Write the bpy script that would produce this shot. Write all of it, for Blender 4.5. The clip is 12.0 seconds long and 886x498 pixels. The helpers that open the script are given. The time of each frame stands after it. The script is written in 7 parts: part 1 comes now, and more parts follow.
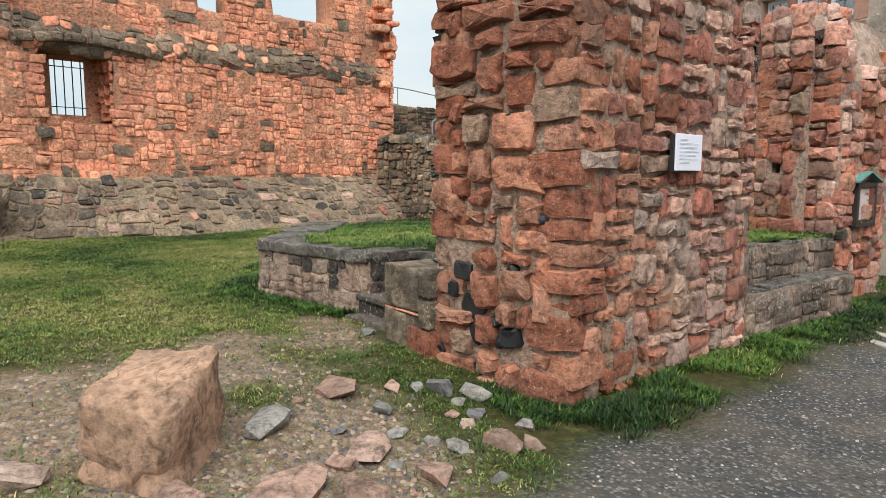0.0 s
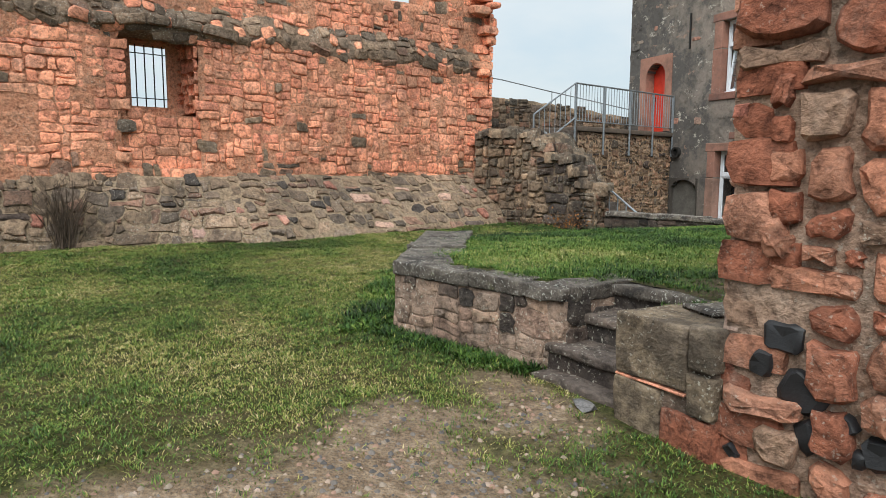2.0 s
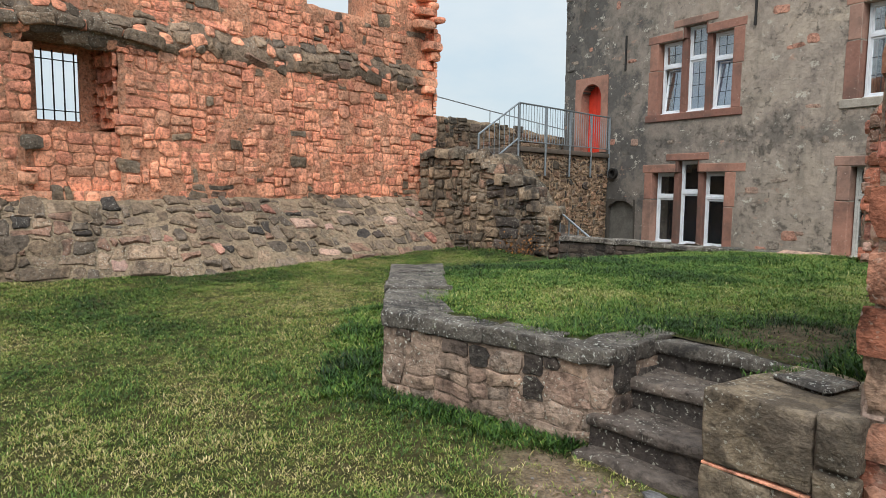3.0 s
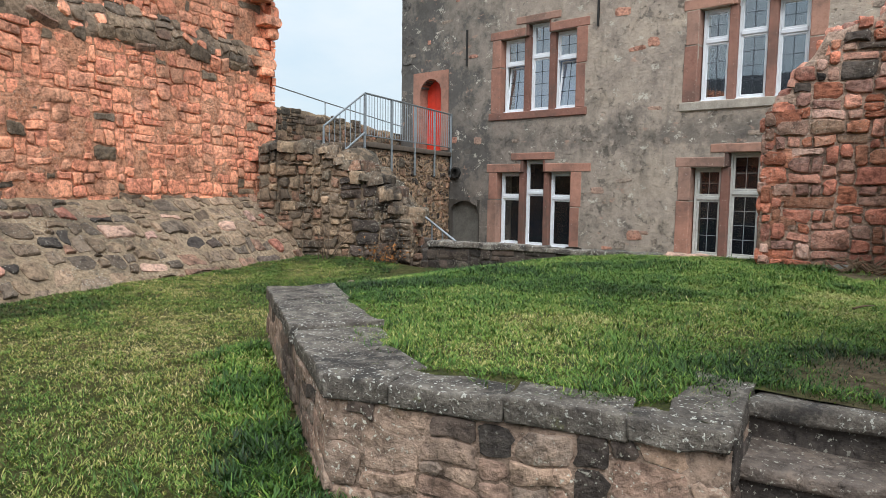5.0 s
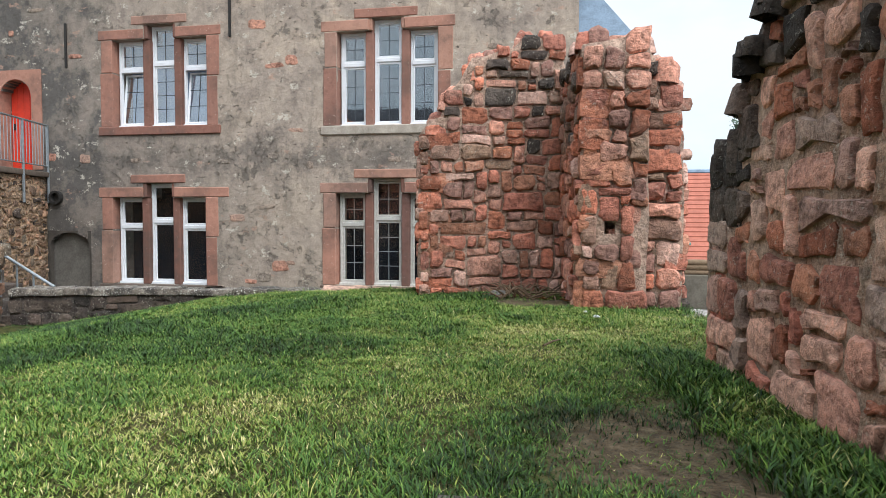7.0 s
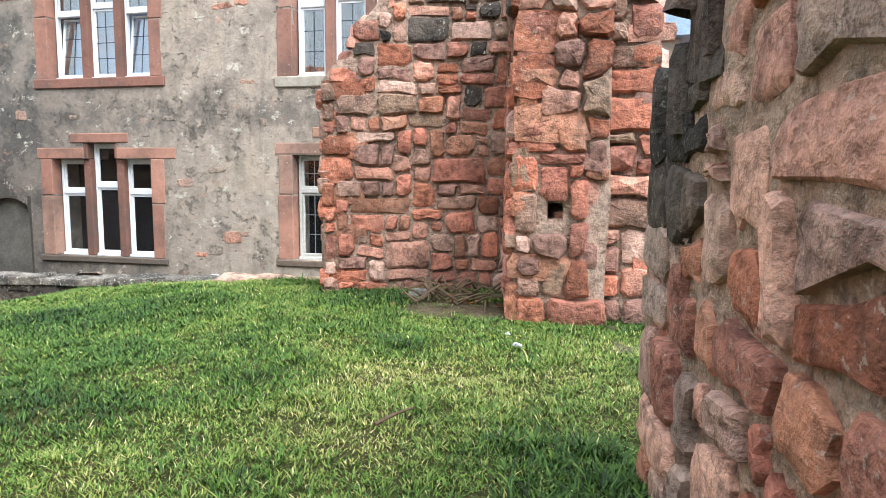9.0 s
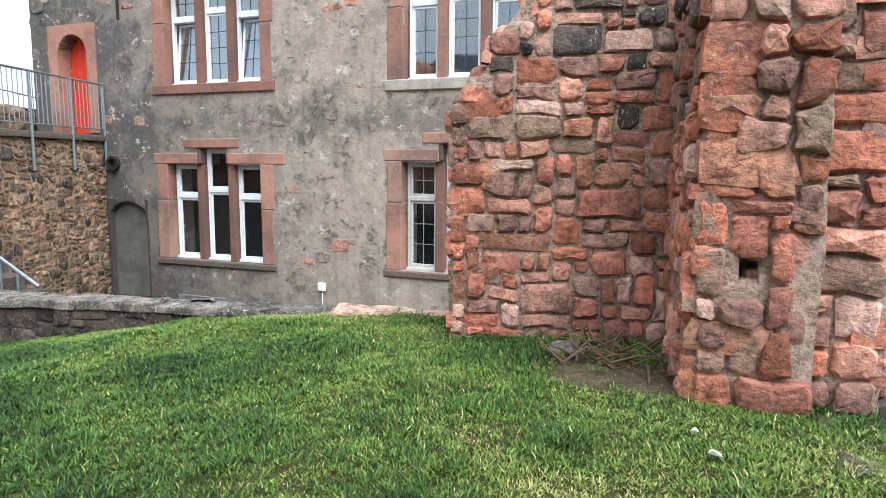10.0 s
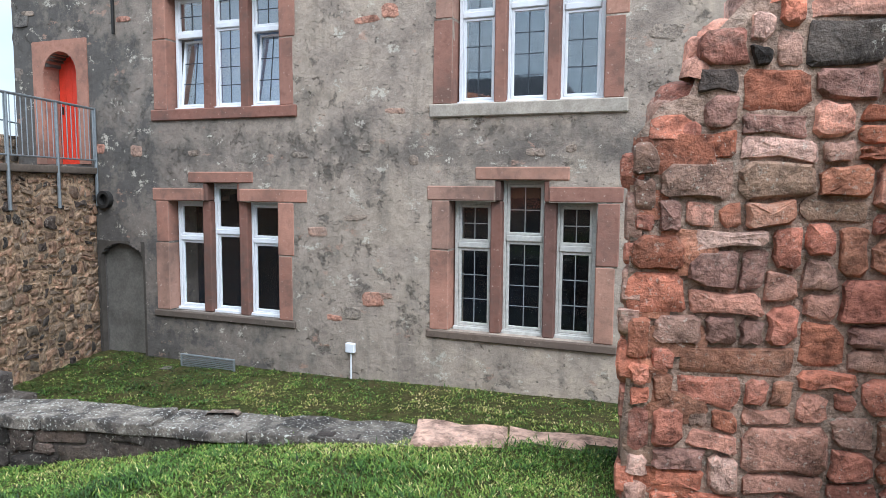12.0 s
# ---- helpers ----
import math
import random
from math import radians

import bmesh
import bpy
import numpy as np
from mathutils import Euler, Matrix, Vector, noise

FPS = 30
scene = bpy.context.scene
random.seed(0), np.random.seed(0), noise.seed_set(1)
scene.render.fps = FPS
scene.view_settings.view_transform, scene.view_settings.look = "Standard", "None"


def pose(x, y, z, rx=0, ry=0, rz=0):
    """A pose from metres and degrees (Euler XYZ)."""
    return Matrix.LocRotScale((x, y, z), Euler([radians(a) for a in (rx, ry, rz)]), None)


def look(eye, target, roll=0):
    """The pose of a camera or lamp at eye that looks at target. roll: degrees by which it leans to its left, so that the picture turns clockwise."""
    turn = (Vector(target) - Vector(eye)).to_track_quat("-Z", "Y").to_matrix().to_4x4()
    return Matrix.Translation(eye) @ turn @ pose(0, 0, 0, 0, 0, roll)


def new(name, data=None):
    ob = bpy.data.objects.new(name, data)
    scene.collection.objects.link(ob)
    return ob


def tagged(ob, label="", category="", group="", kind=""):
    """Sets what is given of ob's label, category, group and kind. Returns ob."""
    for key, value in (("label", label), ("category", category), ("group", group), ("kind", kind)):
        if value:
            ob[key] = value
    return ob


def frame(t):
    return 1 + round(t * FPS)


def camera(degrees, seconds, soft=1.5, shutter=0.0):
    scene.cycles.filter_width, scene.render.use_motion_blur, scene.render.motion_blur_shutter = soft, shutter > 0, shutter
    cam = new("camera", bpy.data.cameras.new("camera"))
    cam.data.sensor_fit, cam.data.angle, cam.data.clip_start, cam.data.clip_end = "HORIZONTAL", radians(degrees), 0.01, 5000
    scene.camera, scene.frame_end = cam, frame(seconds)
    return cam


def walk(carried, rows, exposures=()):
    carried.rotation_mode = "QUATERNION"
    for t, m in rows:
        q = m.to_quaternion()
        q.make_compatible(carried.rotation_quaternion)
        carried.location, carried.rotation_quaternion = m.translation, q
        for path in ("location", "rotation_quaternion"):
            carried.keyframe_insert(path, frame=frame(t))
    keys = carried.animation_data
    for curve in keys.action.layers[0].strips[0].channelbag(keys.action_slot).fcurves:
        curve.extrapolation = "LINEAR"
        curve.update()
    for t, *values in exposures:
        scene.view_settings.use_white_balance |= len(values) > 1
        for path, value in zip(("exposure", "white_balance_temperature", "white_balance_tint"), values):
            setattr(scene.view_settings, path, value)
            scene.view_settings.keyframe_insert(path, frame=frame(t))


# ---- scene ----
cam = camera(67.6, 12.0, 0.75)
PATH = [
    (0, (-0.018, -0.021, 1.567), (-1.759, 0.937, 1.344), 0.1),
    (0.5, (-0.527, -0.164, 1.573), (-2.311, 0.713, 1.358), 0.0),
    (1, (-0.985, -0.162, 1.604), (-2.791, 0.667, 1.384), 0.1),
    (1.5, (-1.486, -0.163, 1.626), (-3.298, 0.648, 1.386), 0.2),
    (2, (-1.984, -0.258, 1.637), (-3.794, 0.56, 1.399), 0.3),
    (2.5, (-2.515, -0.319, 1.672), (-4.287, 0.585, 1.466), 0.5),
    (3, (-3.007, -0.441, 1.761), (-4.703, 0.603, 1.571), 0.6),
    (3.5, (-3.448, -0.447, 1.783), (-5.049, 0.736, 1.596), 0.8),
    (3.7, (-3.654, -0.406, 1.8), (-5.214, 0.832, 1.612), 0.8),
    (5.3, (-5.094, -0.116, 1.714), (-6.336, 1.443, 1.546), 0.7),
    (5.5, (-5.282, -0.004, 1.71), (-6.453, 1.61, 1.554), 0.6),
    (6, (-5.729, 0.347, 1.725), (-6.635, 2.124, 1.58), 0.6),
    (6.5, (-5.836, 0.624, 1.714), (-6.462, 2.519, 1.588), 0.4),
    (7, (-5.588, 0.93, 1.741), (-5.966, 2.892, 1.648), 0.2),
    (7.2, (-5.477, 1.047, 1.751), (-5.772, 3.024, 1.663), 0.2),
    (8.8, (-4.852, 2.729, 1.714), (-5.24, 4.68, 1.513), 0.3),
    (9, (-4.906, 2.926, 1.878), (-5.369, 4.859, 1.661), 0.4),
    (9.5, (-5.141, 3.283, 2.095), (-5.76, 5.167, 1.838), 0.4),
    (10, (-5.47, 3.531, 2.222), (-6.195, 5.377, 1.966), 0.4),
    (10.5, (-5.828, 3.891, 2.257), (-6.602, 5.722, 2.036), 0.4),
    (11, (-6.284, 4.279, 2.334), (-7.01, 6.133, 2.151), 0.5),
    (11.5, (-6.618, 4.632, 2.417), (-7.309, 6.501, 2.243), 0.6),
    (12, (-7.003, 5.012, 2.452), (-7.718, 6.87, 2.266), 0.5),
]
walk(cam, [(t, look(eye, target, roll)) for t, eye, target, roll in PATH], [(0.0, 0.26, 6500, 8), (3.5, 0.13, 6300, 8), (5.5, 0.36, 6200, 9), (7.0, 0.54, 6200, 10), (9.0, 1.18, 6100, 9), (9.5, 1.05, 6000, 9), (10.5, 0.80, 5900, 9), (12.0, 0.62, 5700, 9)])

# ---- world and light ----
def lin(r, g, b):
    return tuple(((c / 255) / 12.92 if c / 255 < 0.04045 else ((c / 255 + 0.055) / 1.055) ** 2.4) for c in (r, g, b)) + (1.0,)


SUN_TURN, SUN_UP = radians(132), radians(52)
world = bpy.data.worlds.new("sky")
scene.world = world
world.use_nodes = True
wn, wl = world.node_tree.nodes, world.node_tree.links
wn.clear()
w_out = wn.new("ShaderNodeOutputWorld")
w_sky = wn.new("ShaderNodeTexSky")
w_sky.sky_type, w_sky.sun_disc = "NISHITA", False
w_sky.sun_elevation, w_sky.sun_rotation = SUN_UP, SUN_TURN
w_sky.dust_density, w_sky.air_density = 2.0, 1.0
w_bg = wn.new("ShaderNodeBackground")
w_bg.inputs["Strength"].default_value = 0.10
w_cloud = wn.new("ShaderNodeBackground")
w_cloud.inputs["Strength"].default_value = 1.25
w_tc = wn.new("ShaderNodeTexCoord")
w_map = wn.new("ShaderNodeMapping")
w_map.inputs["Scale"].default_value = (1.0, 1.0, 2.6)
w_noise = wn.new("ShaderNodeTexNoise")
w_noise.inputs["Scale"].default_value, w_noise.inputs["Detail"].default_value = 1.7, 6.0
w_noise.inputs["Roughness"].default_value = 0.55
w_ramp = wn.new("ShaderNodeValToRGB")
w_ramp.color_ramp.elements[0].position, w_ramp.color_ramp.elements[0].color = 0.30, (0.62, 0.80, 0.92, 1)
w_ramp.color_ramp.elements[1].position, w_ramp.color_ramp.elements[1].color = 0.58, (0.92, 0.97, 0.98, 1)
w_mix = wn.new("ShaderNodeMixShader")
w_mix.inputs[0].default_value = 0.8
wl.new(w_tc.outputs["Generated"], w_map.inputs["Vector"])
wl.new(w_map.outputs["Vector"], w_noise.inputs["Vector"])
wl.new(w_noise.outputs["Fac"], w_ramp.inputs["Fac"])
w_xyz = wn.new("ShaderNodeSeparateXYZ")
w_sq = wn.new("ShaderNodeMath")
w_sq.operation = "MULTIPLY"
w_grade = wn.new("ShaderNodeMath")  # an overcast sky is brightest overhead
w_grade.operation = "MULTIPLY_ADD"
w_grade.inputs[1].default_value, w_grade.inputs[2].default_value = 1.15, 0.82
wl.new(w_tc.outputs["Generated"], w_xyz.inputs[0])
wl.new(w_xyz.outputs["Z"], w_sq.inputs[0])
wl.new(w_xyz.outputs["Z"], w_sq.inputs[1])
wl.new(w_sq.outputs[0], w_grade.inputs[0])
wl.new(w_grade.outputs[0], w_cloud.inputs["Strength"])
wl.new(w_ramp.outputs["Color"], w_cloud.inputs["Color"])
wl.new(w_sky.outputs["Color"], w_bg.inputs["Color"])
wl.new(w_bg.outputs["Background"], w_mix.inputs[1])
wl.new(w_cloud.outputs["Background"], w_mix.inputs[2])
wl.new(w_mix.outputs["Shader"], w_out.inputs["Surface"])

sun = new("sun", bpy.data.lights.new("sun", "SUN"))
sun.data.energy, sun.data.angle, sun.data.color = 2.7, radians(50), (1.0, 0.985, 0.96)
sun_from = Vector((math.sin(SUN_TURN) * math.cos(SUN_UP), math.cos(SUN_TURN) * math.cos(SUN_UP), math.sin(SUN_UP)))
sun.matrix_world = look(sun_from * 60, (0, 0, 0))


# ---- materials ----
class Nodes:
    """A small helper round one node material."""

    def __init__(self, name):
        self.mat = bpy.data.materials.new(name)
        self.mat.use_nodes = True
        self.n, self.l = self.mat.node_tree.nodes, self.mat.node_tree.links
        self.bsdf = self.n["Principled BSDF"]
        self.pos = self.n.new("ShaderNodeNewGeometry").outputs["Position"]

    def add(self, kind, values=(), **links):
        nd = self.n.new(kind)
        for key, v in dict(values).items():
            nd.inputs[key].default_value = v
        for key, s in links.items():
            self.l.new(s, nd.inputs[key])
        return nd

    def noise(self, scale, detail=5, rough=0.6, stretch=None, vector=None, twist=0.0):
        v = vector or self.pos
        if stretch:
            v = self.add("ShaderNodeMapping", {"Scale": stretch}, Vector=v).outputs[0]
        return self.add("ShaderNodeTexNoise", {"Scale": scale, "Detail": detail, "Roughness": rough, "Distortion": twist}, Vector=v).outputs["Fac"]

    def voronoi(self, scale, feature="F1", vector=None):
        nd = self.add("ShaderNodeTexVoronoi", {"Scale": scale}, Vector=vector or self.pos)
        nd.feature = feature
        return nd

    def ramp(self, fac, stops, ease="LINEAR"):
        nd = self.add("ShaderNodeValToRGB", Fac=fac)
        e = nd.color_ramp.elements
        nd.color_ramp.interpolation = ease
        while len(e) < len(stops):
            e.new(0.5)
        for el, (p, c) in zip(e, stops):
            el.position, el.color = p, (c if isinstance(c, tuple) else (c, c, c, 1))
        return nd.outputs["Color"]

    def mix(self, fac, a, b, blend="MIX"):
        nd = self.n.new("ShaderNodeMix")
        nd.data_type, nd.blend_type = "RGBA", blend
        for key, v in ((0, fac), (6, a), (7, b)):
            if isinstance(v, (int, float)):
                nd.inputs[key].default_value = v
            elif isinstance(v, tuple):
                nd.inputs[key].default_value = v
            else:
                self.l.new(v, nd.inputs[key])
        return nd.outputs[2]

    def math(self, op, a, b=0.0):
        nd = self.n.new("ShaderNodeMath")
        nd.operation = op
        for key, v in ((0, a), (1, b)):
            if isinstance(v, (int, float)):
                nd.inputs[key].default_value = v
            else:
                self.l.new(v, nd.inputs[key])
        return nd.outputs[0]

    def finish(self, color, rough=0.9, bump=None, strength=0.5, distance=0.02, metal=0.0, spec=0.25):
        b = self.bsdf
        if isinstance(color, tuple):
            b.inputs["Base Color"].default_value = color
        else:
            self.l.new(color, b.inputs["Base Color"])
        if isinstance(rough, (int, float)):
            b.inputs["Roughness"].default_value = rough
        else:
            self.l.new(rough, b.inputs["Roughness"])
        b.inputs["Metallic"].default_value = metal
        b.inputs["Specular IOR Level"].default_value = spec
        if bump is not None:
            nd = self.add("ShaderNodeBump", {"Strength": strength, "Distance": distance}, Height=bump)
            self.l.new(nd.outputs[0], b.inputs["Normal"])
        return self.mat


def cracks(m, scale, width, twist=1.2):
    """Thin wandering lines, 1 on the line and 0 off it."""
    off = m.math("ABSOLUTE", m.math("SUBTRACT", m.noise(scale, 5, 0.6, twist=twist), 0.5))
    return m.ramp(off, [(0.0, 1.0), (width, 0.0)])


def stone_material(name, tones, single, soot=0.35, lichen=0.25, grain=0.35, gain=1.3, relief=1.0, runs=0.0):
    """Weathered sandstone. single: each stone is an object; else islands of one mesh."""
    m = Nodes(name)
    if single:
        rnd = m.n.new("ShaderNodeObjectInfo").outputs["Random"]
    else:
        rnd = m.n.new("ShaderNodeNewGeometry").outputs["Random Per Island"]
    k = len(tones)
    base = m.ramp(rnd, [(i / k, lin(*c)) for i, c in enumerate(tones)], "CONSTANT")
    big, mid, fine = m.noise(0.9, 4, 0.6), m.noise(6.0, 7, 0.62), m.noise(85, 3, 0.6)
    chip = m.noise(19, 6, 0.64)
    strata = m.noise(7, 4, 0.55, stretch=(1, 1, 2.4))
    line = cracks(m, 2.3, 0.010, 0.4)
    # Low spots of the relief are coloured darker, deepening its weak shading.
    base = m.mix(0.85, base, m.ramp(mid, [(0.30, (0.24, 0.22, 0.21, 1)), (0.5, (1, 1, 1, 1)), (0.72, (1.40, 1.34, 1.28, 1))]), "MULTIPLY")
    base = m.mix(0.22, base, m.ramp(strata, [(0.32, (0.55, 0.52, 0.52, 1)), (0.5, (1, 1, 1, 1)), (0.7, (1.28, 1.24, 1.2, 1))]), "MULTIPLY")
    base = m.mix(0.65, base, m.ramp(chip, [(0.34, (0.30, 0.28, 0.28, 1)), (0.48, (1, 1, 1, 1)), (0.66, (1.42, 1.39, 1.35, 1))]), "MULTIPLY")
    base = m.mix(grain, base, m.ramp(fine, [(0.32, (0.6, 0.58, 0.58, 1)), (0.68, (1.36, 1.34, 1.32, 1))]), "MULTIPLY")
    base = m.mix(m.math("MULTIPLY", line, 0.6), base, (0.28, 0.26, 0.25, 1), "MULTIPLY")
    base = m.mix(1.0, base, (gain, gain, gain, 1), "MULTIPLY")
    bloom = m.ramp(m.noise(1.7, 6, 0.72, twist=0.5), [(0.56, 0.0), (0.66, 0.2)])
    base = m.mix(bloom, base, lin(188, 168, 152))
    dark = m.ramp(m.math("ADD", m.math("MULTIPLY", big, 0.5), m.math("MULTIPLY", mid, 0.5)), [(0.50, 0.0), (0.585, soot)])
    base = m.mix(dark, base, lin(62, 55, 49))
    if runs:
        stain = m.noise(1.5, 5, 0.62, stretch=(1, 1, 0.22), twist=0.3)
        base = m.mix(m.ramp(stain, [(0.49, 0.0), (0.57, runs)]), base, lin(50, 45, 41))
    spots = m.ramp(m.noise(46, 3, 0.55), [(0.61, 0.0), (0.655, lichen)])
    base = m.mix(m.math("MULTIPLY", spots, m.ramp(m.noise(1.4, 4), [(0.44, 0.0), (0.56, 1.0)])), base, lin(190, 186, 172))
    h = m.math("ADD", m.math("MULTIPLY", mid, 1.0), m.math("ADD", m.math("ADD", m.math("MULTIPLY", fine, 0.10), m.math("MULTIPLY", chip, 0.6)), m.math("MULTIPLY", strata, 0.25)))
    return m.finish(base, 0.92, h, relief * 0.8, 0.055)


def mortar_material(name, a, b, c, soot=0.3, lichen=0.4, runs=0.0):
    m = Nodes(name)
    big, mid, fine = m.noise(0.9, 4), m.noise(6, 6, 0.65), m.noise(75, 3, 0.6)
    base = m.ramp(mid, [(0.3, lin(*a)), (0.5, lin(*b)), (0.7, lin(*c))])
    base = m.mix(0.35, base, m.ramp(fine, [(0.3, (0.55, 0.55, 0.55, 1)), (0.7, (1.3, 1.3, 1.3, 1))]), "MULTIPLY")
    grit = m.noise(21, 6, 0.68)
    base = m.mix(0.7, base, m.ramp(grit, [(0.36, (0.28, 0.26, 0.25, 1)), (0.5, (1, 1, 1, 1)), (0.66, (1.4, 1.38, 1.34, 1))]), "MULTIPLY")
    base = m.mix(m.ramp(m.math("ADD", m.math("MULTIPLY", big, 0.5), m.math("MULTIPLY", mid, 0.5)), [(0.50, 0.0), (0.585, soot)]), base, lin(60, 55, 48))
    if runs:
        stain = m.noise(1.5, 5, 0.62, stretch=(1, 1, 0.22), twist=0.3)
        base = m.mix(m.ramp(stain, [(0.49, 0.0), (0.57, runs)]), base, lin(48, 44, 40))
    spots = m.ramp(m.noise(46, 3, 0.55), [(0.60, 0.0), (0.65, lichen)])
    base = m.mix(m.math("MULTIPLY", spots, m.ramp(m.noise(1.4, 4), [(0.44, 0.0), (0.56, 1.0)])), base, lin(196, 192, 178))
    h = m.math("ADD", mid, m.math("ADD", m.math("MULTIPLY", fine, 0.12), m.math("MULTIPLY", grit, 0.5)))
    return m.finish(base, 0.95, h, 0.95, 0.06)


def plain_material(name, rgb, rough=0.6, metal=0.0, vary=0.25, scale=12, bump=0.2, spec=0.4):
    m = Nodes(name)
    n1, n2 = m.noise(scale, 5), m.noise(scale * 8, 3)
    base = m.mix(vary, lin(*rgb), m.ramp(n1, [(0.3, (0.45, 0.44, 0.42, 1)), (0.7, (1.35, 1.35, 1.35, 1))]), "MULTIPLY")
    base = m.mix(vary * 0.6, base, m.ramp(n2, [(0.3, (0.6, 0.6, 0.6, 1)), (0.7, (1.25, 1.25, 1.25, 1))]), "MULTIPLY")
    return m.finish(base, rough, n2, bump, 0.004, metal, spec)


ORANGE = [(214, 142, 114), (198, 126, 101), (222, 155, 125), (188, 119, 99), (204, 145, 120), (176, 124, 104), (214, 147, 117), (166, 127, 105)]
PIER_G = [(136, 106, 92), (150, 120, 105), (122, 96, 83), (156, 128, 113)]
GREY = [(110, 98, 84), (92, 82, 72), (128, 112, 94), (140, 108, 90), (84, 78, 70), (118, 104, 92), (150, 126, 104), (100, 90, 76)]
TALUS = [(132, 113, 95), (120, 103, 87), (144, 123, 102), (142, 111, 94), (112, 99, 87), (136, 116, 96)]
PLANTER = [(146, 125, 110), (132, 113, 100), (156, 132, 115), (122, 107, 96), (140, 116, 102)]
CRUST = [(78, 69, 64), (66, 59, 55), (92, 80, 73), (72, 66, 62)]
LEDGE = [(124, 106, 89), (108, 93, 79), (138, 117, 98), (116, 101, 87)]
BLACK = [(66, 60, 56), (54, 50, 47), (82, 73, 66), (98, 84, 76)]


def richer(tones, k):
    """The same stones with their colour pushed away from grey."""
    return [tuple(max(0, min(255, (r + g + b) / 3 + (c - (r + g + b) / 3) * k)) for c in (r, g, b)) for r, g, b in tones]


PIER_A = [(160, 104, 82), (146, 91, 70), (170, 116, 92), (136, 86, 67), (160, 111, 89), (144, 101, 81), (132, 82, 63), (168, 120, 98), (142, 116, 98)]
PIER_W = [(150, 112, 98), (134, 108, 98), (164, 128, 112), (138, 88, 74), (126, 108, 98), (146, 120, 106), (122, 82, 70)]
ORANGE = [tuple(0.55 * c + 0.45 * q for c, q in zip(t, (200, 136, 106))) for t in ORANGE]
PIER_B = [(166, 108, 90), (150, 97, 82), (178, 128, 110), (138, 92, 79), (164, 122, 106), (174, 110, 88), (130, 98, 88), (182, 148, 134), (150, 118, 104)]
mats = {}
MASS = [(112, 97, 82), (96, 84, 72), (128, 109, 90), (134, 104, 86), (104, 93, 80), (146, 126, 104)]
for key, tones, soot, lich in (("pier_a", PIER_A, 0.45, 0.35), ("pier_w", PIER_W, 0.2, 0.3), ("pier_b", PIER_B, 0.45, 0.35), ("pier_g", PIER_G, 0.4, 0.5), ("orange", ORANGE, 0.40, 0.12),
                               ("grey", GREY, 0.8, 0.5), ("talus", TALUS, 0.7, 0.5), ("planter", PLANTER, 0.75, 0.9), ("black", BLACK, 0.5, 0.25), ("ledge", LEDGE, 0.45, 0.7), ("crust", CRUST, 0.5, 0.6)):
    grain = 0.36
    # pier_w is lifted in colour to offset weak light on the west face.
    gain = {"orange": 1.64, "talus": 1.12, "crust": 1.0, "pier_w": 1.75, "planter": 1.16, "black": 1.0, "pier_b": 1.4, "pier_g": 1.3, "grey": 1.15, "ledge": 1.4}.get(key, 1.2)
    runs = {"planter": 0.6, "orange": 0.22, "pier_b": 0.12, "pier_g": 0.25, "talus": 0.4}.get(key, 0.0)
    mats[key] = (stone_material(key + "_stone", tones, True, soot, lich, grain, gain, 1.0, runs), stone_material(key + "_rubble", tones, False, soot, lich, grain, gain, 1.0, runs))
mats["mass"] = (stone_material("stair_stone", MASS, True, 0.7, 0.7, 0.36, 1.15, 1.0, 0.85), stone_material("stair_rubble", MASS, False, 0.7, 0.7, 0.36, 1.15, 1.0, 0.85))
mortar_a = mortar_material("pier_mortar", (140, 114, 96), (170, 143, 124), (190, 166, 147), 0.45)
mortar_b = mortar_material("pier_b_mortar", (142, 117, 102), (172, 146, 129), (192, 168, 150), 0.45)
# Orange mortar is toned down so the joints read as shadow lines.
mortar_orange = mortar_material("orange_mortar", (176, 118, 92), (206, 146, 115), (214, 160, 130), 0.4)
mortar_grey = mortar_material("grey_mortar", (122, 105, 86), (150, 130, 107), (168, 147, 124), 0.6)
mortar_ledge = mortar_material("ledge_mortar", (116, 98, 82), (144, 121, 102), (168, 142, 120), 0.5, 0.8)
mortar_mass = mortar_material("stair_mortar", (100, 86, 71), (134, 115, 96), (160, 140, 118), 0.85, 0.8, 0.8)
mortar_beige = mortar_material("beige_mortar", (150, 124, 100), (180, 152, 124), (196, 170, 142), 0.4, 0.4)
mortar_dark = mortar_material("sooty_mortar", (58, 53, 49), (74, 67, 62), (94, 84, 77), 0.6)
mortar_planter = mortar_material("planter_mortar", (112, 95, 82), (142, 121, 106), (162, 139, 122), 0.6, 0.9, 0.6)


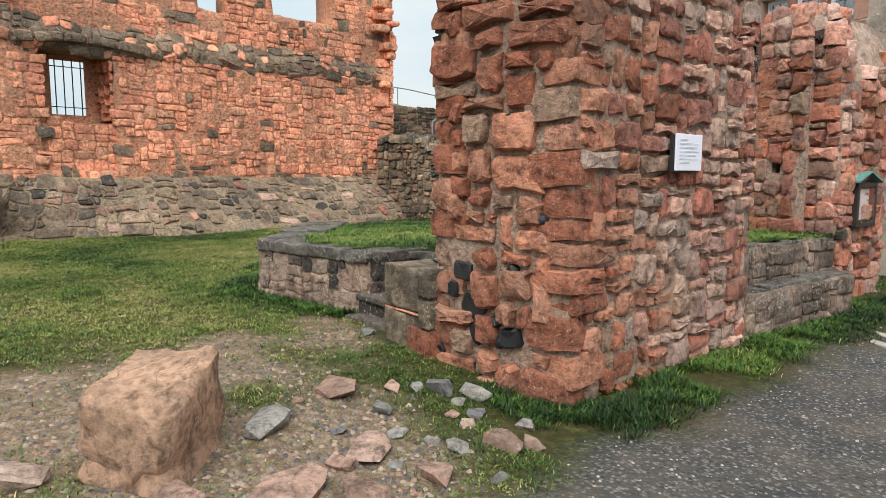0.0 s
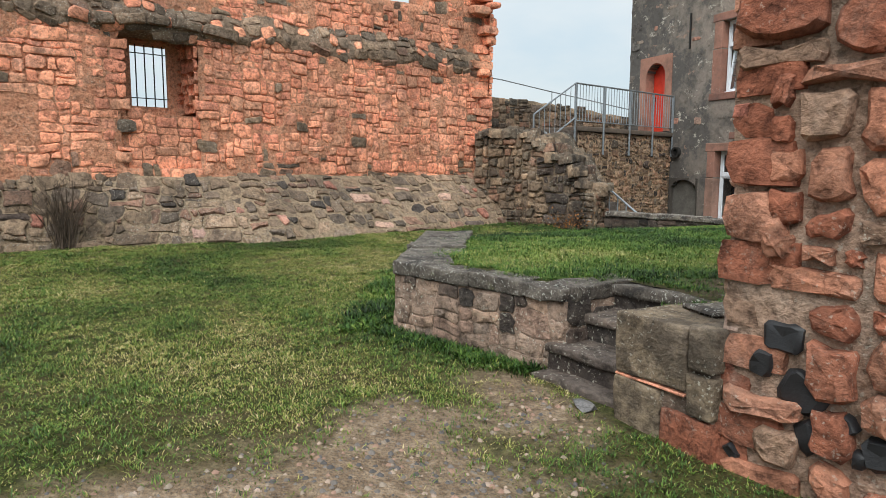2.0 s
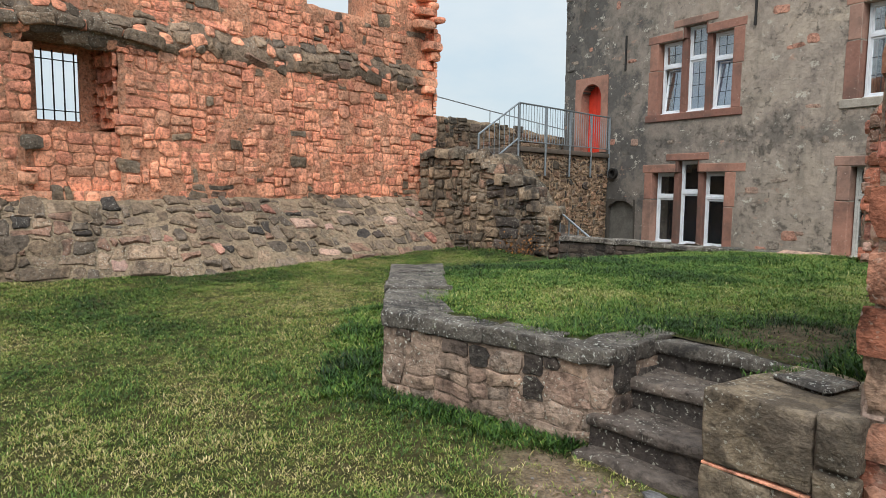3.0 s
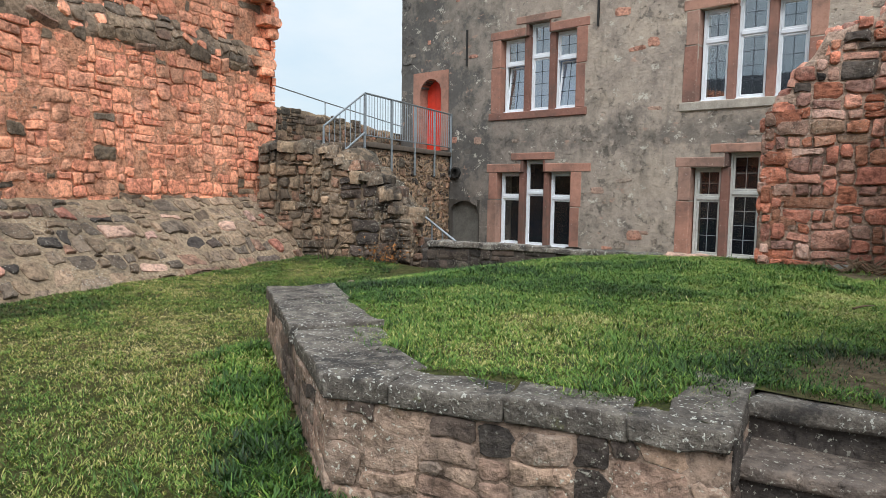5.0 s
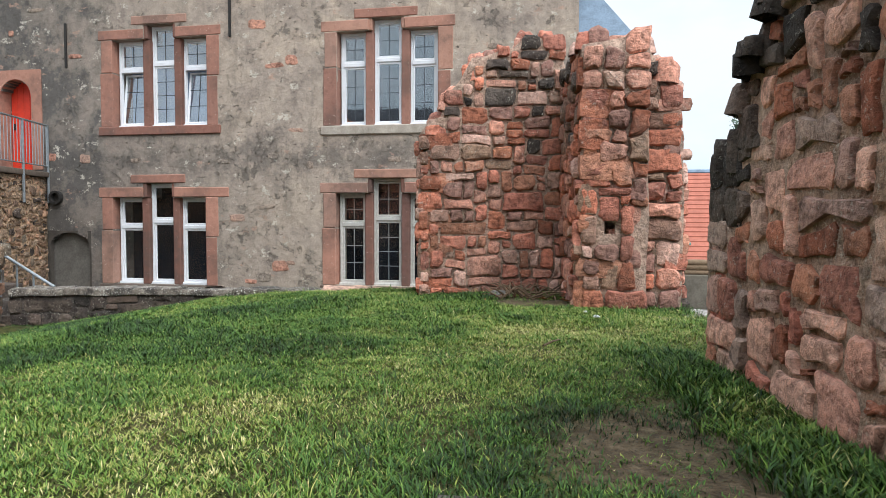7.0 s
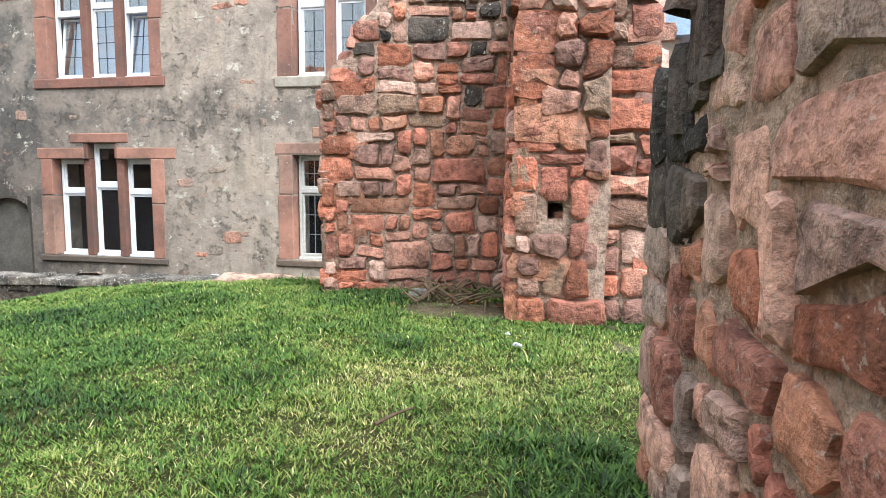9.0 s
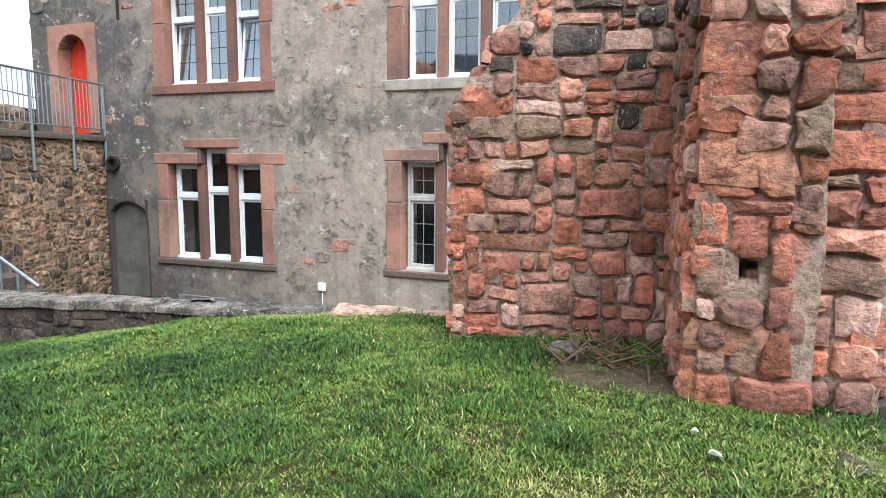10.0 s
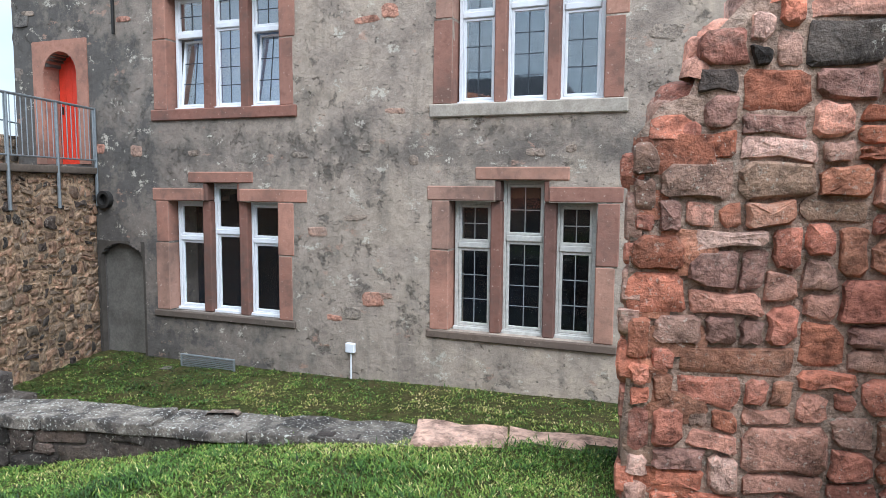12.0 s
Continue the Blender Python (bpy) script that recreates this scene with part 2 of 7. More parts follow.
def trim_material(name, tones, soot):
    """Dressed sandstone, each block its own tone, with weathered blotches and pale chips."""
    m = Nodes(name)
    rnd = m.n.new("ShaderNodeObjectInfo").outputs["Random"]
    base = m.ramp(rnd, [(i / len(tones), lin(*c)) for i, c in enumerate(tones)], "CONSTANT")
    big, mid, fine = m.noise(1.3, 5, 0.6), m.noise(8, 6, 0.65), m.noise(60, 3)
    base = m.mix(0.7, base, m.ramp(mid, [(0.3, (0.66, 0.64, 0.63, 1)), (0.5, (1, 1, 1, 1)), (0.7, (1.22, 1.2, 1.18, 1))]), "MULTIPLY")
    base = m.mix(m.ramp(m.math("ADD", m.math("MULTIPLY", big, 0.6), m.math("MULTIPLY", mid, 0.4)), [(0.47, 0.0), (0.60, soot)]), base, lin(84, 72, 66))
    base = m.mix(m.ramp(m.noise(24, 4, 0.6), [(0.66, 0.0), (0.70, 0.5)]), base, lin(206, 182, 168))
    return m.finish(base, 0.9, m.math("ADD", mid, m.math("MULTIPLY", fine, 0.1)), 0.6, 0.02, spec=0.2)


trim_red = trim_material("red_sandstone_trim", [(166, 122, 105), (154, 112, 97), (172, 131, 113), (144, 106, 93), (160, 126, 111)], 0.6)
trim_dark = trim_material("dark_red_sandstone", [(122, 88, 77), (110, 82, 74), (132, 94, 82)], 0.7)
trim_sooty = trim_material("sooty_sill_stone", [(98, 88, 80), (90, 82, 76), (106, 92, 82)], 0.6)
trim_grey = plain_material("grey_sandstone_trim", (168, 158, 146), 0.9, vary=0.5, scale=5, bump=0.5, spec=0.2)
white_paint = plain_material("white_window_paint", (222, 224, 228), 0.45, vary=0.12, scale=9)
old_paint = plain_material("weathered_grey_white_paint", (186, 184, 178), 0.6, vary=0.35, scale=16)
steel = plain_material("galvanised_steel", (150, 156, 160), 0.45, 0.6, vary=0.3, scale=20)
red_paint = plain_material("red_door_paint", (214, 62, 40), 0.55, vary=0.25, scale=6)
iron = plain_material("dark_iron", (48, 46, 44), 0.7, 0.3, vary=0.4, scale=18)
slate = plain_material("blue_grey_slate", (112, 132, 152), 0.6, vary=0.5, scale=3)
basalt = plain_material("black_basalt", (44, 44, 46), 0.8, vary=0.5, scale=10, bump=0.8)


# ---- tools for building ----


def vnoise(x, y, scale, seed=0):
    """Smooth value noise of arrays x, y, 0 to 1."""
    table = np.random.default_rng(seed).random((64, 64))
    u, v = np.asarray(x, float) * scale, np.asarray(y, float) * scale
    i, j = np.floor(u).astype(int), np.floor(v).astype(int)
    f, g = u - i, v - j
    f, g = f * f * (3 - 2 * f), g * g * (3 - 2 * g)
    at = lambda a, b: table[a % 64, b % 64]
    return (at(i, j) * (1 - f) + at(i + 1, j) * f) * (1 - g) + (at(i, j + 1) * (1 - f) + at(i + 1, j + 1) * f) * g


def fbm(x, y, scale, seed=0):
    return (vnoise(x, y, scale, seed) + 0.5 * vnoise(x, y, scale * 2.1, seed + 1) + 0.25 * vnoise(x, y, scale * 4.3, seed + 2)) / 1.75


def mesh_of(name, verts, faces, material, smooth=False):
    me = bpy.data.meshes.new(name)
    me.from_pydata([tuple(v) for v in verts], [], [tuple(f) for f in faces])
    me.materials.append(material)
    if smooth:
        me.polygons.foreach_set("use_smooth", [True] * len(me.polygons))
    me.update()
    return me


def big_mesh(name, verts, tris, material, smooth=False):
    """A mesh from numpy arrays of vertices and triangles."""
    me = bpy.data.meshes.new(name)
    me.vertices.add(len(verts))
    me.vertices.foreach_set("co", np.asarray(verts, np.float32).ravel())
    me.loops.add(len(tris) * 3)
    me.loops.foreach_set("vertex_index", np.asarray(tris, np.int32).ravel())
    me.polygons.add(len(tris))
    me.polygons.foreach_set("loop_start", np.arange(0, len(tris) * 3, 3, dtype=np.int32))
    me.polygons.foreach_set("loop_total", np.full(len(tris), 3, np.int32))
    if smooth:
        me.polygons.foreach_set("use_smooth", np.ones(len(tris), bool))
    me.materials.append(material)
    me.update(calc_edges=True)
    if smooth == "sharp":
        me.set_sharp_from_angle(angle=radians(34))
    return me


def child(ob, parent):
    ob.parent = parent
    return ob


def part(name, bm, material, parent, label="", smooth=False):
    """Links a bmesh as one mesh object under a thing or a part."""
    me = bpy.data.meshes.new(name)
    bmesh.ops.recalc_face_normals(bm, faces=bm.faces)
    bm.to_mesh(me)
    bm.free()
    me.materials.append(material)
    if smooth:
        me.polygons.foreach_set("use_smooth", [True] * len(me.polygons))
    ob = new(name, me)
    if parent is not None:
        ob.parent = parent
    if label:
        ob["label"] = label
    return ob


def box_bm(x0, x1, y0, y1, z0, z1, bevel=0.0, bm=None, turn=None):
    """A box, bevelled, added to bm if one is given."""
    tmp = bmesh.new()
    bmesh.ops.create_cube(tmp, size=1)
    bmesh.ops.scale(tmp, vec=(x1 - x0, y1 - y0, z1 - z0), verts=tmp.verts)
    bmesh.ops.translate(tmp, vec=((x0 + x1) / 2, (y0 + y1) / 2, (z0 + z1) / 2), verts=tmp.verts)
    if bevel:
        bmesh.ops.bevel(tmp, geom=tmp.edges[:], offset=bevel, segments=1, affect="EDGES", profile=0.5)
    if turn is not None:
        bmesh.ops.transform(tmp, matrix=turn, verts=tmp.verts)
    if bm is None:
        return tmp
    me = bpy.data.meshes.new("tmp")
    tmp.to_mesh(me)
    tmp.free()
    bm.from_mesh(me)
    bpy.data.meshes.remove(me)
    return bm


def tube_bm(points, radius, sides=8, bm=None):
    """A round bar along points, with closed ends."""
    bm = bm or bmesh.new()
    pts = [Vector(p) for p in points]
    rings = []
    for i, p in enumerate(pts):
        d = (pts[min(i + 1, len(pts) - 1)] - pts[max(i - 1, 0)]).normalized()
        a = d.orthogonal().normalized() if abs(d.z) < 0.99 else Vector((1, 0, 0))
        if abs(d.z) < 0.99:
            a = d.cross(Vector((0, 0, 1))).normalized()
        b = d.cross(a)
        r = radius[i] if isinstance(radius, (list, tuple)) else radius
        rings.append([bm.verts.new(p + r * (math.cos(t) * a + math.sin(t) * b)) for t in (2 * math.pi * k / sides for k in range(sides))])
    for r0, r1 in zip(rings, rings[1:]):
        for k in range(sides):
            bm.faces.new((r0[k], r0[(k + 1) % sides], r1[(k + 1) % sides], r1[k]))
    bm.faces.new(rings[0][::-1])
    bm.faces.new(rings[-1])
    return bm


def empty(name, place=(0, 0, 0)):
    ob = new(name)
    ob.location = place
    return ob


# ---- masonry ----
def stone_shapes(count, seed, cut=(0.06, 0.16), rough=0.03):
    """Shapes of stones in a unit box: a block with worn corners, a shoulder and an uneven front of depth 1."""
    r = np.random.default_rng(seed)
    shapes, sides = [], 10
    for _ in range(count):
        c = r.uniform(*cut, (4, 2))
        out = np.array([(0.5, -0.5 + c[0, 1]), (0.5, 0.5 - c[1, 1]), (0.5 - c[1, 0], 0.5), (r.uniform(-.15, .15), 0.5 + r.uniform(-rough, rough)), (-0.5 + c[2, 0], 0.5),
                        (-0.5, 0.5 - c[2, 1]), (-0.5, -0.5 + c[3, 1]), (-0.5 + c[3, 0], -0.5), (r.uniform(-.15, .15), -0.5 + r.uniform(-rough, rough)), (0.5 - c[0, 0], -0.5)])
        out = out + r.uniform(-rough, rough, (sides, 2)) + np.outer(out[:, 1], (r.uniform(-0.12, 0.12), 0))
        tilt = r.uniform(-0.35, 0.35, 2)
        face = lambda q, d: d + q @ tilt
        rings = [np.c_[out * 1.02, np.full(sides, -0.9)]]
        p1 = out * r.uniform(0.94, 1.0, (sides, 1))
        rings.append(np.c_[p1, face(p1, 0.70) + r.uniform(-0.14, 0.12, sides)])
        p2 = out * r.uniform(0.66, 0.86, (sides, 1)) + r.uniform(-0.03, 0.03, (sides, 2))
        rings.append(np.c_[p2, face(p2, 0.98) + r.uniform(-0.14, 0.14, sides)])
        v = np.concatenate(rings + [np.array([[r.uniform(-.15, .15), r.uniform(-.15, .15), 1.0 + r.uniform(-0.22, 0.16)]])])
        f = []
        for k in range(sides):
            n = (k + 1) % sides
            for a in (0, sides):
                f += [(a + k, a + n, a + sides + n), (a + k, a + sides + n, a + sides + k)]
            f.append((2 * sides + k, 2 * sides + n, 3 * sides))
        shapes.append((v, np.array(f)))
    return shapes


def block_shapes(count, seed):
    """Whole blocks in a unit cube, with knocked-off corners and uneven faces."""
    r = np.random.default_rng(seed)
    shapes = []
    for _ in range(count):
        index, v, f = {}, [], []

        def vert(p):
            if p not in index:
                index[p] = len(v)
                q = np.array(p, float) / 2
                hard = np.count_nonzero(p)
                q = q * (1 - (0, -0.02, 0.045, 0.12)[hard] * r.uniform(0.2, 1.9)) + r.uniform(-0.04, 0.04, 3)
                v.append(q)
            return index[p]

        for axis in range(3):
            for sgn in (-1, 1):
                for a in (-1, 0):
                    for b in (-1, 0):
                        ring = []
                        for da, db in ((0, 0), (1, 0), (1, 1), (0, 1)):
                            p = [0, 0, 0]
                            p[axis], p[(axis + 1) % 3], p[(axis + 2) % 3] = sgn, a + da, b + db
                            ring.append(vert(tuple(p)))
                        ring = ring if sgn > 0 else ring[::-1]
                        f += [(ring[0], ring[1], ring[2]), (ring[0], ring[2], ring[3])]
        shapes.append((np.array(v), np.array(f)))
    return shapes


def packed(w, h, widths, heights, seed, cell=0.04):
    """Random rubble: rectangles (u0, u1, v0, v1) that fill w x h, laid from below on a growing skyline."""
    r = random.Random(seed)
    n = max(1, int(round(w / cell)))
    top, out = [0.0] * n, []
    while True:
        low = min(top)
        if low >= h - 0.03:
            return out
        i = top.index(low)
        j = i
        while j < n and top[j] < low + 0.035:
            j += 1
        room = j - i
        want = max(2, int(round((widths[0] + (widths[1] - widths[0]) * r.random() ** 1.6) / cell)))
        k = room if room < want * 1.45 else want
        if room - k < 3:
            k = room
        hh = heights[0] + (heights[1] - heights[0]) * r.random() ** 1.3
        if k * cell < 0.12:
            hh = min(hh, 0.14)
        base = max(top[i:i + k])
        for q in (i - 1, i + k):
            if 0 <= q < n and 0 < top[q] - base - hh < 0.05 or 0 <= q < n and 0 < base + hh - top[q] < 0.05 and top[q] > base + 0.06:
                hh = top[q] - base
        out.append((i * cell, (i + k) * cell, base, base + hh))
        for q in range(i, i + k):
            top[q] = base + hh


SHAPES = {"round": stone_shapes(28, 3, (0.10, 0.26), 0.045), "square": stone_shapes(28, 4, (0.05, 0.15), 0.03), "slab": stone_shapes(14, 5, (0.08, 0.25), 0.05), "block": block_shapes(16, 6)}
SHARED = {}


def stone_mesh(kind, index, material):
    key = (kind, index, material.name)
    if key not in SHARED:
        v, f = SHAPES[kind][index]
        SHARED[key] = mesh_of("stone", v, f, material, True)
        SHARED[key].set_sharp_from_angle(angle=radians(48))
    return SHARED[key]


def laid_stone(r, rect, joint, proud, seed, warp):
    """One fitted stone: its outline follows a bent grid, so that it keeps its joints with its neighbours. Places along u, v and outwards."""
    u0, u1, v0, v1 = rect
    c = min(u1 - u0, v1 - v0)
    ring = [(u0, v0), (u1, v0), (u1, v1), (u0, v1)]
    cut = [r.uniform(0.05, 0.30) * c for _ in ring]
    pts = []
    for i in range(4):
        (ax, ay), (bx, by) = ring[i], ring[(i + 1) % 4]
        L = abs(bx - ax) + abs(by - ay)
        for f in (cut[i] / L, r.uniform(0.38, 0.62), 1 - cut[(i + 1) % 4] / L):
            pts.append((ax + (bx - ax) * f, ay + (by - ay) * f))
    n = len(pts)
    out = np.empty((n, 2))
    for i, (x, y) in enumerate(pts):
        a = noise.noise_vector(Vector((x * 3.7, y * 4.6, seed * 1.37)))
        b = noise.noise_vector(Vector((x * 15, y * 15, seed * 0.71 + 9)))
        out[i] = x + warp * (0.8 * a.x + 0.25 * b.x), y + warp * (1.0 * a.y + 0.25 * b.y)
    mid = out.mean(0)
    rel = out - mid
    far = np.hypot(rel[:, 0], rel[:, 1])
    out = rel * np.clip(1 - joint * np.array([r.uniform(0.3, 0.8) for _ in range(n)]) / np.maximum(far, 0.02), 0.35, 1)[:, None]
    tilt = np.array([r.uniform(-0.22, 0.22), r.uniform(-0.22, 0.22)]) * proud / max(c, 0.08)
    u = lambda lo, hi: np.array([r.uniform(lo, hi) for _ in range(n)])
    p2, p3 = out * u(0.78, 0.93)[:, None], out * u(0.36, 0.62)[:, None]
    rings = [np.c_[out * 1.01, np.full(n, -0.06)], np.c_[out, proud * u(0.35, 0.7) + out @ tilt], np.c_[p2, proud * u(0.84, 1.06) + p2 @ tilt * 1.3], np.c_[p3, proud * u(0.95, 1.16) + p3 @ tilt * 1.3]]
    v = np.concatenate(rings + [np.array([[0, 0, proud * r.uniform(0.9, 1.25)]])])
    return mid, v


STONE_TRIS = np.array([t for a in (0, 12, 24) for k in range(12) for t in ((a + k, a + (k + 1) % 12, a + 12 + (k + 1) % 12), (a + k, a + 12 + (k + 1) % 12, a + 12 + k))] + [(36 + k, 36 + (k + 1) % 12, 48) for k in range(12)])


def masonry(parent, surf, w, h, widths, heights, key, kind="round", keep=None, single=None, depth=(0.03, 0.07), joint=0.02, seed=0, lean=3.0, joined="rubble_masonry", pick=None, warp=0.035):
    """Lays fitted stones over the surface surf(u, v). Those for which single(u, v) holds are objects of their own, the rest one mesh for each kind of stone, which pick(place) may name."""
    r = random.Random(seed)
    made, rest = 0, {}
    for rect in packed(w, h, widths, heights, seed + 1):
        u, v = (rect[0] + rect[1]) / 2, (rect[2] + rect[3]) / 2
        if keep and not keep(u, v):
            continue
        proud = r.uniform(*depth) * 0.55
        mid, sv = laid_stone(r, rect, joint, proud, seed % 97, warp)
        u, v = mid
        p = Vector(surf(u, v))
        du = (Vector(surf(u + 0.05, v)) - Vector(surf(u - 0.05, v))).normalized()
        dv = (Vector(surf(u, v + 0.05)) - Vector(surf(u, v - 0.05))).normalized()
        nn = du.cross(dv).normalized()
        dv = nn.cross(du)
        a = radians(r.uniform(-lean, lean) * 0.3)
        du, dv = du * math.cos(a) + dv * math.sin(a), dv * math.cos(a) - du * math.sin(a)
        name = pick(p, r) if pick else key
        local = sv @ np.array((du, dv, nn))
        if single and made < 300 and single(u, v):
            me = big_mesh("stone", local, STONE_TRIS, mats[name][0], "sharp")
            ob = new("stone", me)
            ob.parent = parent
            ob.location = p
            made += 1
        else:
            rest.setdefault(name, []).append(local + np.array(p))
    for name, lots in rest.items():
        tris = np.concatenate([STONE_TRIS + 49 * i for i in range(len(lots))])
        ob = new(joined, big_mesh(joined, np.concatenate(lots), tris, mats[name][1], "sharp"))
        ob.parent = parent
        ob["kind"] = "stuff"


def quoins(parent, corner, d1, d2, z0, top, key, lens=(0.22, 0.5), heights=(0.14, 0.26), proud=(0.03, 0.05), seed=0, short=None):
    """Corner stones laid long and short in turn, one object each; d1, d2 run along the two faces."""
    r = random.Random(seed)
    d1, d2 = Vector((*d1, 0)).normalized(), Vector((*d2, 0)).normalized()
    z, k = z0, 0
    while z < top:
        h = r.uniform(*heights)
        a, b = (r.uniform(lens[0] * 1.3, lens[1]), r.uniform(lens[0] * 0.7, lens[0] * 1.2))[::1 if k % 2 else -1]
        if short and short[0] < z + h and z < short[1]:
            a = 0.17
        p = Vector((*corner, z + h / 2)) + d1 * (a / 2 - r.uniform(*proud)) + d2 * (b / 2 - r.uniform(*proud))
        m = [d1 * a, d2 * b, Vector((r.uniform(-.03, .03), r.uniform(-.03, .03), h - 0.008))]
        if d1.cross(d2).z < 0:
            m[0], m[1] = m[1], m[0]
        ob = new("stone", stone_mesh("block", r.randrange(16), mats[key][0]))
        ob.parent = parent
        ob.matrix_basis = Matrix(((m[0].x, m[1].x, m[2].x, p.x), (m[0].y, m[1].y, m[2].y, p.y), (0, 0, m[2].z, p.z), (0, 0, 0, 1)))
        z, k = z + h, k + 1


def quad_block(name, corners, z0, top, material, parent, step=0.25, wobble=0.02, seed=0):
    """A wall core on four corners (counter-clockwise from above), from z0 up to top(x, y), with uneven faces."""
    c = [Vector((x, y, 0)) for x, y in corners]
    na = max(2, int((c[1] - c[0]).length / step))
    nb = max(2, int((c[3] - c[0]).length / step))
    at = lambda a, b: (c[0] * (1 - a) + c[1] * a) * (1 - b) + (c[3] * (1 - a) + c[2] * a) * b
    height = max(top(*at(a, b).xy) for a in (0, 0.5, 1) for b in (0, 0.5, 1)) - z0
    nz = max(2, int(height / step))
    mid = at(0.5, 0.5)
    index, verts, faces = {}, [], []

    def vert(i, j, k):
        if (i, j, k) not in index:
            p = at(i / na, j / nb)
            zt = top(p.x, p.y)
            z = z0 + (zt - z0) * k / nz
            n3 = noise.noise_vector(Vector((p.x * 2.3 + seed, p.y * 2.3, z * 2.3)))
            p = p + Vector((n3.x, n3.y, 0)) * wobble
            index[i, j, k] = len(verts)
            verts.append((p.x, p.y, z + (n3.z * wobble * 2 if k == nz else 0)))
        return index[i, j, k]

    for k in range(nz):
        for i in range(na):
            faces.append((vert(i, 0, k), vert(i + 1, 0, k), vert(i + 1, 0, k + 1), vert(i, 0, k + 1)))
            faces.append((vert(i + 1, nb, k), vert(i, nb, k), vert(i, nb, k + 1), vert(i + 1, nb, k + 1)))
        for j in range(nb):
            faces.append((vert(na, j, k), vert(na, j + 1, k), vert(na, j + 1, k + 1), vert(na, j, k + 1)))
            faces.append((vert(0, j + 1, k), vert(0, j, k), vert(0, j, k + 1), vert(0, j + 1, k + 1)))
    for i in range(na):
        for j in range(nb):
            faces.append((vert(i, j, nz), vert(i + 1, j, nz), vert(i + 1, j + 1, nz), vert(i, j + 1, nz)))
            faces.append((vert(i, j + 1, 0), vert(i + 1, j + 1, 0), vert(i + 1, j, 0), vert(i, j, 0)))
    ob = new(name, mesh_of(name, verts, faces, material, True))
    ob.parent = parent
    return ob


def side(corners, i, z0):
    """The surface over side i of a block, u along it and v up."""
    (ax, ay), (bx, by) = corners[i], corners[(i + 1) % 4]
    length = math.hypot(bx - ax, by - ay)
    return (lambda u, v: (ax + (bx - ax) * u / length, ay + (by - ay) * u / length, z0 + v)), length


def dressed(parent, corners, z0, top, key, faces, widths, heights, kind="round", single=None, depth=(0.03, 0.07), joint=0.02, seed=0, holes=None, trim=0.0, pick=None, warp=0.035):
    """Lays stones over the named sides of a block, up to its top."""
    for i in faces:
        surf, length = side(corners, i, z0)
        zmax = max(top(*surf(length * q / 8, 0)[:2]) for q in range(9))

        def keep(u, v, surf=surf, i=i, length=length):
            p = surf(u, v)
            return p[2] < top(p[0], p[1]) - 0.02 and not (holes and holes(i, p)) and trim <= u <= length - trim

        one = (lambda u, v, surf=surf: single(surf(u, v))) if single else None
        masonry(parent, surf, length, zmax - z0, widths, heights, key, kind, keep, one, depth, joint, seed + 17 * i, pick=pick, warp=warp)


def ragged(parent, points, key, size=(0.12, 0.35), seed=0, label=""):
    """Loose stones bedded along the broken top of a wall: points of (x, y, z)."""
    r = random.Random(seed)
    verts, tris, count = [], [], 0
    for x, y, z in points:
        v, f = SHAPES["slab"][r.randrange(14)]
        s = Vector((r.uniform(*size), r.uniform(*size) * 0.8, r.uniform(0.05, 0.13)))
        m = np.array(Matrix.Translation((x, y, z)) @ Euler((r.uniform(-.2, .2), r.uniform(-.2, .2), r.uniform(0, 6.3))).to_matrix().to_4x4() @ Matrix.Diagonal((*s, 1)))
        verts.append(v @ m[:3, :3].T + m[:3, 3])
        tris.append(f + count)
        count += len(v)
    ob = new("crest_rubble", big_mesh("crest_rubble", np.concatenate(verts), np.concatenate(tris), mats[key][1], True))
    ob.parent = parent
    ob["kind"] = "stuff"
    return ob


# ---- the ground ----
def ground_z(x, y):
    x, y = np.asarray(x, float), np.asarray(y, float)
    z = np.interp(x, [-30, -14, -13, -7, -5, -4, -3.2, -1, 4], [0.5, 0.5, 0.48, 0.28, 0.25, 0.2, 0.1, 0.03, 0.03])
    east = np.interp(y, [2.5, 4, 7, 10, 16, 30], [0, -0.03, -0.12, -0.25, -0.45, -0.8])
    z = z + east * np.clip((x + 5.2) / 1.0, 0, 1)
    strip = np.interp(x, [-20, -12, -8, -5, -3], [-0.70, -0.58, -0.46, -0.42, -0.3])
    k = np.clip((y - 8.6 - 0.22 * np.clip(x + 8, -5, 0)) / 0.7, 0, 1) * np.clip((-4.4 - x) / 1.0, 0, 1)
    z = z * (1 - k) + strip * k
    z = z + (fbm(x, y, 0.9, 11) - 0.5) * 0.05 + (fbm(x, y, 4.0, 12) - 0.5) * 0.015
    far = np.clip((np.hypot(x + 8, y - 6) - 30) / 200, 0, 1)
    return z * (1 - far) - 14 * far


def lawn_z(x, y):
    """The raised lawn."""
    x, y = np.asarray(x, float), np.asarray(y, float)
    z = 0.84 + 0.04 * np.clip((x + 8.5) / 2, 0, 1) * np.clip((y - 4) / 3, 0, 1)
    z = z - 0.08 * np.clip((-8.3 - x) / 1.5, 0, 1) - 0.38 * np.clip((-9.8 - x) / 2.2, 0, 1)
    return z + (fbm(x, y, 1.1, 21) - 0.5) * 0.06 + (fbm(x, y, 5.0, 22) - 0.5) * 0.02


def inside(poly, x, y):
    hit = np.zeros(np.shape(x), bool)
    for (ax, ay), (bx, by) in zip(poly, poly[1:] + poly[:1]):
        cross = (ay > y) != (by > y)
        with np.errstate(divide="ignore", invalid="ignore"):
            hit ^= cross & (x < (bx - ax) * (y - ay) / (by - ay + 1e-12) + ax)
    return hit


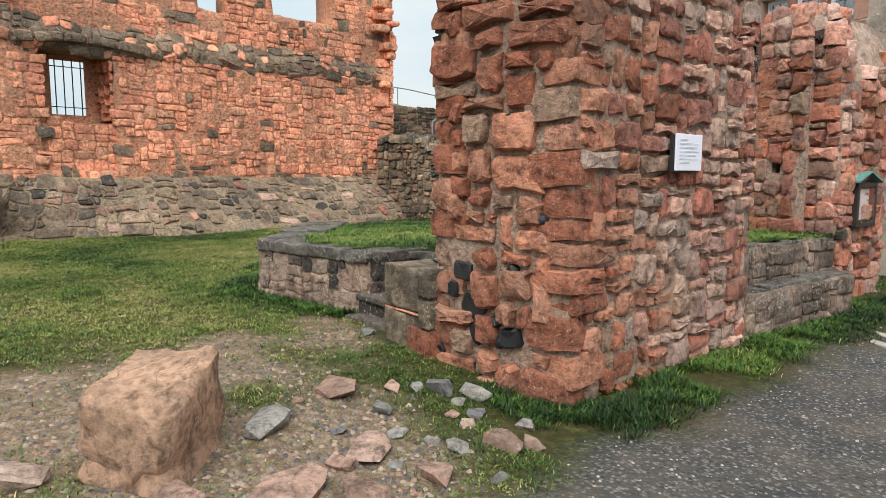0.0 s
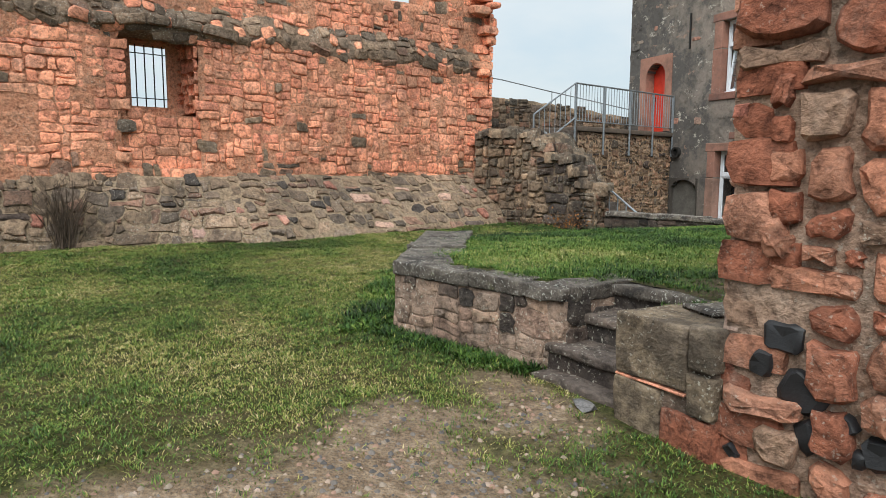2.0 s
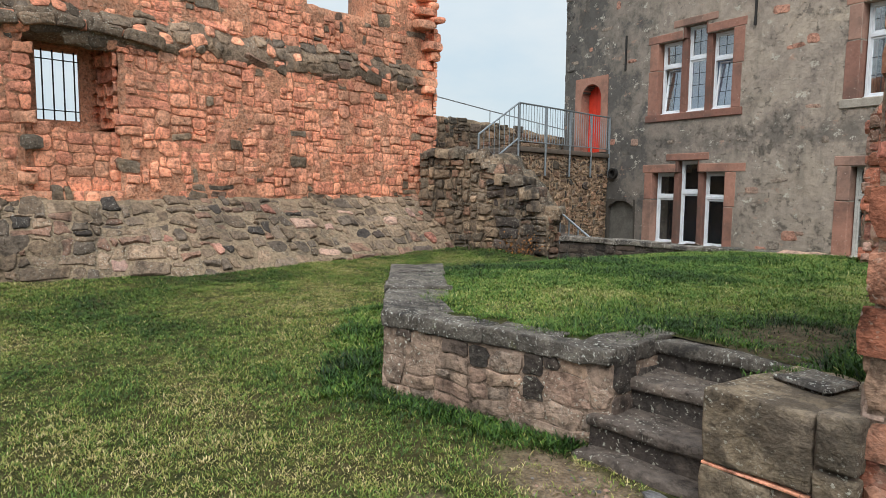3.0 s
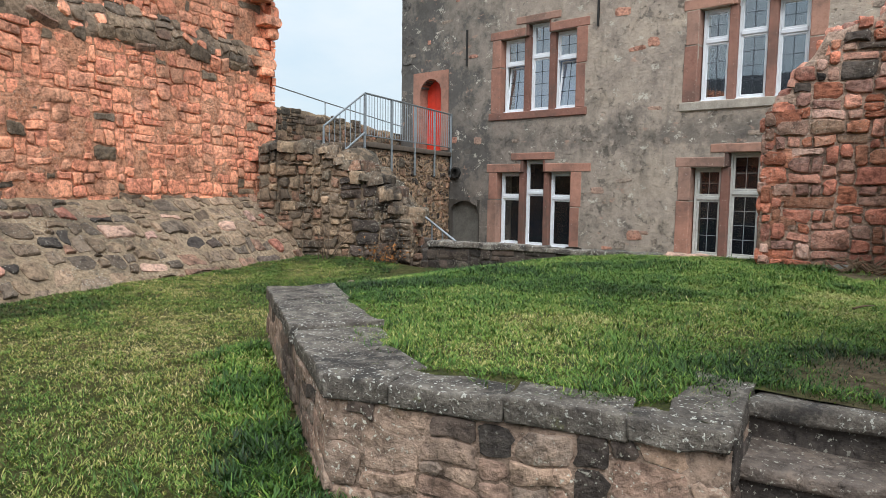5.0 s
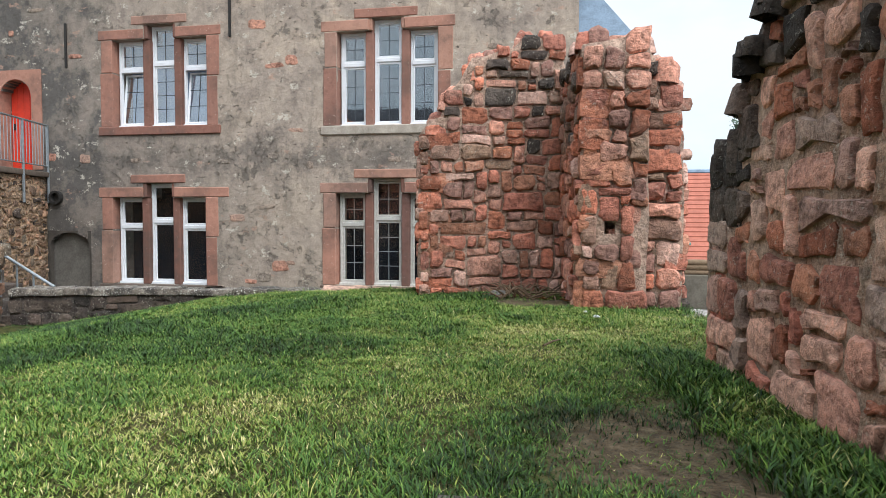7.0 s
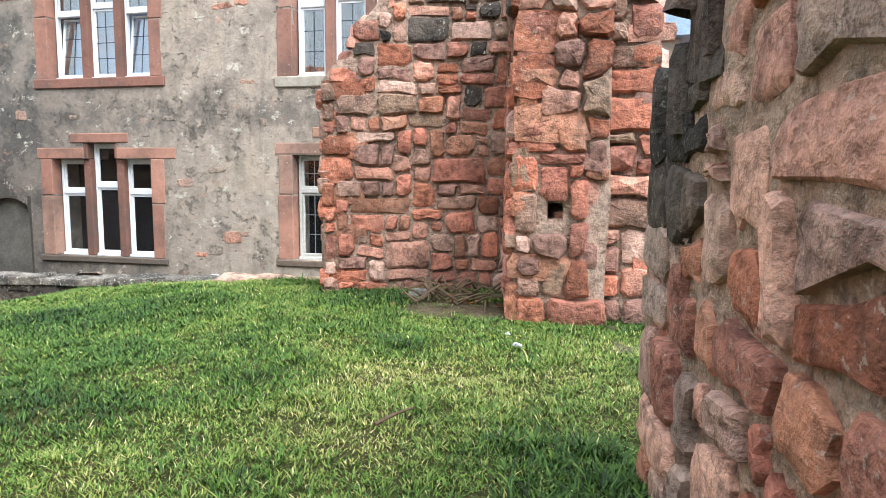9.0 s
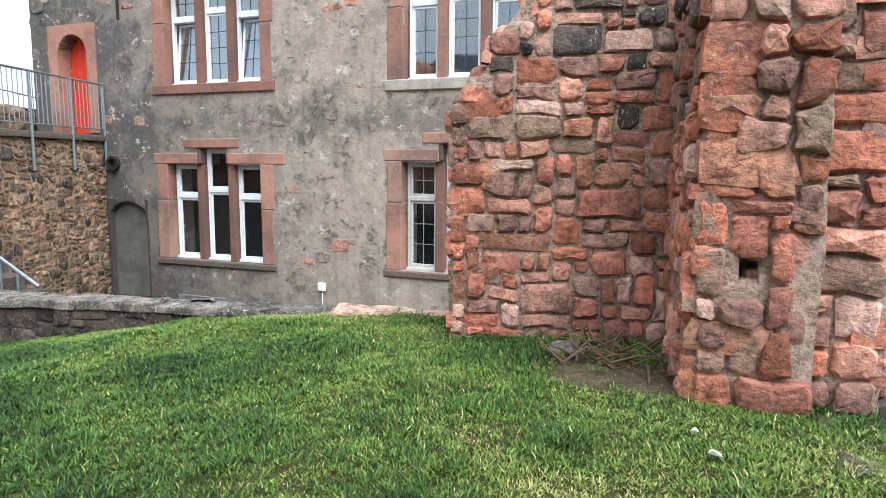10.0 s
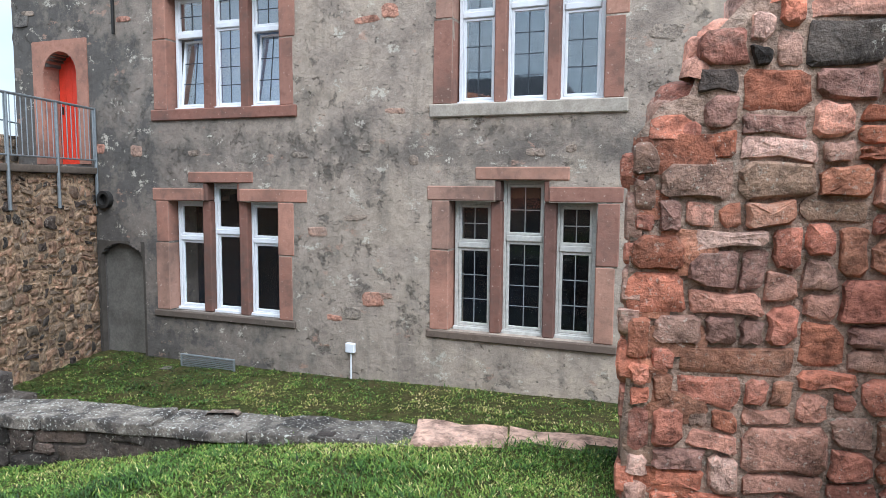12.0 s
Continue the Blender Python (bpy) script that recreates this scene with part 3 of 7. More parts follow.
LAWN = [(-7.15, 1.75), (-5.72, 2.30), (-5.78, 2.95), (-4.92, 2.92), (-4.88, 2.45), (-4.4, 2.5), (-4.6, 5.1), (-4.30, 5.35), (-4.44, 6.9), (-4.47, 7.7),
        (-5.4, 7.75), (-5.7, 8.8), (-7.2, 8.6), (-7.4, 9.1), (-12.3, 7.95), (-12.2, 7.2), (-9.65, 3.1)]


def bare_track(x, y):
    """How bare the yard is: the trodden track to the steps and the earth round the boulder."""
    d = np.full(np.shape(x), 9.0)
    line = [(-2.6, -3.0, 1.0), (-4.0, -1.0, 0.9), (-4.5, 0.1, 0.8), (-5.15, 0.8, 0.5), (-5.2, 1.75, 0.35)]
    for (ax, ay, aw), (bx, by, bw) in zip(line, line[1:]):
        t = np.clip(((x - ax) * (bx - ax) + (y - ay) * (by - ay)) / ((bx - ax) ** 2 + (by - ay) ** 2), 0, 1)
        d = np.minimum(d, np.hypot(x - ax - t * (bx - ax), y - ay - t * (by - ay)) - (aw + t * (bw - aw)))
    d = np.minimum(d, np.hypot((x + 3.3) / 1.3, (y - 0.8) / 1.3) - 0.75)
    return np.clip(0.5 - (d + (fbm(x, y, 2.2, 31) - 0.5) * 1.3) / 0.5, 0, 1)


def gravel_path(x, y):
    """The gravelled way along the gate wall."""
    edge = np.interp(y, [-3, 0.5, 1.6, 2.6, 4, 6, 8, 11, 14], [-1.6, -1.9, -2.5, -2.75, -3.1, -3.6, -3.9, -4.4, -4.6])
    return np.clip((x - edge + (fbm(x, y, 1.6, 41) - 0.5) * 0.5) / 0.3, 0, 1)


def lawn_bare(x, y):
    d = np.minimum(np.hypot((x + 5.25) / 0.6, (y - 3.6) / 1.0) - 0.7, 9.0)
    d = np.minimum(d, np.hypot((x + 5.95) / 0.75, (y - 7.85) / 0.5) - 0.75)
    return np.clip(0.5 - (d + (fbm(x, y, 2.6, 51) - 0.5) * 1.0) / 0.4, 0, 1)


def ground_material(name, wet):
    m = Nodes(name)
    bare = m.n.new("ShaderNodeAttribute")
    bare.attribute_name = "bare"
    grav = m.n.new("ShaderNodeAttribute")
    grav.attribute_name = "gravel"
    n1, n2, n3, n4 = m.noise(2.0, 5), m.noise(14, 5, 0.7), m.noise(90, 3, 0.7), m.noise(0.8, 3)
    # Turf base is painted dark so the gaps between blades look shaded.
    grass = m.ramp(n2, [(0.3, lin(34, 36, 18)), (0.5, lin(56, 60, 28)), (0.7, lin(90, 88, 48))])
    grass = m.mix(m.ramp(n1, [(0.45, 0.0), (0.65, 0.6)]), grass, lin(78, 66, 44))
    earth = m.ramp(n2, [(0.28, lin(92, 76, 62)), (0.5, lin(138, 118, 98)), (0.72, lin(176, 156, 134))])
    peb = m.voronoi(42)
    stones = m.ramp(peb.outputs["Color"], [(0.1, lin(48, 48, 51)), (0.5, lin(86, 85, 85)), (0.9, lin(138, 134, 130))])
    gravel = m.mix(m.ramp(peb.outputs["Distance"], [(0.35, 0.0), (0.6, 1.0)]), stones, lin(72, 69, 66))
    gravel = m.mix(m.ramp(n1, [(0.4, 0.0), (0.7, 0.45)]), gravel, lin(120, 106, 92))
    earth = m.mix(m.ramp(n3, [(0.5, 0.0), (0.62, 0.6)]), earth, stones)
    earth = m.mix(1.0, earth, (wet, wet * 0.97, wet * 0.92, 1), "MULTIPLY")
    c = m.mix(bare.outputs["Fac"], grass, earth)
    c = m.mix(grav.outputs["Fac"], c, gravel)
    h = m.math("ADD", m.math("MULTIPLY", n2, 0.6), m.math("ADD", m.math("MULTIPLY", n3, 0.4), m.math("MULTIPLY", peb.outputs["Distance"], -0.5)))
    return m.finish(c, 0.95, h, 0.9, 0.03, spec=0.15)


GROUND = ground_material("yard_ground", 0.85)


def sheet(name, xs, ys, height, fields, keep=None):
    gx, gy = np.meshgrid(xs, ys, indexing="ij")
    gz = height(gx, gy)
    nx, ny = gx.shape
    i, j = np.meshgrid(np.arange(nx - 1), np.arange(ny - 1), indexing="ij")
    a = (i * ny + j).ravel()
    b, c, d = a + ny, a + ny + 1, a + 1
    if keep is not None:
        cx, cy = ((gx[:-1, :-1] + gx[1:, 1:]) / 2).ravel(), ((gy[:-1, :-1] + gy[1:, 1:]) / 2).ravel()
        ok = keep(cx, cy)
        a, b, c, d = a[ok], b[ok], c[ok], d[ok]
    tris = np.concatenate([np.stack([a, b, c], 1), np.stack([a, c, d], 1)])
    me = big_mesh(name, np.stack([gx.ravel(), gy.ravel(), gz.ravel()], 1), tris, GROUND, True)
    for key, fn in fields.items():
        me.attributes.new(key, "FLOAT", "POINT").data.foreach_set("value", fn(gx, gy).ravel().astype(np.float32))
    return new(name, me)


near_x, near_y = np.arange(-22, 9.01, 0.14), np.arange(-7, 26.01, 0.14)
far_lo, far_hi = -np.geomspace(1, 900, 16)[::-1], np.geomspace(1, 900, 16)
zero = lambda x, y: np.zeros(np.shape(x))
yard = sheet("ground", np.r_[far_lo - 22, near_x, far_hi + 9], np.r_[far_lo - 7, near_y, far_hi + 26], ground_z, {"bare": bare_track, "gravel": gravel_path})
tagged(yard, "castle yard ground of grass, trodden earth and grey gravel", "ground", kind="structure")
terrace_lawn = sheet("lawn_ground", np.arange(-13, -4.2, 0.1), np.arange(1.5, 9.4, 0.1), lawn_z, {"bare": lambda x, y: lawn_bare(x, y) * 0.8, "gravel": zero}, lambda x, y: inside(LAWN, x, y))
terrace_lawn.data.materials[0] = ground_material("terrace_soil", 0.42)
tagged(terrace_lawn, "earth of the raised grass terrace behind the stone wall", "ground", kind="structure")


# ---- pier A: the broken gate wall beside the steps ----
def wall_top(points, amp=0.12, seed=0):
    """A broken wall top over y (or x) given as (place, z) pairs."""
    ps, zs = [p for p, _ in points], [z for _, z in points]
    return lambda q: float(np.interp(q, ps, zs)) + amp * (noise.noise(Vector((q * 3.1, seed, 0))) + 0.6 * noise.noise(Vector((q * 9.0, seed, 3))))


pier_a = tagged(empty("gate_pier", (-4.0, 3.7, 0)), "ruined gate pier of rough red sandstone rubble with black basalt stones", "wall", kind="structure")
pier_a.location = (0, 0, 0)
A_MAIN = [(-4.27, 2.27), (-3.18, 2.62), (-3.80, 5.12), (-4.675, 4.86)]


def a_top(x, y):
    """Broken top: low and sooty at the far end, rising across it."""
    across, back = x + 4.675 + 0.16 * (4.86 - y), max(0.0, 4.86 - y - 0.3 * (x + 4.675))
    z = float(np.interp(across + 0.5 * back, [0.0, 0.06, 0.10, 0.26, 0.30, 0.44, 0.55, 0.8, 1.1], [2.36, 2.40, 2.56, 2.64, 2.80, 2.9, 3.05, 3.3, 4.2]))
    return z + 0.05 * noise.noise(Vector((x * 4, y * 4, 2)))


BASALT = ((-4.01, 0.90, 0.16), (-4.09, 0.76, 0.12), (-3.92, 0.66, 0.19), (-3.59, 0.94, 0.08), (-3.88, 0.47, 0.13), (-3.60, 0.48, 0.16), (-3.69, 0.43, 0.07), (-3.39, 1.29, 0.08), (-3.63, 1.91, 0.10), (-4.2, 0.30, 0.07), (-3.76, 0.56, 0.10), (-3.98, 0.56, 0.07))
A_SKIP = lambda i, p: i == 0 and any(math.hypot(p[0] - x, (p[2] - z) * 1.3) < s * 0.75 for x, z, s in BASALT)


def a_pick(p, r):
    """Red blocks towards the front and the foot, greyer rubble towards the far end of the path side."""
    grey = 0.08 + 0.9 * min(1, max(0, (p.y - 3.0) / 1.2)) + 0.5 * max(0, p.z - 2.0)
    return "pier_w" if r.random() < grey else "pier_a"


def a_west_pick(p, r):
    if p.z > 1.7 and p.y > 4.62 + 0.1 * noise.noise(p * 4) or p.z > 2.4 and r.random() < 0.3:
        return "black"
    return "pier_a" if r.random() < 0.35 - 0.1 * (p.y > 4.2) else "pier_w"


quad_block("core", A_MAIN, -0.4, a_top, mortar_a, pier_a, 0.16, 0.04, 1)
dressed(pier_a, A_MAIN, -0.15, a_top, "pier_a", (0,), (0.13, 0.46), (0.11, 0.30), "round", lambda p: p[2] < 3.1, (0.07, 0.17), 0.042, 101, A_SKIP, 0.13)
dressed(pier_a, A_MAIN, -0.15, a_top, "pier_a", (1,), (0.11, 0.38), (0.09, 0.26), "round", lambda p: p[2] < 2.9 and p[1] < 4.8, (0.04, 0.11), 0.042, 103, None, 0.10, a_pick)
dressed(pier_a, A_MAIN, -0.15, a_top, "pier_w", (2, 3), (0.12, 0.44), (0.10, 0.30), "round", lambda p: p[2] < 3.2, (0.03, 0.07), 0.045, 105, None, 0.04, a_west_pick, 0.06)
quoins(pier_a, A_MAIN[0], (1.09, 0.35), (-0.39, 2.47), -0.15, 4.2, "pier_a", (0.24, 0.44), (0.13, 0.25), (0.02, 0.06), 61)
quoins(pier_a, A_MAIN[1], (-1.09, -0.35), (-0.62, 2.5), -0.15, 4.2, "pier_a", (0.24, 0.46), (0.12, 0.24), (0.02, 0.06), 62)
quoins(pier_a, A_MAIN[2], (0.62, -2.5), (-0.86, -0.38), -0.15, 2.8, "pier_w", (0.2, 0.4), (0.12, 0.22), (0.01, 0.03), 63)
quoins(pier_a, A_MAIN[3], (0.86, 0.28), (0.39, -2.47), 2.1, 2.3, "black", (0.22, 0.3), (0.16, 0.2), (-0.01, 0.03), 64)
# the broken, soot-black crest that climbs from the stub
crest_r = random.Random(41)
ragged(pier_a, [(x, y, a_top(x, y) - 0.02) for x, y in ((-4.66 + 0.05 * (k // 4) + crest_r.uniform(-.03, .03), 4.80 - 0.13 * (k % 4) + 0.015 * (k // 4)) for k in range(36))], "black", (0.12, 0.22), 4)
# stub on its far end
A_STUB = [(-4.68, 4.80), (-4.15, 4.90), (-4.22, 5.28), (-4.745, 5.22)]
s_top = lambda x, y: 2.13 + 0.06 * noise.noise(Vector((x * 4, y * 4, 1)))
quad_block("stub_cap", A_STUB, 1.7, s_top, mortar_dark, pier_a, 0.2, 0.02, 3)
quad_block("stub_core", A_STUB, -0.4, lambda x, y: 1.7, mortar_a, pier_a, 0.2, 0.02, 3)
dressed(pier_a, A_STUB, -0.1, lambda x, y: 1.72, "pier_w", (1, 2, 3), (0.14, 0.40), (0.12, 0.26), "round", lambda p: True, (0.03, 0.08), 0.03, 131, None, 0.0, lambda p, r: "pier_a" if r.random() < 0.35 else "pier_w")
dressed(pier_a, A_STUB, 1.70, s_top, "black", (1, 2, 3), (0.2, 0.42), (0.16, 0.3), "square", lambda p: True, (0.03, 0.07), 0.015, 135)
quoins(pier_a, A_STUB[3], (0.2, -1), (1, 0.1), -0.1, 1.62, "pier_w", (0.22, 0.36), (0.18, 0.30), (0.01, 0.025), 65)
quoins(pier_a, A_STUB[3], (0.2, -1), (1, 0.1), 1.68, 2.02, "black", (0.22, 0.3), (0.16, 0.22), (-0.02, 0.01), 66)
ragged(pier_a, [(-4.66 + 0.08 * (k % 6), 4.88 + 0.08 * (k // 3), 2.11) for k in range(12)], "black", (0.12, 0.2), 3)

# low ledge wall between the two piers
ledge = tagged(empty("ledge_wall"), "low stepped rubble wall between the two gate piers", "wall", kind="structure")
L_UP = [(-4.62, 4.7), (-4.0, 4.9), (-4.45, 7.5), (-4.85, 7.5)]
l_top = lambda x, y: 0.86
quad_block("core", L_UP, -0.4, l_top, mortar_planter, ledge, 0.2, 0.02, 5)
dressed(ledge, L_UP, 0.0, l_top, "planter", (1,), (0.15, 0.4), (0.1, 0.22), "round", lambda p: True, (0.03, 0.06), 0.02, 141)
L_LOW = [(-4.2, 5.1), (-3.78, 5.1), (-4.12, 7.35), (-4.5, 7.45)]
l_top2 = lambda x, y: 0.50
quad_block("shelf_core", L_LOW, -0.4, l_top2, mortar_planter, ledge, 0.2, 0.02, 6)
dressed(ledge, L_LOW, -0.2, l_top2, "planter", (1,), (0.15, 0.4), (0.1, 0.22), "round", lambda p: True, (0.03, 0.06), 0.02, 151)

# ---- pier B: the wall with the putlog hole ----
pier_b = tagged(empty("gate_pier"), "tall ruined gate pier of coursed red sandstone blocks with a putlog hole", "wall", kind="structure")
b_line = wall_top([(-7.4, 2.66), (-7.24, 2.74), (-7.22, 2.84), (-7.05, 2.88), (-7.03, 3.10), (-6.86, 3.24), (-6.80, 3.42), (-6.70, 3.60), (-6.22, 3.70), (-6.18, 3.82), (-5.75, 3.80), (-5.72, 3.42), (-5.3, 3.46), (-4.9, 3.44), (-4.84, 3.24), (-4.68, 3.12), (-4.62, 2.85), (-4.56, 2.5), (-4.4, 2.35)], 0.04, 5)
b_top = lambda x, y: b_line(x)
B_WALL = [(-7.315, 8.385), (-5.655, 8.715), (-5.655, 9.765), (-7.355, 9.565)]


def b_pick(p, r):
    return "crust" if r.random() < 0.01 + 0.22 * (p.z > 2.9) else "pier_a" if r.random() < 0.25 else "pier_g" if r.random() < 0.05 + 0.22 * (p.z > 2.4) else "pier_b"


quoins(pier_b, B_WALL[0], (1.66, 0.33), (-0.04, 1.18), -0.6, 2.6, "pier_a", (0.26, 0.5), (0.16, 0.29), (0.01, 0.03), 71)
quoins(pier_b, (-5.495, 7.505), (1, -0.04), (-0.28, 2.2), -0.2, 3.3, "pier_a", (0.30, 0.58), (0.19, 0.34), (0.01, 0.05), 72, (1.52, 1.8))
quoins(pier_b, (-4.86, 7.50), (-1, 0.04), (-0.05, 1), -0.3, 3.15, "pier_b", (0.2, 0.42), (0.12, 0.30), (-0.06, 0.05), 73)
quoins(pier_b, (-4.505, 7.63), (-1, 0.04), (-0.25, 2.4), -0.3, 2.85, "pier_b", (0.2, 0.34), (0.12, 0.26), (-0.07, 0.05), 76)
quoins(pier_b, (-4.66, 8.80), (0.155, -1.355), (-1, 0.2), -0.5, 2.8, "pier_b", (0.22, 0.5), (0.13, 0.26), (0.0, 0.03), 75)
quad_block("core", B_WALL, -0.9, b_top, mortar_b, pier_b, 0.12, 0.03, 7)
dressed(pier_b, B_WALL, 0.6, b_top, "pier_b", (0,), (0.10, 0.42), (0.09, 0.25), "round", lambda p: True, (0.03, 0.10), 0.024, 201, None, 0.0, b_pick)
dressed(pier_b, B_WALL, -0.8, b_top, "pier_b", (3,), (0.18, 0.44), (0.13, 0.27), "round", lambda p: p[2] > 0.3, (0.04, 0.09), 0.02, 205)
B_BUTT = [(-5.495, 7.505), (-4.87, 7.495), (-4.95, 8.80), (-5.70, 9.0)]
B_JAMB = [(-4.93, 7.66), (-4.52, 7.64), (-4.66, 8.80), (-5.0, 8.9)]
HOLE = lambda i, p: i == 0 and abs(p[0] + 5.21) < 0.15 and abs(p[2] - 1.655) < 0.11
butt = quad_block("buttress_core", B_BUTT, -0.9, b_top, mortar_b, pier_b, 0.2, 0.03, 8)


def putlog_hole(ob, x, y, z, half, deep_in):
    """Cuts a square hole into the face of a wall core."""
    bm = bmesh.new()
    bm.from_mesh(ob.data)
    bm.faces.ensure_lookup_table()
    f = min((q for q in bm.faces if abs(q.normal.y) > 0.8), key=lambda q: (q.calc_center_median() - Vector((x, y, z))).length)
    bmesh.ops.inset_individual(bm, faces=[f], thickness=0.03)
    mid = f.calc_center_median()
    for v in f.verts:
        v.co.x, v.co.z = x + (half if v.co.x > mid.x else -half), z + (half if v.co.z > mid.z else -half)
    inner = bmesh.ops.extrude_discrete_faces(bm, faces=[f])["faces"][0]
    bmesh.ops.translate(bm, vec=(0, deep_in, 0), verts=inner.verts[:])
    bm.to_mesh(ob.data)
    bm.free()


putlog_hole(butt, -5.22, 7.49, 1.65, 0.055, 0.4)
dressed(pier_b, B_BUTT, -0.2, b_top, "pier_b", (0, 3), (0.13, 0.36), (0.11, 0.28), "round", lambda p: p[2] > 0.7, (0.05, 0.14), 0.022, 211, HOLE, 0.05, b_pick, 0.045)
quad_block("jamb_core", B_JAMB, -0.9, b_top, mortar_b, pier_b, 0.2, 0.03, 9)
dressed(pier_b, B_JAMB, -0.2, b_top, "pier_b", (0, 1), (0.14, 0.44), (0.12, 0.28), "round", lambda p: p[1] < 9.0, (0.05, 0.16), 0.026, 221, None, 0.0, b_pick, 0.04)

rb = random.Random(4)
ragged(pier_b, [(x, 8.42 + 0.2 * (x + 7.3) + rb.uniform(0.05, 0.5), b_line(x) - 0.02) for x in np.arange(-7.15, -5.8, 0.05)] + [(x, 7.55 + rb.uniform(0, 0.8), b_line(x) + 0.02) for x in np.arange(-5.5, -4.6, 0.05)], "pier_b", (0.14, 0.30), 22)

ragged(pier_b, [(x, 8.44 + 0.2 * (x + 7.3) + rb.uniform(0, 0.12), b_line(x) - 0.1) for x in np.arange(-7.15, -5.8, 0.13)], "pier_b", (0.13, 0.2), 23)

# ---- the red curtain wall ----
wall_west = tagged(empty("wall_west"), "high ruined curtain wall of orange-red sandstone with window openings", "wall", kind="structure")
WY0, WY1 = -7.5, 7.05


def west_x(y):
    return -13.75 - 0.26 * y


def west_top(y):
    return float(np.interp(y, [-8, 3.8, 4.0, 5.35, 5.5, 6.2, 6.5, 7.2], [5.7, 5.7, 5.0, 5.05, 7.2, 7.2, 6.6, 6.4]))


def west_hole(y, z):
    if -0.45 < y < 0.72 and 1.62 < z < 3.85 + 0.12 * math.sin((y + 0.45) / 1.17 * math.pi):
        return True
    return 2.35 < y < 2.85 and z > 4.95


def west_surf(u, v):
    y = WY0 + u / math.hypot(1, 0.26)
    z = 1.2 + v
    back = 0.10 if z > 3.95 + 0.0 * y else 0.0
    return (west_x(y) - 0.03 * (z - 1.2) - back, y, z)


def west_pick(p, r):
    """Orange stone, with grey stones low down and a few elsewhere."""
    grey = 0.03 + max(0, min(0.9, (1.75 + 0.5 * noise.noise(Vector((p.y * 0.9, 0, 2))) - p.z) * 1.8))
    return "talus" if r.random() < grey else "ledge" if r.random() < 0.02 + 0.1 * (p.z > 4.3) else "orange"


def build_west():
    ny, nz, z0, z1 = 98, 46, 0.0, 7.5
    ys, zs = np.linspace(WY0, WY1, ny + 1), np.linspace(z0, z1, nz + 1)
    ok = lambda i, k: 0 <= i < ny and 0 <= k < nz and (zs[k] + zs[k + 1]) / 2 < west_top((ys[i] + ys[i + 1]) / 2) and not west_hole((ys[i] + ys[i + 1]) / 2, (zs[k] + zs[k + 1]) / 2)
    verts, faces, index = [], [], {}

    def vert(i, k, layer):
        if (i, k, layer) not in index:
            y, z = ys[i], zs[k]
            w = noise.noise(Vector((y * 1.7, z * 1.7, layer * 9))) * 0.045
            x = west_x(y) - 0.03 * max(0, z - 1.2) - (0.10 if z > 3.95 else 0.0) + w - layer * 1.1
            index[i, k, layer] = len(verts)
            verts.append((x, y + 0.03 * noise.noise(Vector((y * 5, z * 5, 4))), z + 0.03 * noise.noise(Vector((y * 5, z * 5, 8)))))
        return index[i, k, layer]

    for i in range(ny):
        for k in range(nz):
            if not ok(i, k):
                continue
            faces.append((vert(i, k, 0), vert(i + 1, k, 0), vert(i + 1, k + 1, 0), vert(i, k + 1, 0)))
            faces.append((vert(i + 1, k, 1), vert(i, k, 1), vert(i, k + 1, 1), vert(i + 1, k + 1, 1)))
            for di, dk, e in ((1, 0, ((i + 1, k), (i + 1, k + 1))), (-1, 0, ((i, k + 1), (i, k))), (0, 1, ((i + 1, k + 1), (i, k + 1))), (0, -1, ((i, k), (i + 1, k)))):
                if not ok(i + di, k + dk):
                    (p, q) = e
                    faces.append((vert(*q, 0), vert(*p, 0), vert(*p, 1), vert(*q, 1)))
    core = new("core", mesh_of("core", verts, faces, mortar_orange, True))
    core.parent = wall_west
    keep = lambda u, v: (lambda p: p[2] < west_top(p[1]) - 0.05 and not west_hole(p[1], p[2]) and fbm(p[1], p[2], 0.9, 61) < 0.74)(west_surf(u, v))
    single = lambda u, v: 0.8 < west_surf(u, v)[1] < 6.9 and west_surf(u, v)[2] < 3.4
    masonry(wall_west, west_surf, (WY1 - WY0) * math.hypot(1, 0.26), 6.2, (0.13, 0.50), (0.09, 0.26), "orange", "round", keep, single, (0.005, 0.055), 0.026, 301, 5, pick=west_pick, warp=0.05)
    # the grey weathered ledge where the wall steps back
    def ledge_surf(u, v):
        y = WY0 + u / math.hypot(1, 0.26)
        w = noise.noise(Vector((y * 1.3, 0, 7))) + 0.5 * noise.noise(Vector((y * 4.1, v * 3, 2)))
        x = float(np.interp(v, [-0.2, 0.0, 0.12, 0.30, 0.48, 0.7], [-0.10, -0.02, 0.03, 0.01, -0.10, -0.20]))
        return (west_x(y) - 0.06 + x + 0.03 * w, y, 3.74 + (0.22 - 0.3 * v) * w + v)

    length = (WY1 - WY0) * math.hypot(1, 0.26)
    nu, nv = 110, 8
    grid = [ledge_surf(length * i / nu, 0.56 * j / nv + (0.05 * noise.noise(Vector((i * 0.9, j, 3))) if 0 < j < nv else 0)) for i in range(nu + 1) for j in range(nv + 1)]
    grid += [(west_x(WY0 + (WY1 - WY0) * i / nu) - 0.4, WY0 + (WY1 - WY0) * i / nu, z) for i in range(nu + 1) for z in (3.72, 4.2)]
    n0 = (nu + 1) * (nv + 1)
    quads = [(i * (nv + 1) + j, (i + 1) * (nv + 1) + j, (i + 1) * (nv + 1) + j + 1, i * (nv + 1) + j + 1) for i in range(nu) for j in range(nv)]
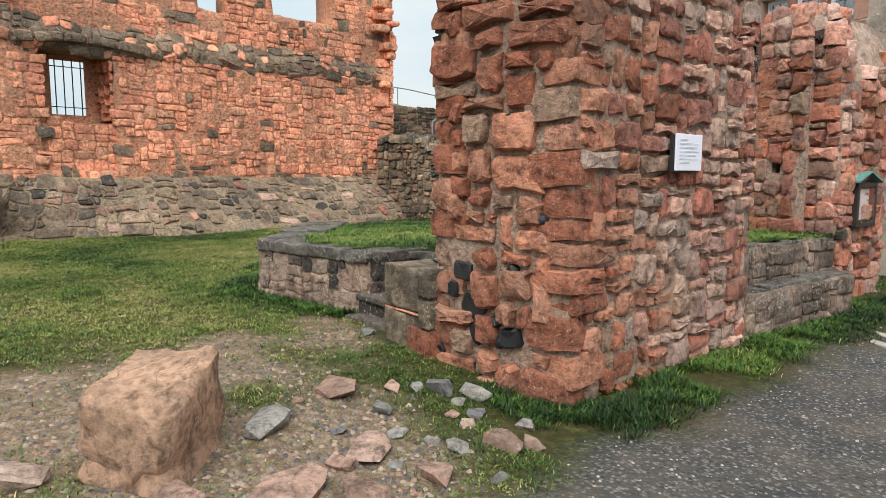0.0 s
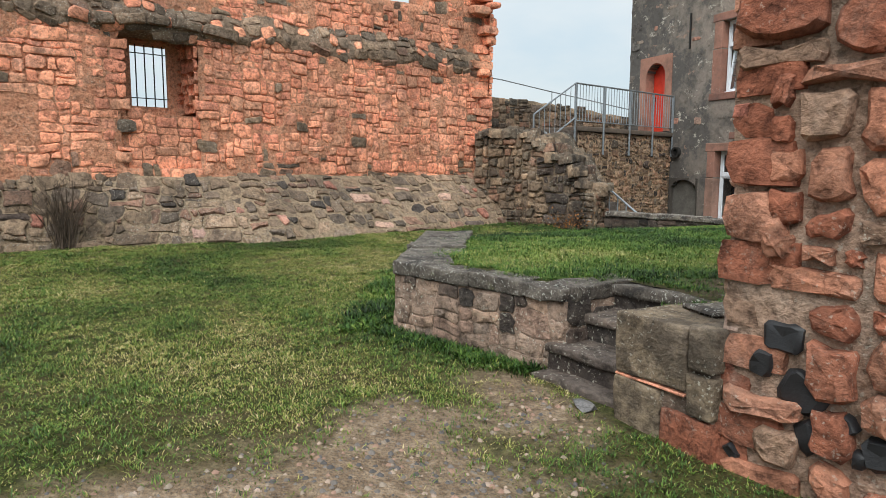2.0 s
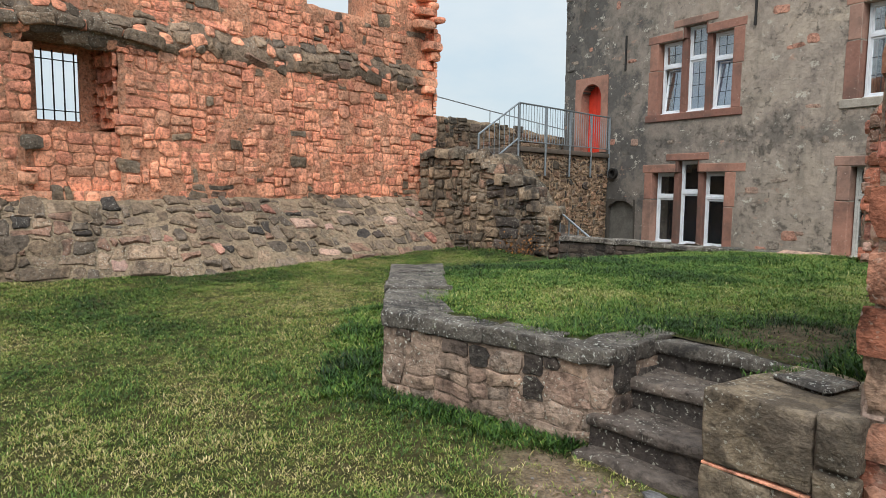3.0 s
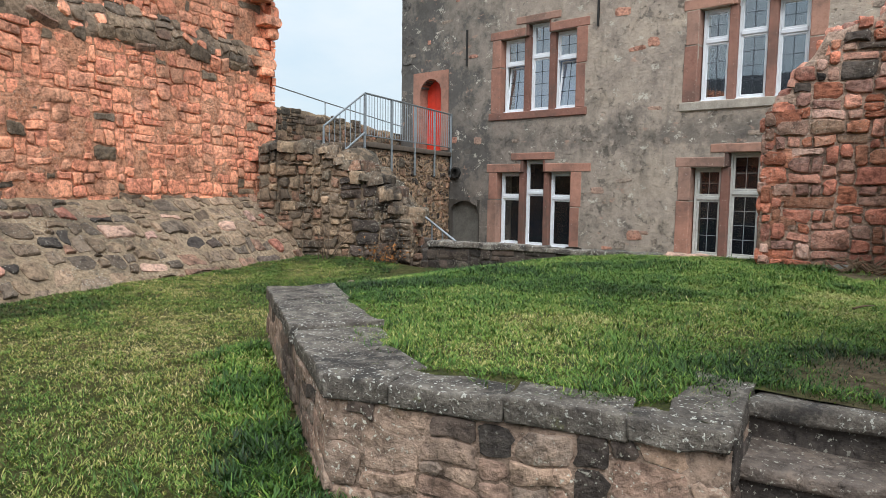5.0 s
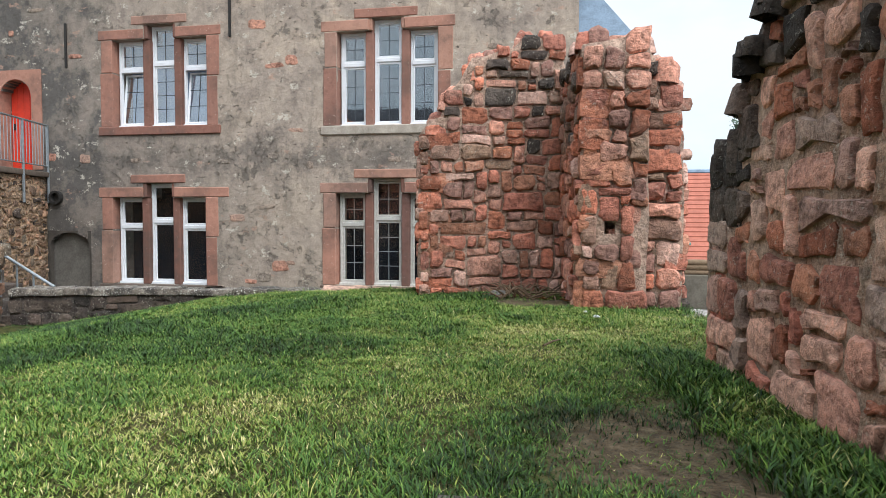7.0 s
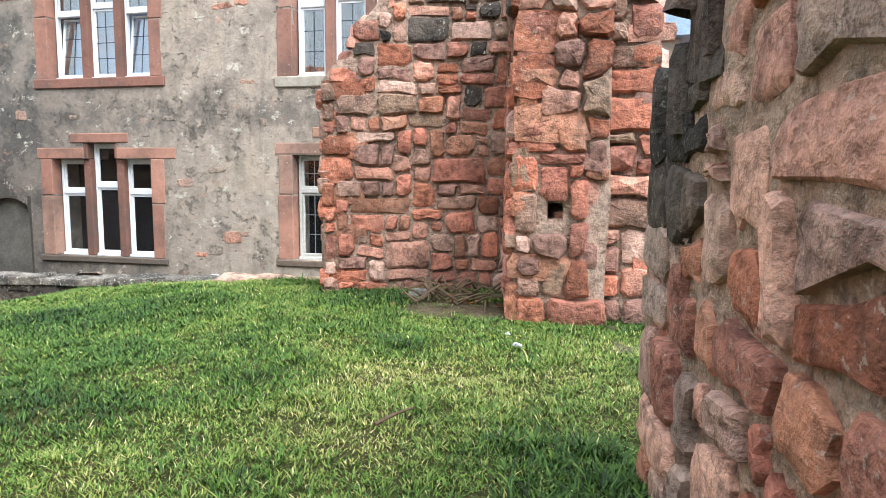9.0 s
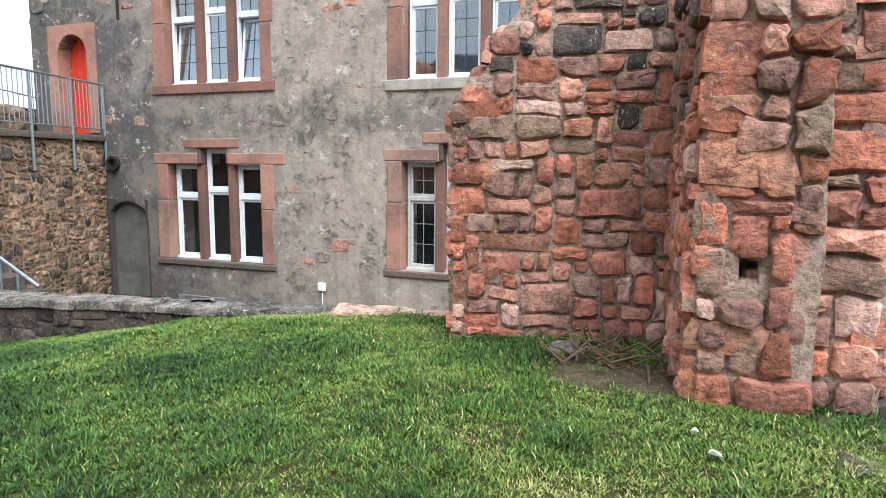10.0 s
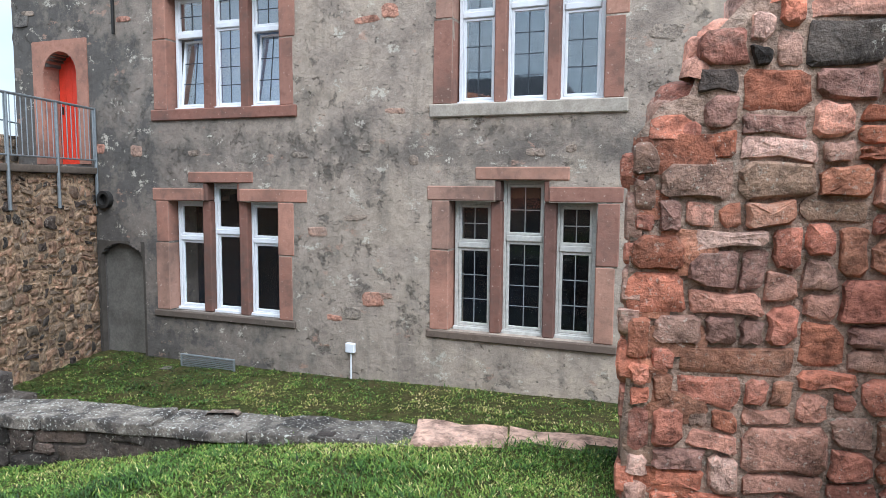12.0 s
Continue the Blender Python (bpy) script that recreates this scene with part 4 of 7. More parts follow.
    quads += [(i * (nv + 1), n0 + 2 * i, n0 + 2 * i + 2, (i + 1) * (nv + 1)) for i in range(nu)] + [(i * (nv + 1) + nv, (i + 1) * (nv + 1) + nv, n0 + 2 * i + 3, n0 + 2 * i + 1) for i in range(nu)]
    quads += [tuple(range(nv + 1)) + (n0 + 1, n0), tuple(nu * (nv + 1) + j for j in range(nv, -1, -1)) + (n0 + 2 * nu, n0 + 2 * nu + 1)]
    band = new("ledge_core", mesh_of("ledge_core", grid, quads, mortar_ledge, True))
    band.parent = wall_west
    masonry(wall_west, ledge_surf, length, 0.54, (0.14, 0.46), (0.11, 0.24), "ledge", "round", lambda u, v: fbm(u, v, 1.4, 63) < 0.66, lambda u, v: u > 6.5, (0.01, 0.07), 0.02, 305, 6, "ledge_rubble", warp=0.045, pick=lambda p, r: "orange" if r.random() < 0.24 else "talus" if r.random() < 0.5 else "ledge")
    masonry(wall_west, lambda u, v: (west_x(-0.85 + u) + 0.01, -0.85 + u, 3.78 + 0.10 * math.sin(u / 2.2 * math.pi) + v), 2.2, 0.2, (0.3, 0.6), (0.17, 0.2), "ledge", "round", None, lambda u, v: True, (0.08, 0.14), 0.012, 331, 2)
    quoins(wall_west, (west_x(WY1), WY1), (-1, 0), (0.26, -1), 0.9, 6.3, "orange", (0.3, 0.6), (0.12, 0.24), (-0.12, 0.16), 74)
    # the broken end, toothed
    masonry(wall_west, lambda u, v: (west_x(WY1) - u, WY1 + 0.03, 0.9 + v), 1.1, 5.4, (0.2, 0.45), (0.12, 0.25), "orange", "round", None, None, (0.04, 0.09), 0.02, 311)


build_west()

# battered plinth of grey rubble below it
plinth = tagged(empty("wall_plinth"), "battered plinth of grey rubble stone at the foot of the curtain wall", "wall", kind="structure")


def plinth_surf(u, v):
    y = WY0 + u / math.hypot(1, 0.26)
    t = v / 1.5
    run = float(np.interp(y, [-8, -1.2, 0.2, 1.3, 2.8, 5, 6.3, 7], [0.35, 0.45, 0.95, 1.55, 1.45, 1.4, 1.3, 1.1]))
    z = 0.3 + 1.2 * max(0.0, t) ** 0.8
    return (west_x(y) + run * (1 - t) + 0.03 + 0.11 * noise.noise(Vector((y * 1.6, v * 1.8, 5))), y, z + 0.06 * noise.noise(Vector((y * 1.1, v, 8))))


def build_plinth():
    nu, nv, length = 72, 8, (WY1 - 0.2 - WY0) * math.hypot(1, 0.26)
    verts = [plinth_surf(length * i / nu, 1.5 * j / nv) for i in range(nu + 1) for j in range(nv + 1)]
    faces = [(i * (nv + 1) + j, (i + 1) * (nv + 1) + j, (i + 1) * (nv + 1) + j + 1, i * (nv + 1) + j + 1) for i in range(nu) for j in range(nv)]
    n0 = len(verts)
    verts += [(west_x(WY0 + i * (WY1 - 0.2 - WY0) / nu) - 0.2, WY0 + i * (WY1 - 0.2 - WY0) / nu, z) for i in range(nu + 1) for z in (0.0, 1.5)]
    for i in range(nu):
        faces.append((i * (nv + 1) + nv, (i + 1) * (nv + 1) + nv, n0 + 2 * i + 3, n0 + 2 * i + 1))
    faces.append(tuple([nu * (nv + 1) + j for j in range(nv + 1)] + [n0 + 2 * nu + 1, n0 + 2 * nu]))
    ob = new("core", mesh_of("core", verts, faces, mortar_grey, True))
    ob.parent = plinth
    masonry(plinth, plinth_surf, length, 1.42, (0.14, 0.5), (0.11, 0.32), "talus", "round", None, lambda u, v: u > 6.0, (0.0, 0.09), 0.04, 321, 10, pick=lambda p, r: "crust" if r.random() < 0.05 else "ledge" if r.random() < 0.15 else "pier_w" if r.random() < 0.07 else "talus", warp=0.08)


build_plinth()

# ---- the raised terrace: front wall, coping, steps ----
terrace = tagged(empty("terrace_wall"), "low retaining wall of dark weathered stone round the raised lawn", "wall", kind="structure")
P0, P1, P2, P3 = (-7.24, 1.67), (-5.60, 2.28), (-9.72, 3.02), (-12.2, 7.3)


def inset(a, b, d):
    n = Vector((-(b[1] - a[1]), b[0] - a[0])).normalized() * d
    return [(b[0] + n.x, b[1] + n.y), (a[0] + n.x, a[1] + n.y)]


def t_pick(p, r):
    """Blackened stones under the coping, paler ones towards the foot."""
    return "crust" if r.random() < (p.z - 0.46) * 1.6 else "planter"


t_top = lambda x, y: float(lawn_z(x, y)) - 0.05
for n, (a, b) in enumerate(((P0, P1), (P2, P0), (P3, P2))):
    q = [a, b] + inset(a, b, 0.3)
    quad_block("core", q, 0.0, (lambda x, y: 0.75) if n < 2 else t_top, mortar_planter, terrace, 0.2, 0.02, 11 + n)
    if n < 2:
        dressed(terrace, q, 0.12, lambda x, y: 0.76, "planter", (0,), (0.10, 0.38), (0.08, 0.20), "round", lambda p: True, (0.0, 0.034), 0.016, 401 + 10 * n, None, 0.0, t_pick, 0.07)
    else:
        dressed(terrace, q, 0.3, t_top, "planter", (0,), (0.16, 0.5), (0.10, 0.24), "square", None, (0.02, 0.05), 0.018, 431)
q = [P1, (-5.72, 3.02), (-6.02, 2.98), (-5.95, 2.18)]
quad_block("stair_cheek", q, 0.0, lambda x, y: 0.75, mortar_planter, terrace, 0.2, 0.015, 15)
dressed(terrace, q, 0.15, lambda x, y: 0.76, "crust", (0,), (0.2, 0.45), (0.12, 0.24), "square", lambda p: True, (0.015, 0.04), 0.018, 451)


def slab(parent, corners, z0, z1, material, name="stone", bevel=0.02, seed=0, wobble=0.012):
    """A worn stone slab on a flat outline (counter-clockwise), with softened edges."""
    bm = bmesh.new()
    low = [bm.verts.new((x, y, z0)) for x, y in corners]
    f = bm.faces.new(low)
    top = bmesh.ops.extrude_face_region(bm, geom=[f])["geom"]
    bmesh.ops.translate(bm, vec=(0, 0, z1 - z0), verts=[g for g in top if isinstance(g, bmesh.types.BMVert)])
    bmesh.ops.subdivide_edges(bm, edges=[e for e in bm.edges if e.calc_length() > 0.25], cuts=3, use_grid_fill=True)
    bmesh.ops.bevel(bm, geom=[e for e in bm.edges if len(e.link_faces) == 2 and e.calc_face_angle(0) > 0.6], offset=bevel, segments=2, affect="EDGES", profile=0.6)
    for v in bm.verts:
        v.co += (noise.noise_vector(v.co * 5 + Vector((seed, 0, 0))) + 0.5 * noise.noise_vector(v.co * 13)) * wobble
    return part(name, bm, material, parent, smooth=True)


def coping_material(name, gain, lichen):
    m = Nodes(name)
    big, mid, fine = m.noise(1.6, 5), m.noise(9, 6, 0.7), m.noise(60, 4, 0.7)
    base = m.ramp(mid, [(0.3, lin(62, 57, 53)), (0.5, lin(96, 89, 82)), (0.7, lin(134, 126, 116))])
    base = m.mix(0.6, base, m.ramp(fine, [(0.32, (0.5, 0.5, 0.5, 1)), (0.5, (1, 1, 1, 1)), (0.68, (1.4, 1.4, 1.38, 1))]), "MULTIPLY")
    base = m.mix(m.ramp(m.noise(4.0, 6, 0.7), [(0.53, 0.0), (0.60, 0.8)]), base, lin(50, 47, 45))
    base = m.mix(1.0, base, (gain, gain, gain, 1), "MULTIPLY")
    spots = m.ramp(m.noise(52, 3, 0.6), [(0.61 - 0.02 * lichen, 0.0), (0.65 - 0.02 * lichen, 0.8)])
    base = m.mix(m.math("MULTIPLY", spots, m.ramp(big, [(0.36, 0.0), (0.5, 1.0)])), base, lin(202, 200, 190))
    base = m.mix(m.ramp(m.noise(7, 5, 0.7), [(0.64, 0.0), (0.71, 0.5)]), base, lin(104, 106, 58))
    h = m.math("ADD", mid, m.math("ADD", m.math("MULTIPLY", fine, 0.2), m.math("MULTIPLY", spots, 0.12)))
    return m.finish(base, 0.95, h, 1.0, 0.045)


coping_mat = coping_material("lichened_coping", 1.0, 0.5)
pale_coping = coping_material("pale_lichened_coping", 1.45, 1.4)
step_mat = stone_material("step_stone", [(90, 81, 75), (100, 90, 83), (84, 77, 72)], True, 0.6, 0.5, 0.25, 1.05)
ashlar_mat = stone_material("ashlar_stone", [(118, 106, 90), (110, 100, 86), (126, 112, 94)], True, 0.8, 0.6, 0.5, 1.2)


def coping(a, b, width, pieces, z0, z1, seed, ragged_in=0.12):
    """A row of coping slabs along a wall, their inner edges uneven in the turf."""
    r = random.Random(seed)
    a, b = Vector(a), Vector(b)
    d = (b - a).normalized()
    n = Vector((-d.y, d.x))
    cuts = [0.0]
    for k in range(pieces):
        cuts.append(cuts[-1] + r.uniform(0.7, 1.3))
    L = (b - a).length
    cuts = [c / cuts[-1] * L for c in cuts]
    for k in range(pieces):
        s, e = cuts[k] + 0.0015, cuts[k + 1] - 0.0015
        w0, w1 = width + r.uniform(-ragged_in, ragged_in), width + r.uniform(-ragged_in, ragged_in)
        o = 0.022 + r.uniform(-0.012, 0.012)
        p = [a + d * s - n * o, a + d * e - n * o, a + d * e + n * w1, a + d * s + n * w0]
        slab(terrace, [tuple(q) for q in p], z0, z1 + r.uniform(-0.012, 0.012), coping_mat, "coping_stone", 0.012, seed + k, 0.02)


coping(P0, P1, 0.26, 4, 0.755, 0.86, 1, 0.05)
coping(P2, P0, 0.52, 5, 0.755, 0.865, 2, 0.12)
coping((-5.62, 2.32), (-5.76, 3.0), 0.24, 1, 0.755, 0.855, 3, 0.03)

# flat slabs on the two ledges of the gate wall
for n, (xa, za, w) in enumerate(((-3.86, 0.5, 0.42), (-4.17, 0.86, 0.16))):
    for k in range(5):
        y0, y1 = 5.15 + 0.44 * k, 5.15 + 0.44 * (k + 1) - 0.004
        e0, e1 = xa - (0.15, 0.12)[n] * (y0 - 5.1), xa - (0.15, 0.12)[n] * (y1 - 5.1)
        slab(ledge, [(e0 - w, y0), (e0 + 0.03, y0), (e1 + 0.03, y1), (e1 - w, y1)], za - 0.06, za + 0.012 + 0.012 * (k % 2), coping_mat, "ledge_slab", 0.012, 300 + 10 * n + k, 0.018)

# steps up to the lawn
steps = tagged(empty("stone_steps"), "worn stone steps between the retaining walls", "steps", kind="structure")
for k, (y0, y1, z1) in enumerate(((2.087, 2.30, 0.30), (2.20, 2.56, 0.48), (2.46, 2.86, 0.67), (2.74, 3.04, 0.845))):
    x0, x1 = -5.70, -4.80
    at_y = lambda x, y: y + 0.20 * (x + 5.56)
    # Risers take the dark crust stone to stand in for their shade.
    slab(steps, [(x0, at_y(x0, y0 + 0.035)), (x1, at_y(x1, y0 + 0.035)), (x1, at_y(x1, y1)), (x0, at_y(x0, y1))], 0.02, z1 - 0.06, mats["crust"][0], "riser", 0.02, 40 + k, 0.022)
    slab(steps, [(x0, at_y(x0, y0)), (x1, at_y(x1, y0)), (x1, at_y(x1, y1)), (x0, at_y(x0, y1))], z1 - 0.07, z1, coping_mat if k == 3 else step_mat, "tread", 0.02, 50 + k, 0.02)

# the ashlar cheek between the steps and the pier
cheek = tagged(empty("step_cheek_wall"), "dressed stone block wall beside the steps with mossy top", "wall", kind="structure")
CH = [(-4.89, 2.12), (-4.25, 2.19), (-4.3, 2.9), (-4.90, 2.87)]
quad_block("core", [(-4.87, 2.15), (-4.27, 2.22), (-4.31, 2.86), (-4.87, 2.84)], -0.1, lambda x, y: 0.82, mortar_planter, cheek, 0.2, 0.004, 16)
lay = lambda f, g: (CH[0][0] + (CH[1][0] - CH[0][0]) * f, CH[0][1] + (CH[1][1] - CH[0][1]) * f) if g == 0 else (CH[3][0] + (CH[2][0] - CH[3][0]) * f, CH[3][1] + (CH[2][1] - CH[3][1]) * f)
for f0, f1, z0, z1, m_ in ((0.0, 0.74, 0.526, 0.86, ashlar_mat), (0.755, 1.0, 0.66, 0.88, ashlar_mat), (0.755, 1.0, 0.42, 0.645, ashlar_mat), (0.0, 0.5, 0.20, 0.50, ashlar_mat), (0.515, 1.0, 0.16, 0.41, mats["pier_a"][0]), (0.0, 1.0, -0.1, 0.19, ashlar_mat)):
    slab(cheek, [lay(f0, 0), lay(f1, 0), lay(f1, 1), lay(f0, 1)], z0, z1, m_, "block", 0.015, int(f0 * 50 + z0 * 90), 0.014)
slab(cheek, [lay(0.0, 0), lay(0.74, 0), lay(0.74, 1), lay(0.0, 1)], 0.505, 0.519, mats["orange"][0], "tile_course", 0.004, 5, 0.006)
slab(cheek, [(-4.80, 2.50), (-4.52, 2.46), (-4.50, 2.72), (-4.76, 2.80)], 0.855, 0.89, pale_coping, "loose_slab", 0.02, 77, 0.012)

# ---- low wall on the far edge of the lawn ----
low_wall = tagged(empty("parapet_wall"), "low dark stone parapet with pale lichened slabs on top", "wall", kind="structure")
W_A, W_B = (-12.35, 7.88), (-7.36, 9.06)
wq = [W_A, W_B, (W_B[0] - 0.07, W_B[1] + 0.3), (W_A[0] - 0.07, W_A[1] + 0.3)]
quad_block("core", wq, -0.9, lambda x, y: 0.77, mortar_dark, low_wall, 0.2, 0.02, 21)
dressed(low_wall, wq, 0.3, lambda x, y: 0.77, "black", (0,), (0.16, 0.5), (0.09, 0.24), "square", lambda p: True, (0.015, 0.06), 0.02, 461, None, 0.0, lambda p, r: "crust" if r.random() < 0.4 else "black", 0.05)
dressed(low_wall, wq, -0.8, lambda x, y: 0.77, "planter", (2, 3), (0.2, 0.5), (0.12, 0.24), "square", None, (0.015, 0.04), 0.015, 471)
cut_r = random.Random(5)
fs = [0, 0.13, 0.24, 0.40, 0.53, 0.62, 0.74, 0.86, 1.0]
for k in range(8):
    d = Vector(W_B) - Vector(W_A)
    n = Vector((-d.y, d.x)).normalized()
    a, b = Vector(W_A) + d * (fs[k] + 0.0005), Vector(W_A) + d * (fs[k + 1] - 0.0005)
    slab(low_wall, [tuple(a - n * 0.04), tuple(b - n * 0.04), tuple(b + n * cut_r.uniform(0.30, 0.36)), tuple(a + n * cut_r.uniform(0.30, 0.36))], 0.77, 0.85 + cut_r.uniform(-0.02, 0.012),
         pale_coping if k < 4 else mats["pier_w"][0] if k > 5 else coping_mat, "coping_stone", 0.01, 60 + k, 0.026)

# ---- the residence: plastered facade with stone windows ----
FY = 14.08
house = tagged(empty("residence"), "old castle residence with grey weathered render and red sandstone windows", "building")


def plaster():
    m = Nodes("weathered_render")
    big, big2, mid, fine = m.noise(0.45, 4, 0.6), m.noise(1.2, 7, 0.72), m.noise(6, 7, 0.75), m.noise(55, 4, 0.75)
    xyz = m.add("ShaderNodeSeparateXYZ", Vector=m.pos).outputs
    base = m.ramp(big2, [(0.30, lin(126, 115, 107)), (0.48, lin(164, 150, 137)), (0.66, lin(186, 169, 151))])
    # a sooty, damp zone towards the old stair and between the storeys
    damp = m.math("ADD", m.math("MULTIPLY", xyz["X"], -0.085), m.math("MULTIPLY", xyz["Z"], -0.04))
    damp = m.math("ADD", m.math("SUBTRACT", damp, 0.94), m.math("MULTIPLY", m.math("SUBTRACT", big2, 0.5), 1.7))
    base = m.mix(m.ramp(damp, [(0.02, 0.0), (0.40, 0.92)]), base, lin(84, 82, 80))
    band = m.math("SUBTRACT", 1.0, m.math("MULTIPLY", m.math("ABSOLUTE", m.math("SUBTRACT", xyz["Z"], 2.95)), 1.1))
    band = m.math("ADD", band, m.math("MULTIPLY", m.math("SUBTRACT", m.noise(1.6, 6, 0.7), 0.5), 3.2))
    base = m.mix(m.ramp(band, [(0.45, 0.0), (1.0, 0.6)]), base, lin(88, 84, 80))
    blot = m.ramp(m.noise(2.1, 8, 0.8), [(0.57, 0.0), (0.63, 0.7)])
    base = m.mix(blot, base, lin(104, 98, 92))
    chips = m.ramp(m.noise(3.1, 7, 0.78, stretch=(1, 1, 1.4)), [(0.60, 0.0), (0.625, 0.85)])
    base = m.mix(chips, base, lin(194, 186, 172))
    rose = m.ramp(m.noise(2.1, 6, 0.7, stretch=(1, 1, 1.8)), [(0.635, 0.0), (0.665, 0.6)])
    base = m.mix(rose, base, lin(176, 142, 124))
    pits = m.ramp(m.noise(9, 5, 0.7, stretch=(1, 1, 2.2)), [(0.63, 0.0), (0.69, 0.7)])
    base = m.mix(pits, base, lin(84, 78, 72))
    base = m.mix(0.7, base, m.ramp(mid, [(0.3, (0.62, 0.61, 0.60, 1)), (0.5, (1, 1, 1, 1)), (0.72, (1.28, 1.27, 1.25, 1))]), "MULTIPLY")
    base = m.mix(0.2, base, m.ramp(fine, [(0.3, (0.62, 0.62, 0.62, 1)), (0.7, (1.28, 1.28, 1.28, 1))]), "MULTIPLY")
    streak = m.ramp(m.noise(4.5, 4, 0.6, stretch=(1, 1, 0.1)), [(0.55, 0.0), (0.75, 0.45)])
    base = m.mix(streak, base, lin(112, 106, 98))
    h = m.math("ADD", m.math("MULTIPLY", mid, 1.0), m.math("ADD", m.math("MULTIPLY", fine, 0.1), m.math("ADD", m.math("MULTIPLY", blot, -0.5), m.math("MULTIPLY", pits, -0.8))))
    return m.finish(base, 0.95, h, 1.0, 0.035, spec=0.15)


PLASTER = plaster()
WINDOWS = [  # x0, x1, z0, side top, mid x0, mid x1, mid top
    (-15.589, -13.305, 3.732, 5.637, -14.802, -14.044, 5.938),
    (-15.638, -13.364, 0.252, 2.177, -14.88, -14.122, 2.488),
    (-10.37, -8.231, 3.644, 5.569, -9.689, -8.931, 5.812),
    (-10.409, -8.27, 0.33, 2.254, -9.709, -8.931, 2.556),
]
DOOR = (-18.505, -17.66, 2.818, 4.471, 0.41)
H_X0, H_X1, H_Z0, H_Z1 = -19.283, -5.481, -1.4, 8.6


def in_opening(x, z):
    for x0, x1, z0, zs, m0, m1, zm in WINDOWS:
        if x0 < x < x1 and z0 < z < zs or m0 < x < m1 and z0 < z < zm:
            return True
    x0, x1, z0, zs, rise = DOOR
    if x0 < x < x1 and z0 < z < zs + rise * math.sqrt(max(0, 1 - ((x - (x0 + x1) / 2) / ((x1 - x0) / 2)) ** 2)):
        return True
    return -17.271 < x < -16.241 and -1.0 < z < 1.1 + 0.30 * math.sqrt(max(0, 1 - ((x - (-16.756)) / 0.515) ** 2))


def build_facade():
    xs, zs = {H_X0, H_X1, -17.271, -16.241}, {H_Z0, H_Z1, -1.0}
    for x0, x1, z0, s, m0, m1, zm in WINDOWS:
        xs |= {x0, x1, m0, m1}
        zs |= {z0, s, zm}
    xs |= {DOOR[0] + (DOOR[1] - DOOR[0]) * k / 12 for k in range(13)} | {-17.271 + 1.030 * k / 12 for k in range(13)}
    zs |= {DOOR[2], DOOR[3]} | {DOOR[3] + DOOR[4] * k / 8 for k in range(9)} | {1.1 + 0.30 * k / 8 for k in range(9)}
    xs |= {round(H_X0 + 0.5 * k, 3) for k in range(28)}
    zs |= {round(H_Z0 + 0.5 * k, 3) for k in range(20)}
    def thin(values, lo=0.004):
        out = []
        for v in sorted(values):
            if not out or v - out[-1] > lo:
                out.append(v)
        return out
    xs, zs = thin(xs), thin(zs)
    nx, nz = len(xs) - 1, len(zs) - 1
    ok = lambda i, k: 0 <= i < nx and 0 <= k < nz and not in_opening((xs[i] + xs[i + 1]) / 2, (zs[k] + zs[k + 1]) / 2)
    verts, faces, index = [], [], {}

    def vert(i, k, b):
        if (i, k, b) not in index:
            index[i, k, b] = len(verts)
            verts.append((xs[i], FY + (0.7 if b else 0.012 * noise.noise(Vector((xs[i], zs[k], 0)))), zs[k]))
        return index[i, k, b]

    for i in range(nx):
        for k in range(nz):
            if not ok(i, k):
                continue
            faces.append((vert(i, k, 0), vert(i + 1, k, 0), vert(i + 1, k + 1, 0), vert(i, k + 1, 0)))
            faces.append((vert(i + 1, k, 1), vert(i, k, 1), vert(i, k + 1, 1), vert(i + 1, k + 1, 1)))
            for di, dk, (p, q) in ((1, 0, ((i + 1, k), (i + 1, k + 1))), (-1, 0, ((i, k + 1), (i, k))), (0, 1, ((i + 1, k + 1), (i, k + 1))), (0, -1, ((i, k), (i + 1, k)))):
                if not ok(i + di, k + dk):
                    faces.append((vert(*q, 0), vert(*p, 0), vert(*p, 1), vert(*q, 1)))
    child(new("facade_wall", mesh_of("facade_wall", verts, faces, PLASTER)), house)


build_facade()
mats["dark_quoin"] = (stone_material("dark_quoin", [(92, 88, 84), (78, 74, 72), (108, 100, 94)], True, 0.4, 0.2),) * 2
quoins(house, (H_X0, FY), (1, 0), (0, 1), 4.4, 8.5, "dark_quoin", (0.24, 0.5), (0.2, 0.36), (-0.05, 0.03), 81)
for n_, b_ in (("side_wall", (H_X0, H_X0 + 0.7, FY + 0.7, FY + 11, H_Z0, H_Z1)), ("side_wall", (H_X1 - 0.7, H_X1, FY + 0.7, FY + 11, H_Z0, H_Z1)), ("back_wall", (H_X0, H_X1, FY + 11, FY + 11.6, H_Z0, H_Z1))):
    part(n_, box_bm(*b_), PLASTER, house)
part("floor", box_bm(H_X0 + 0.7, H_X1 - 0.7, FY + 0.7, FY + 11, 2.3, 2.6), plain_material("dark_floor", (70, 60, 52), 0.8), house)
bm = bmesh.new()
e = 0.4
rv = [bm.verts.new(p) for p in ((H_X0 - e, FY - e, H_Z1), (H_X1 + e, FY - e, H_Z1), (H_X1 + e, FY + 12, H_Z1), (H_X0 - e, FY + 12, H_Z1), (H_X0 + 3, FY + 5.8, H_Z1 + 5), (H_X1 - 3, FY + 5.8, H_Z1 + 5))]
for f in ((0, 1, 5, 4), (1, 2, 5), (2, 3, 4, 5), (3, 0, 4), (3, 2, 1, 0)):
    bm.faces.new([rv[i] for i in f])
part("roof", bm, slate, house)


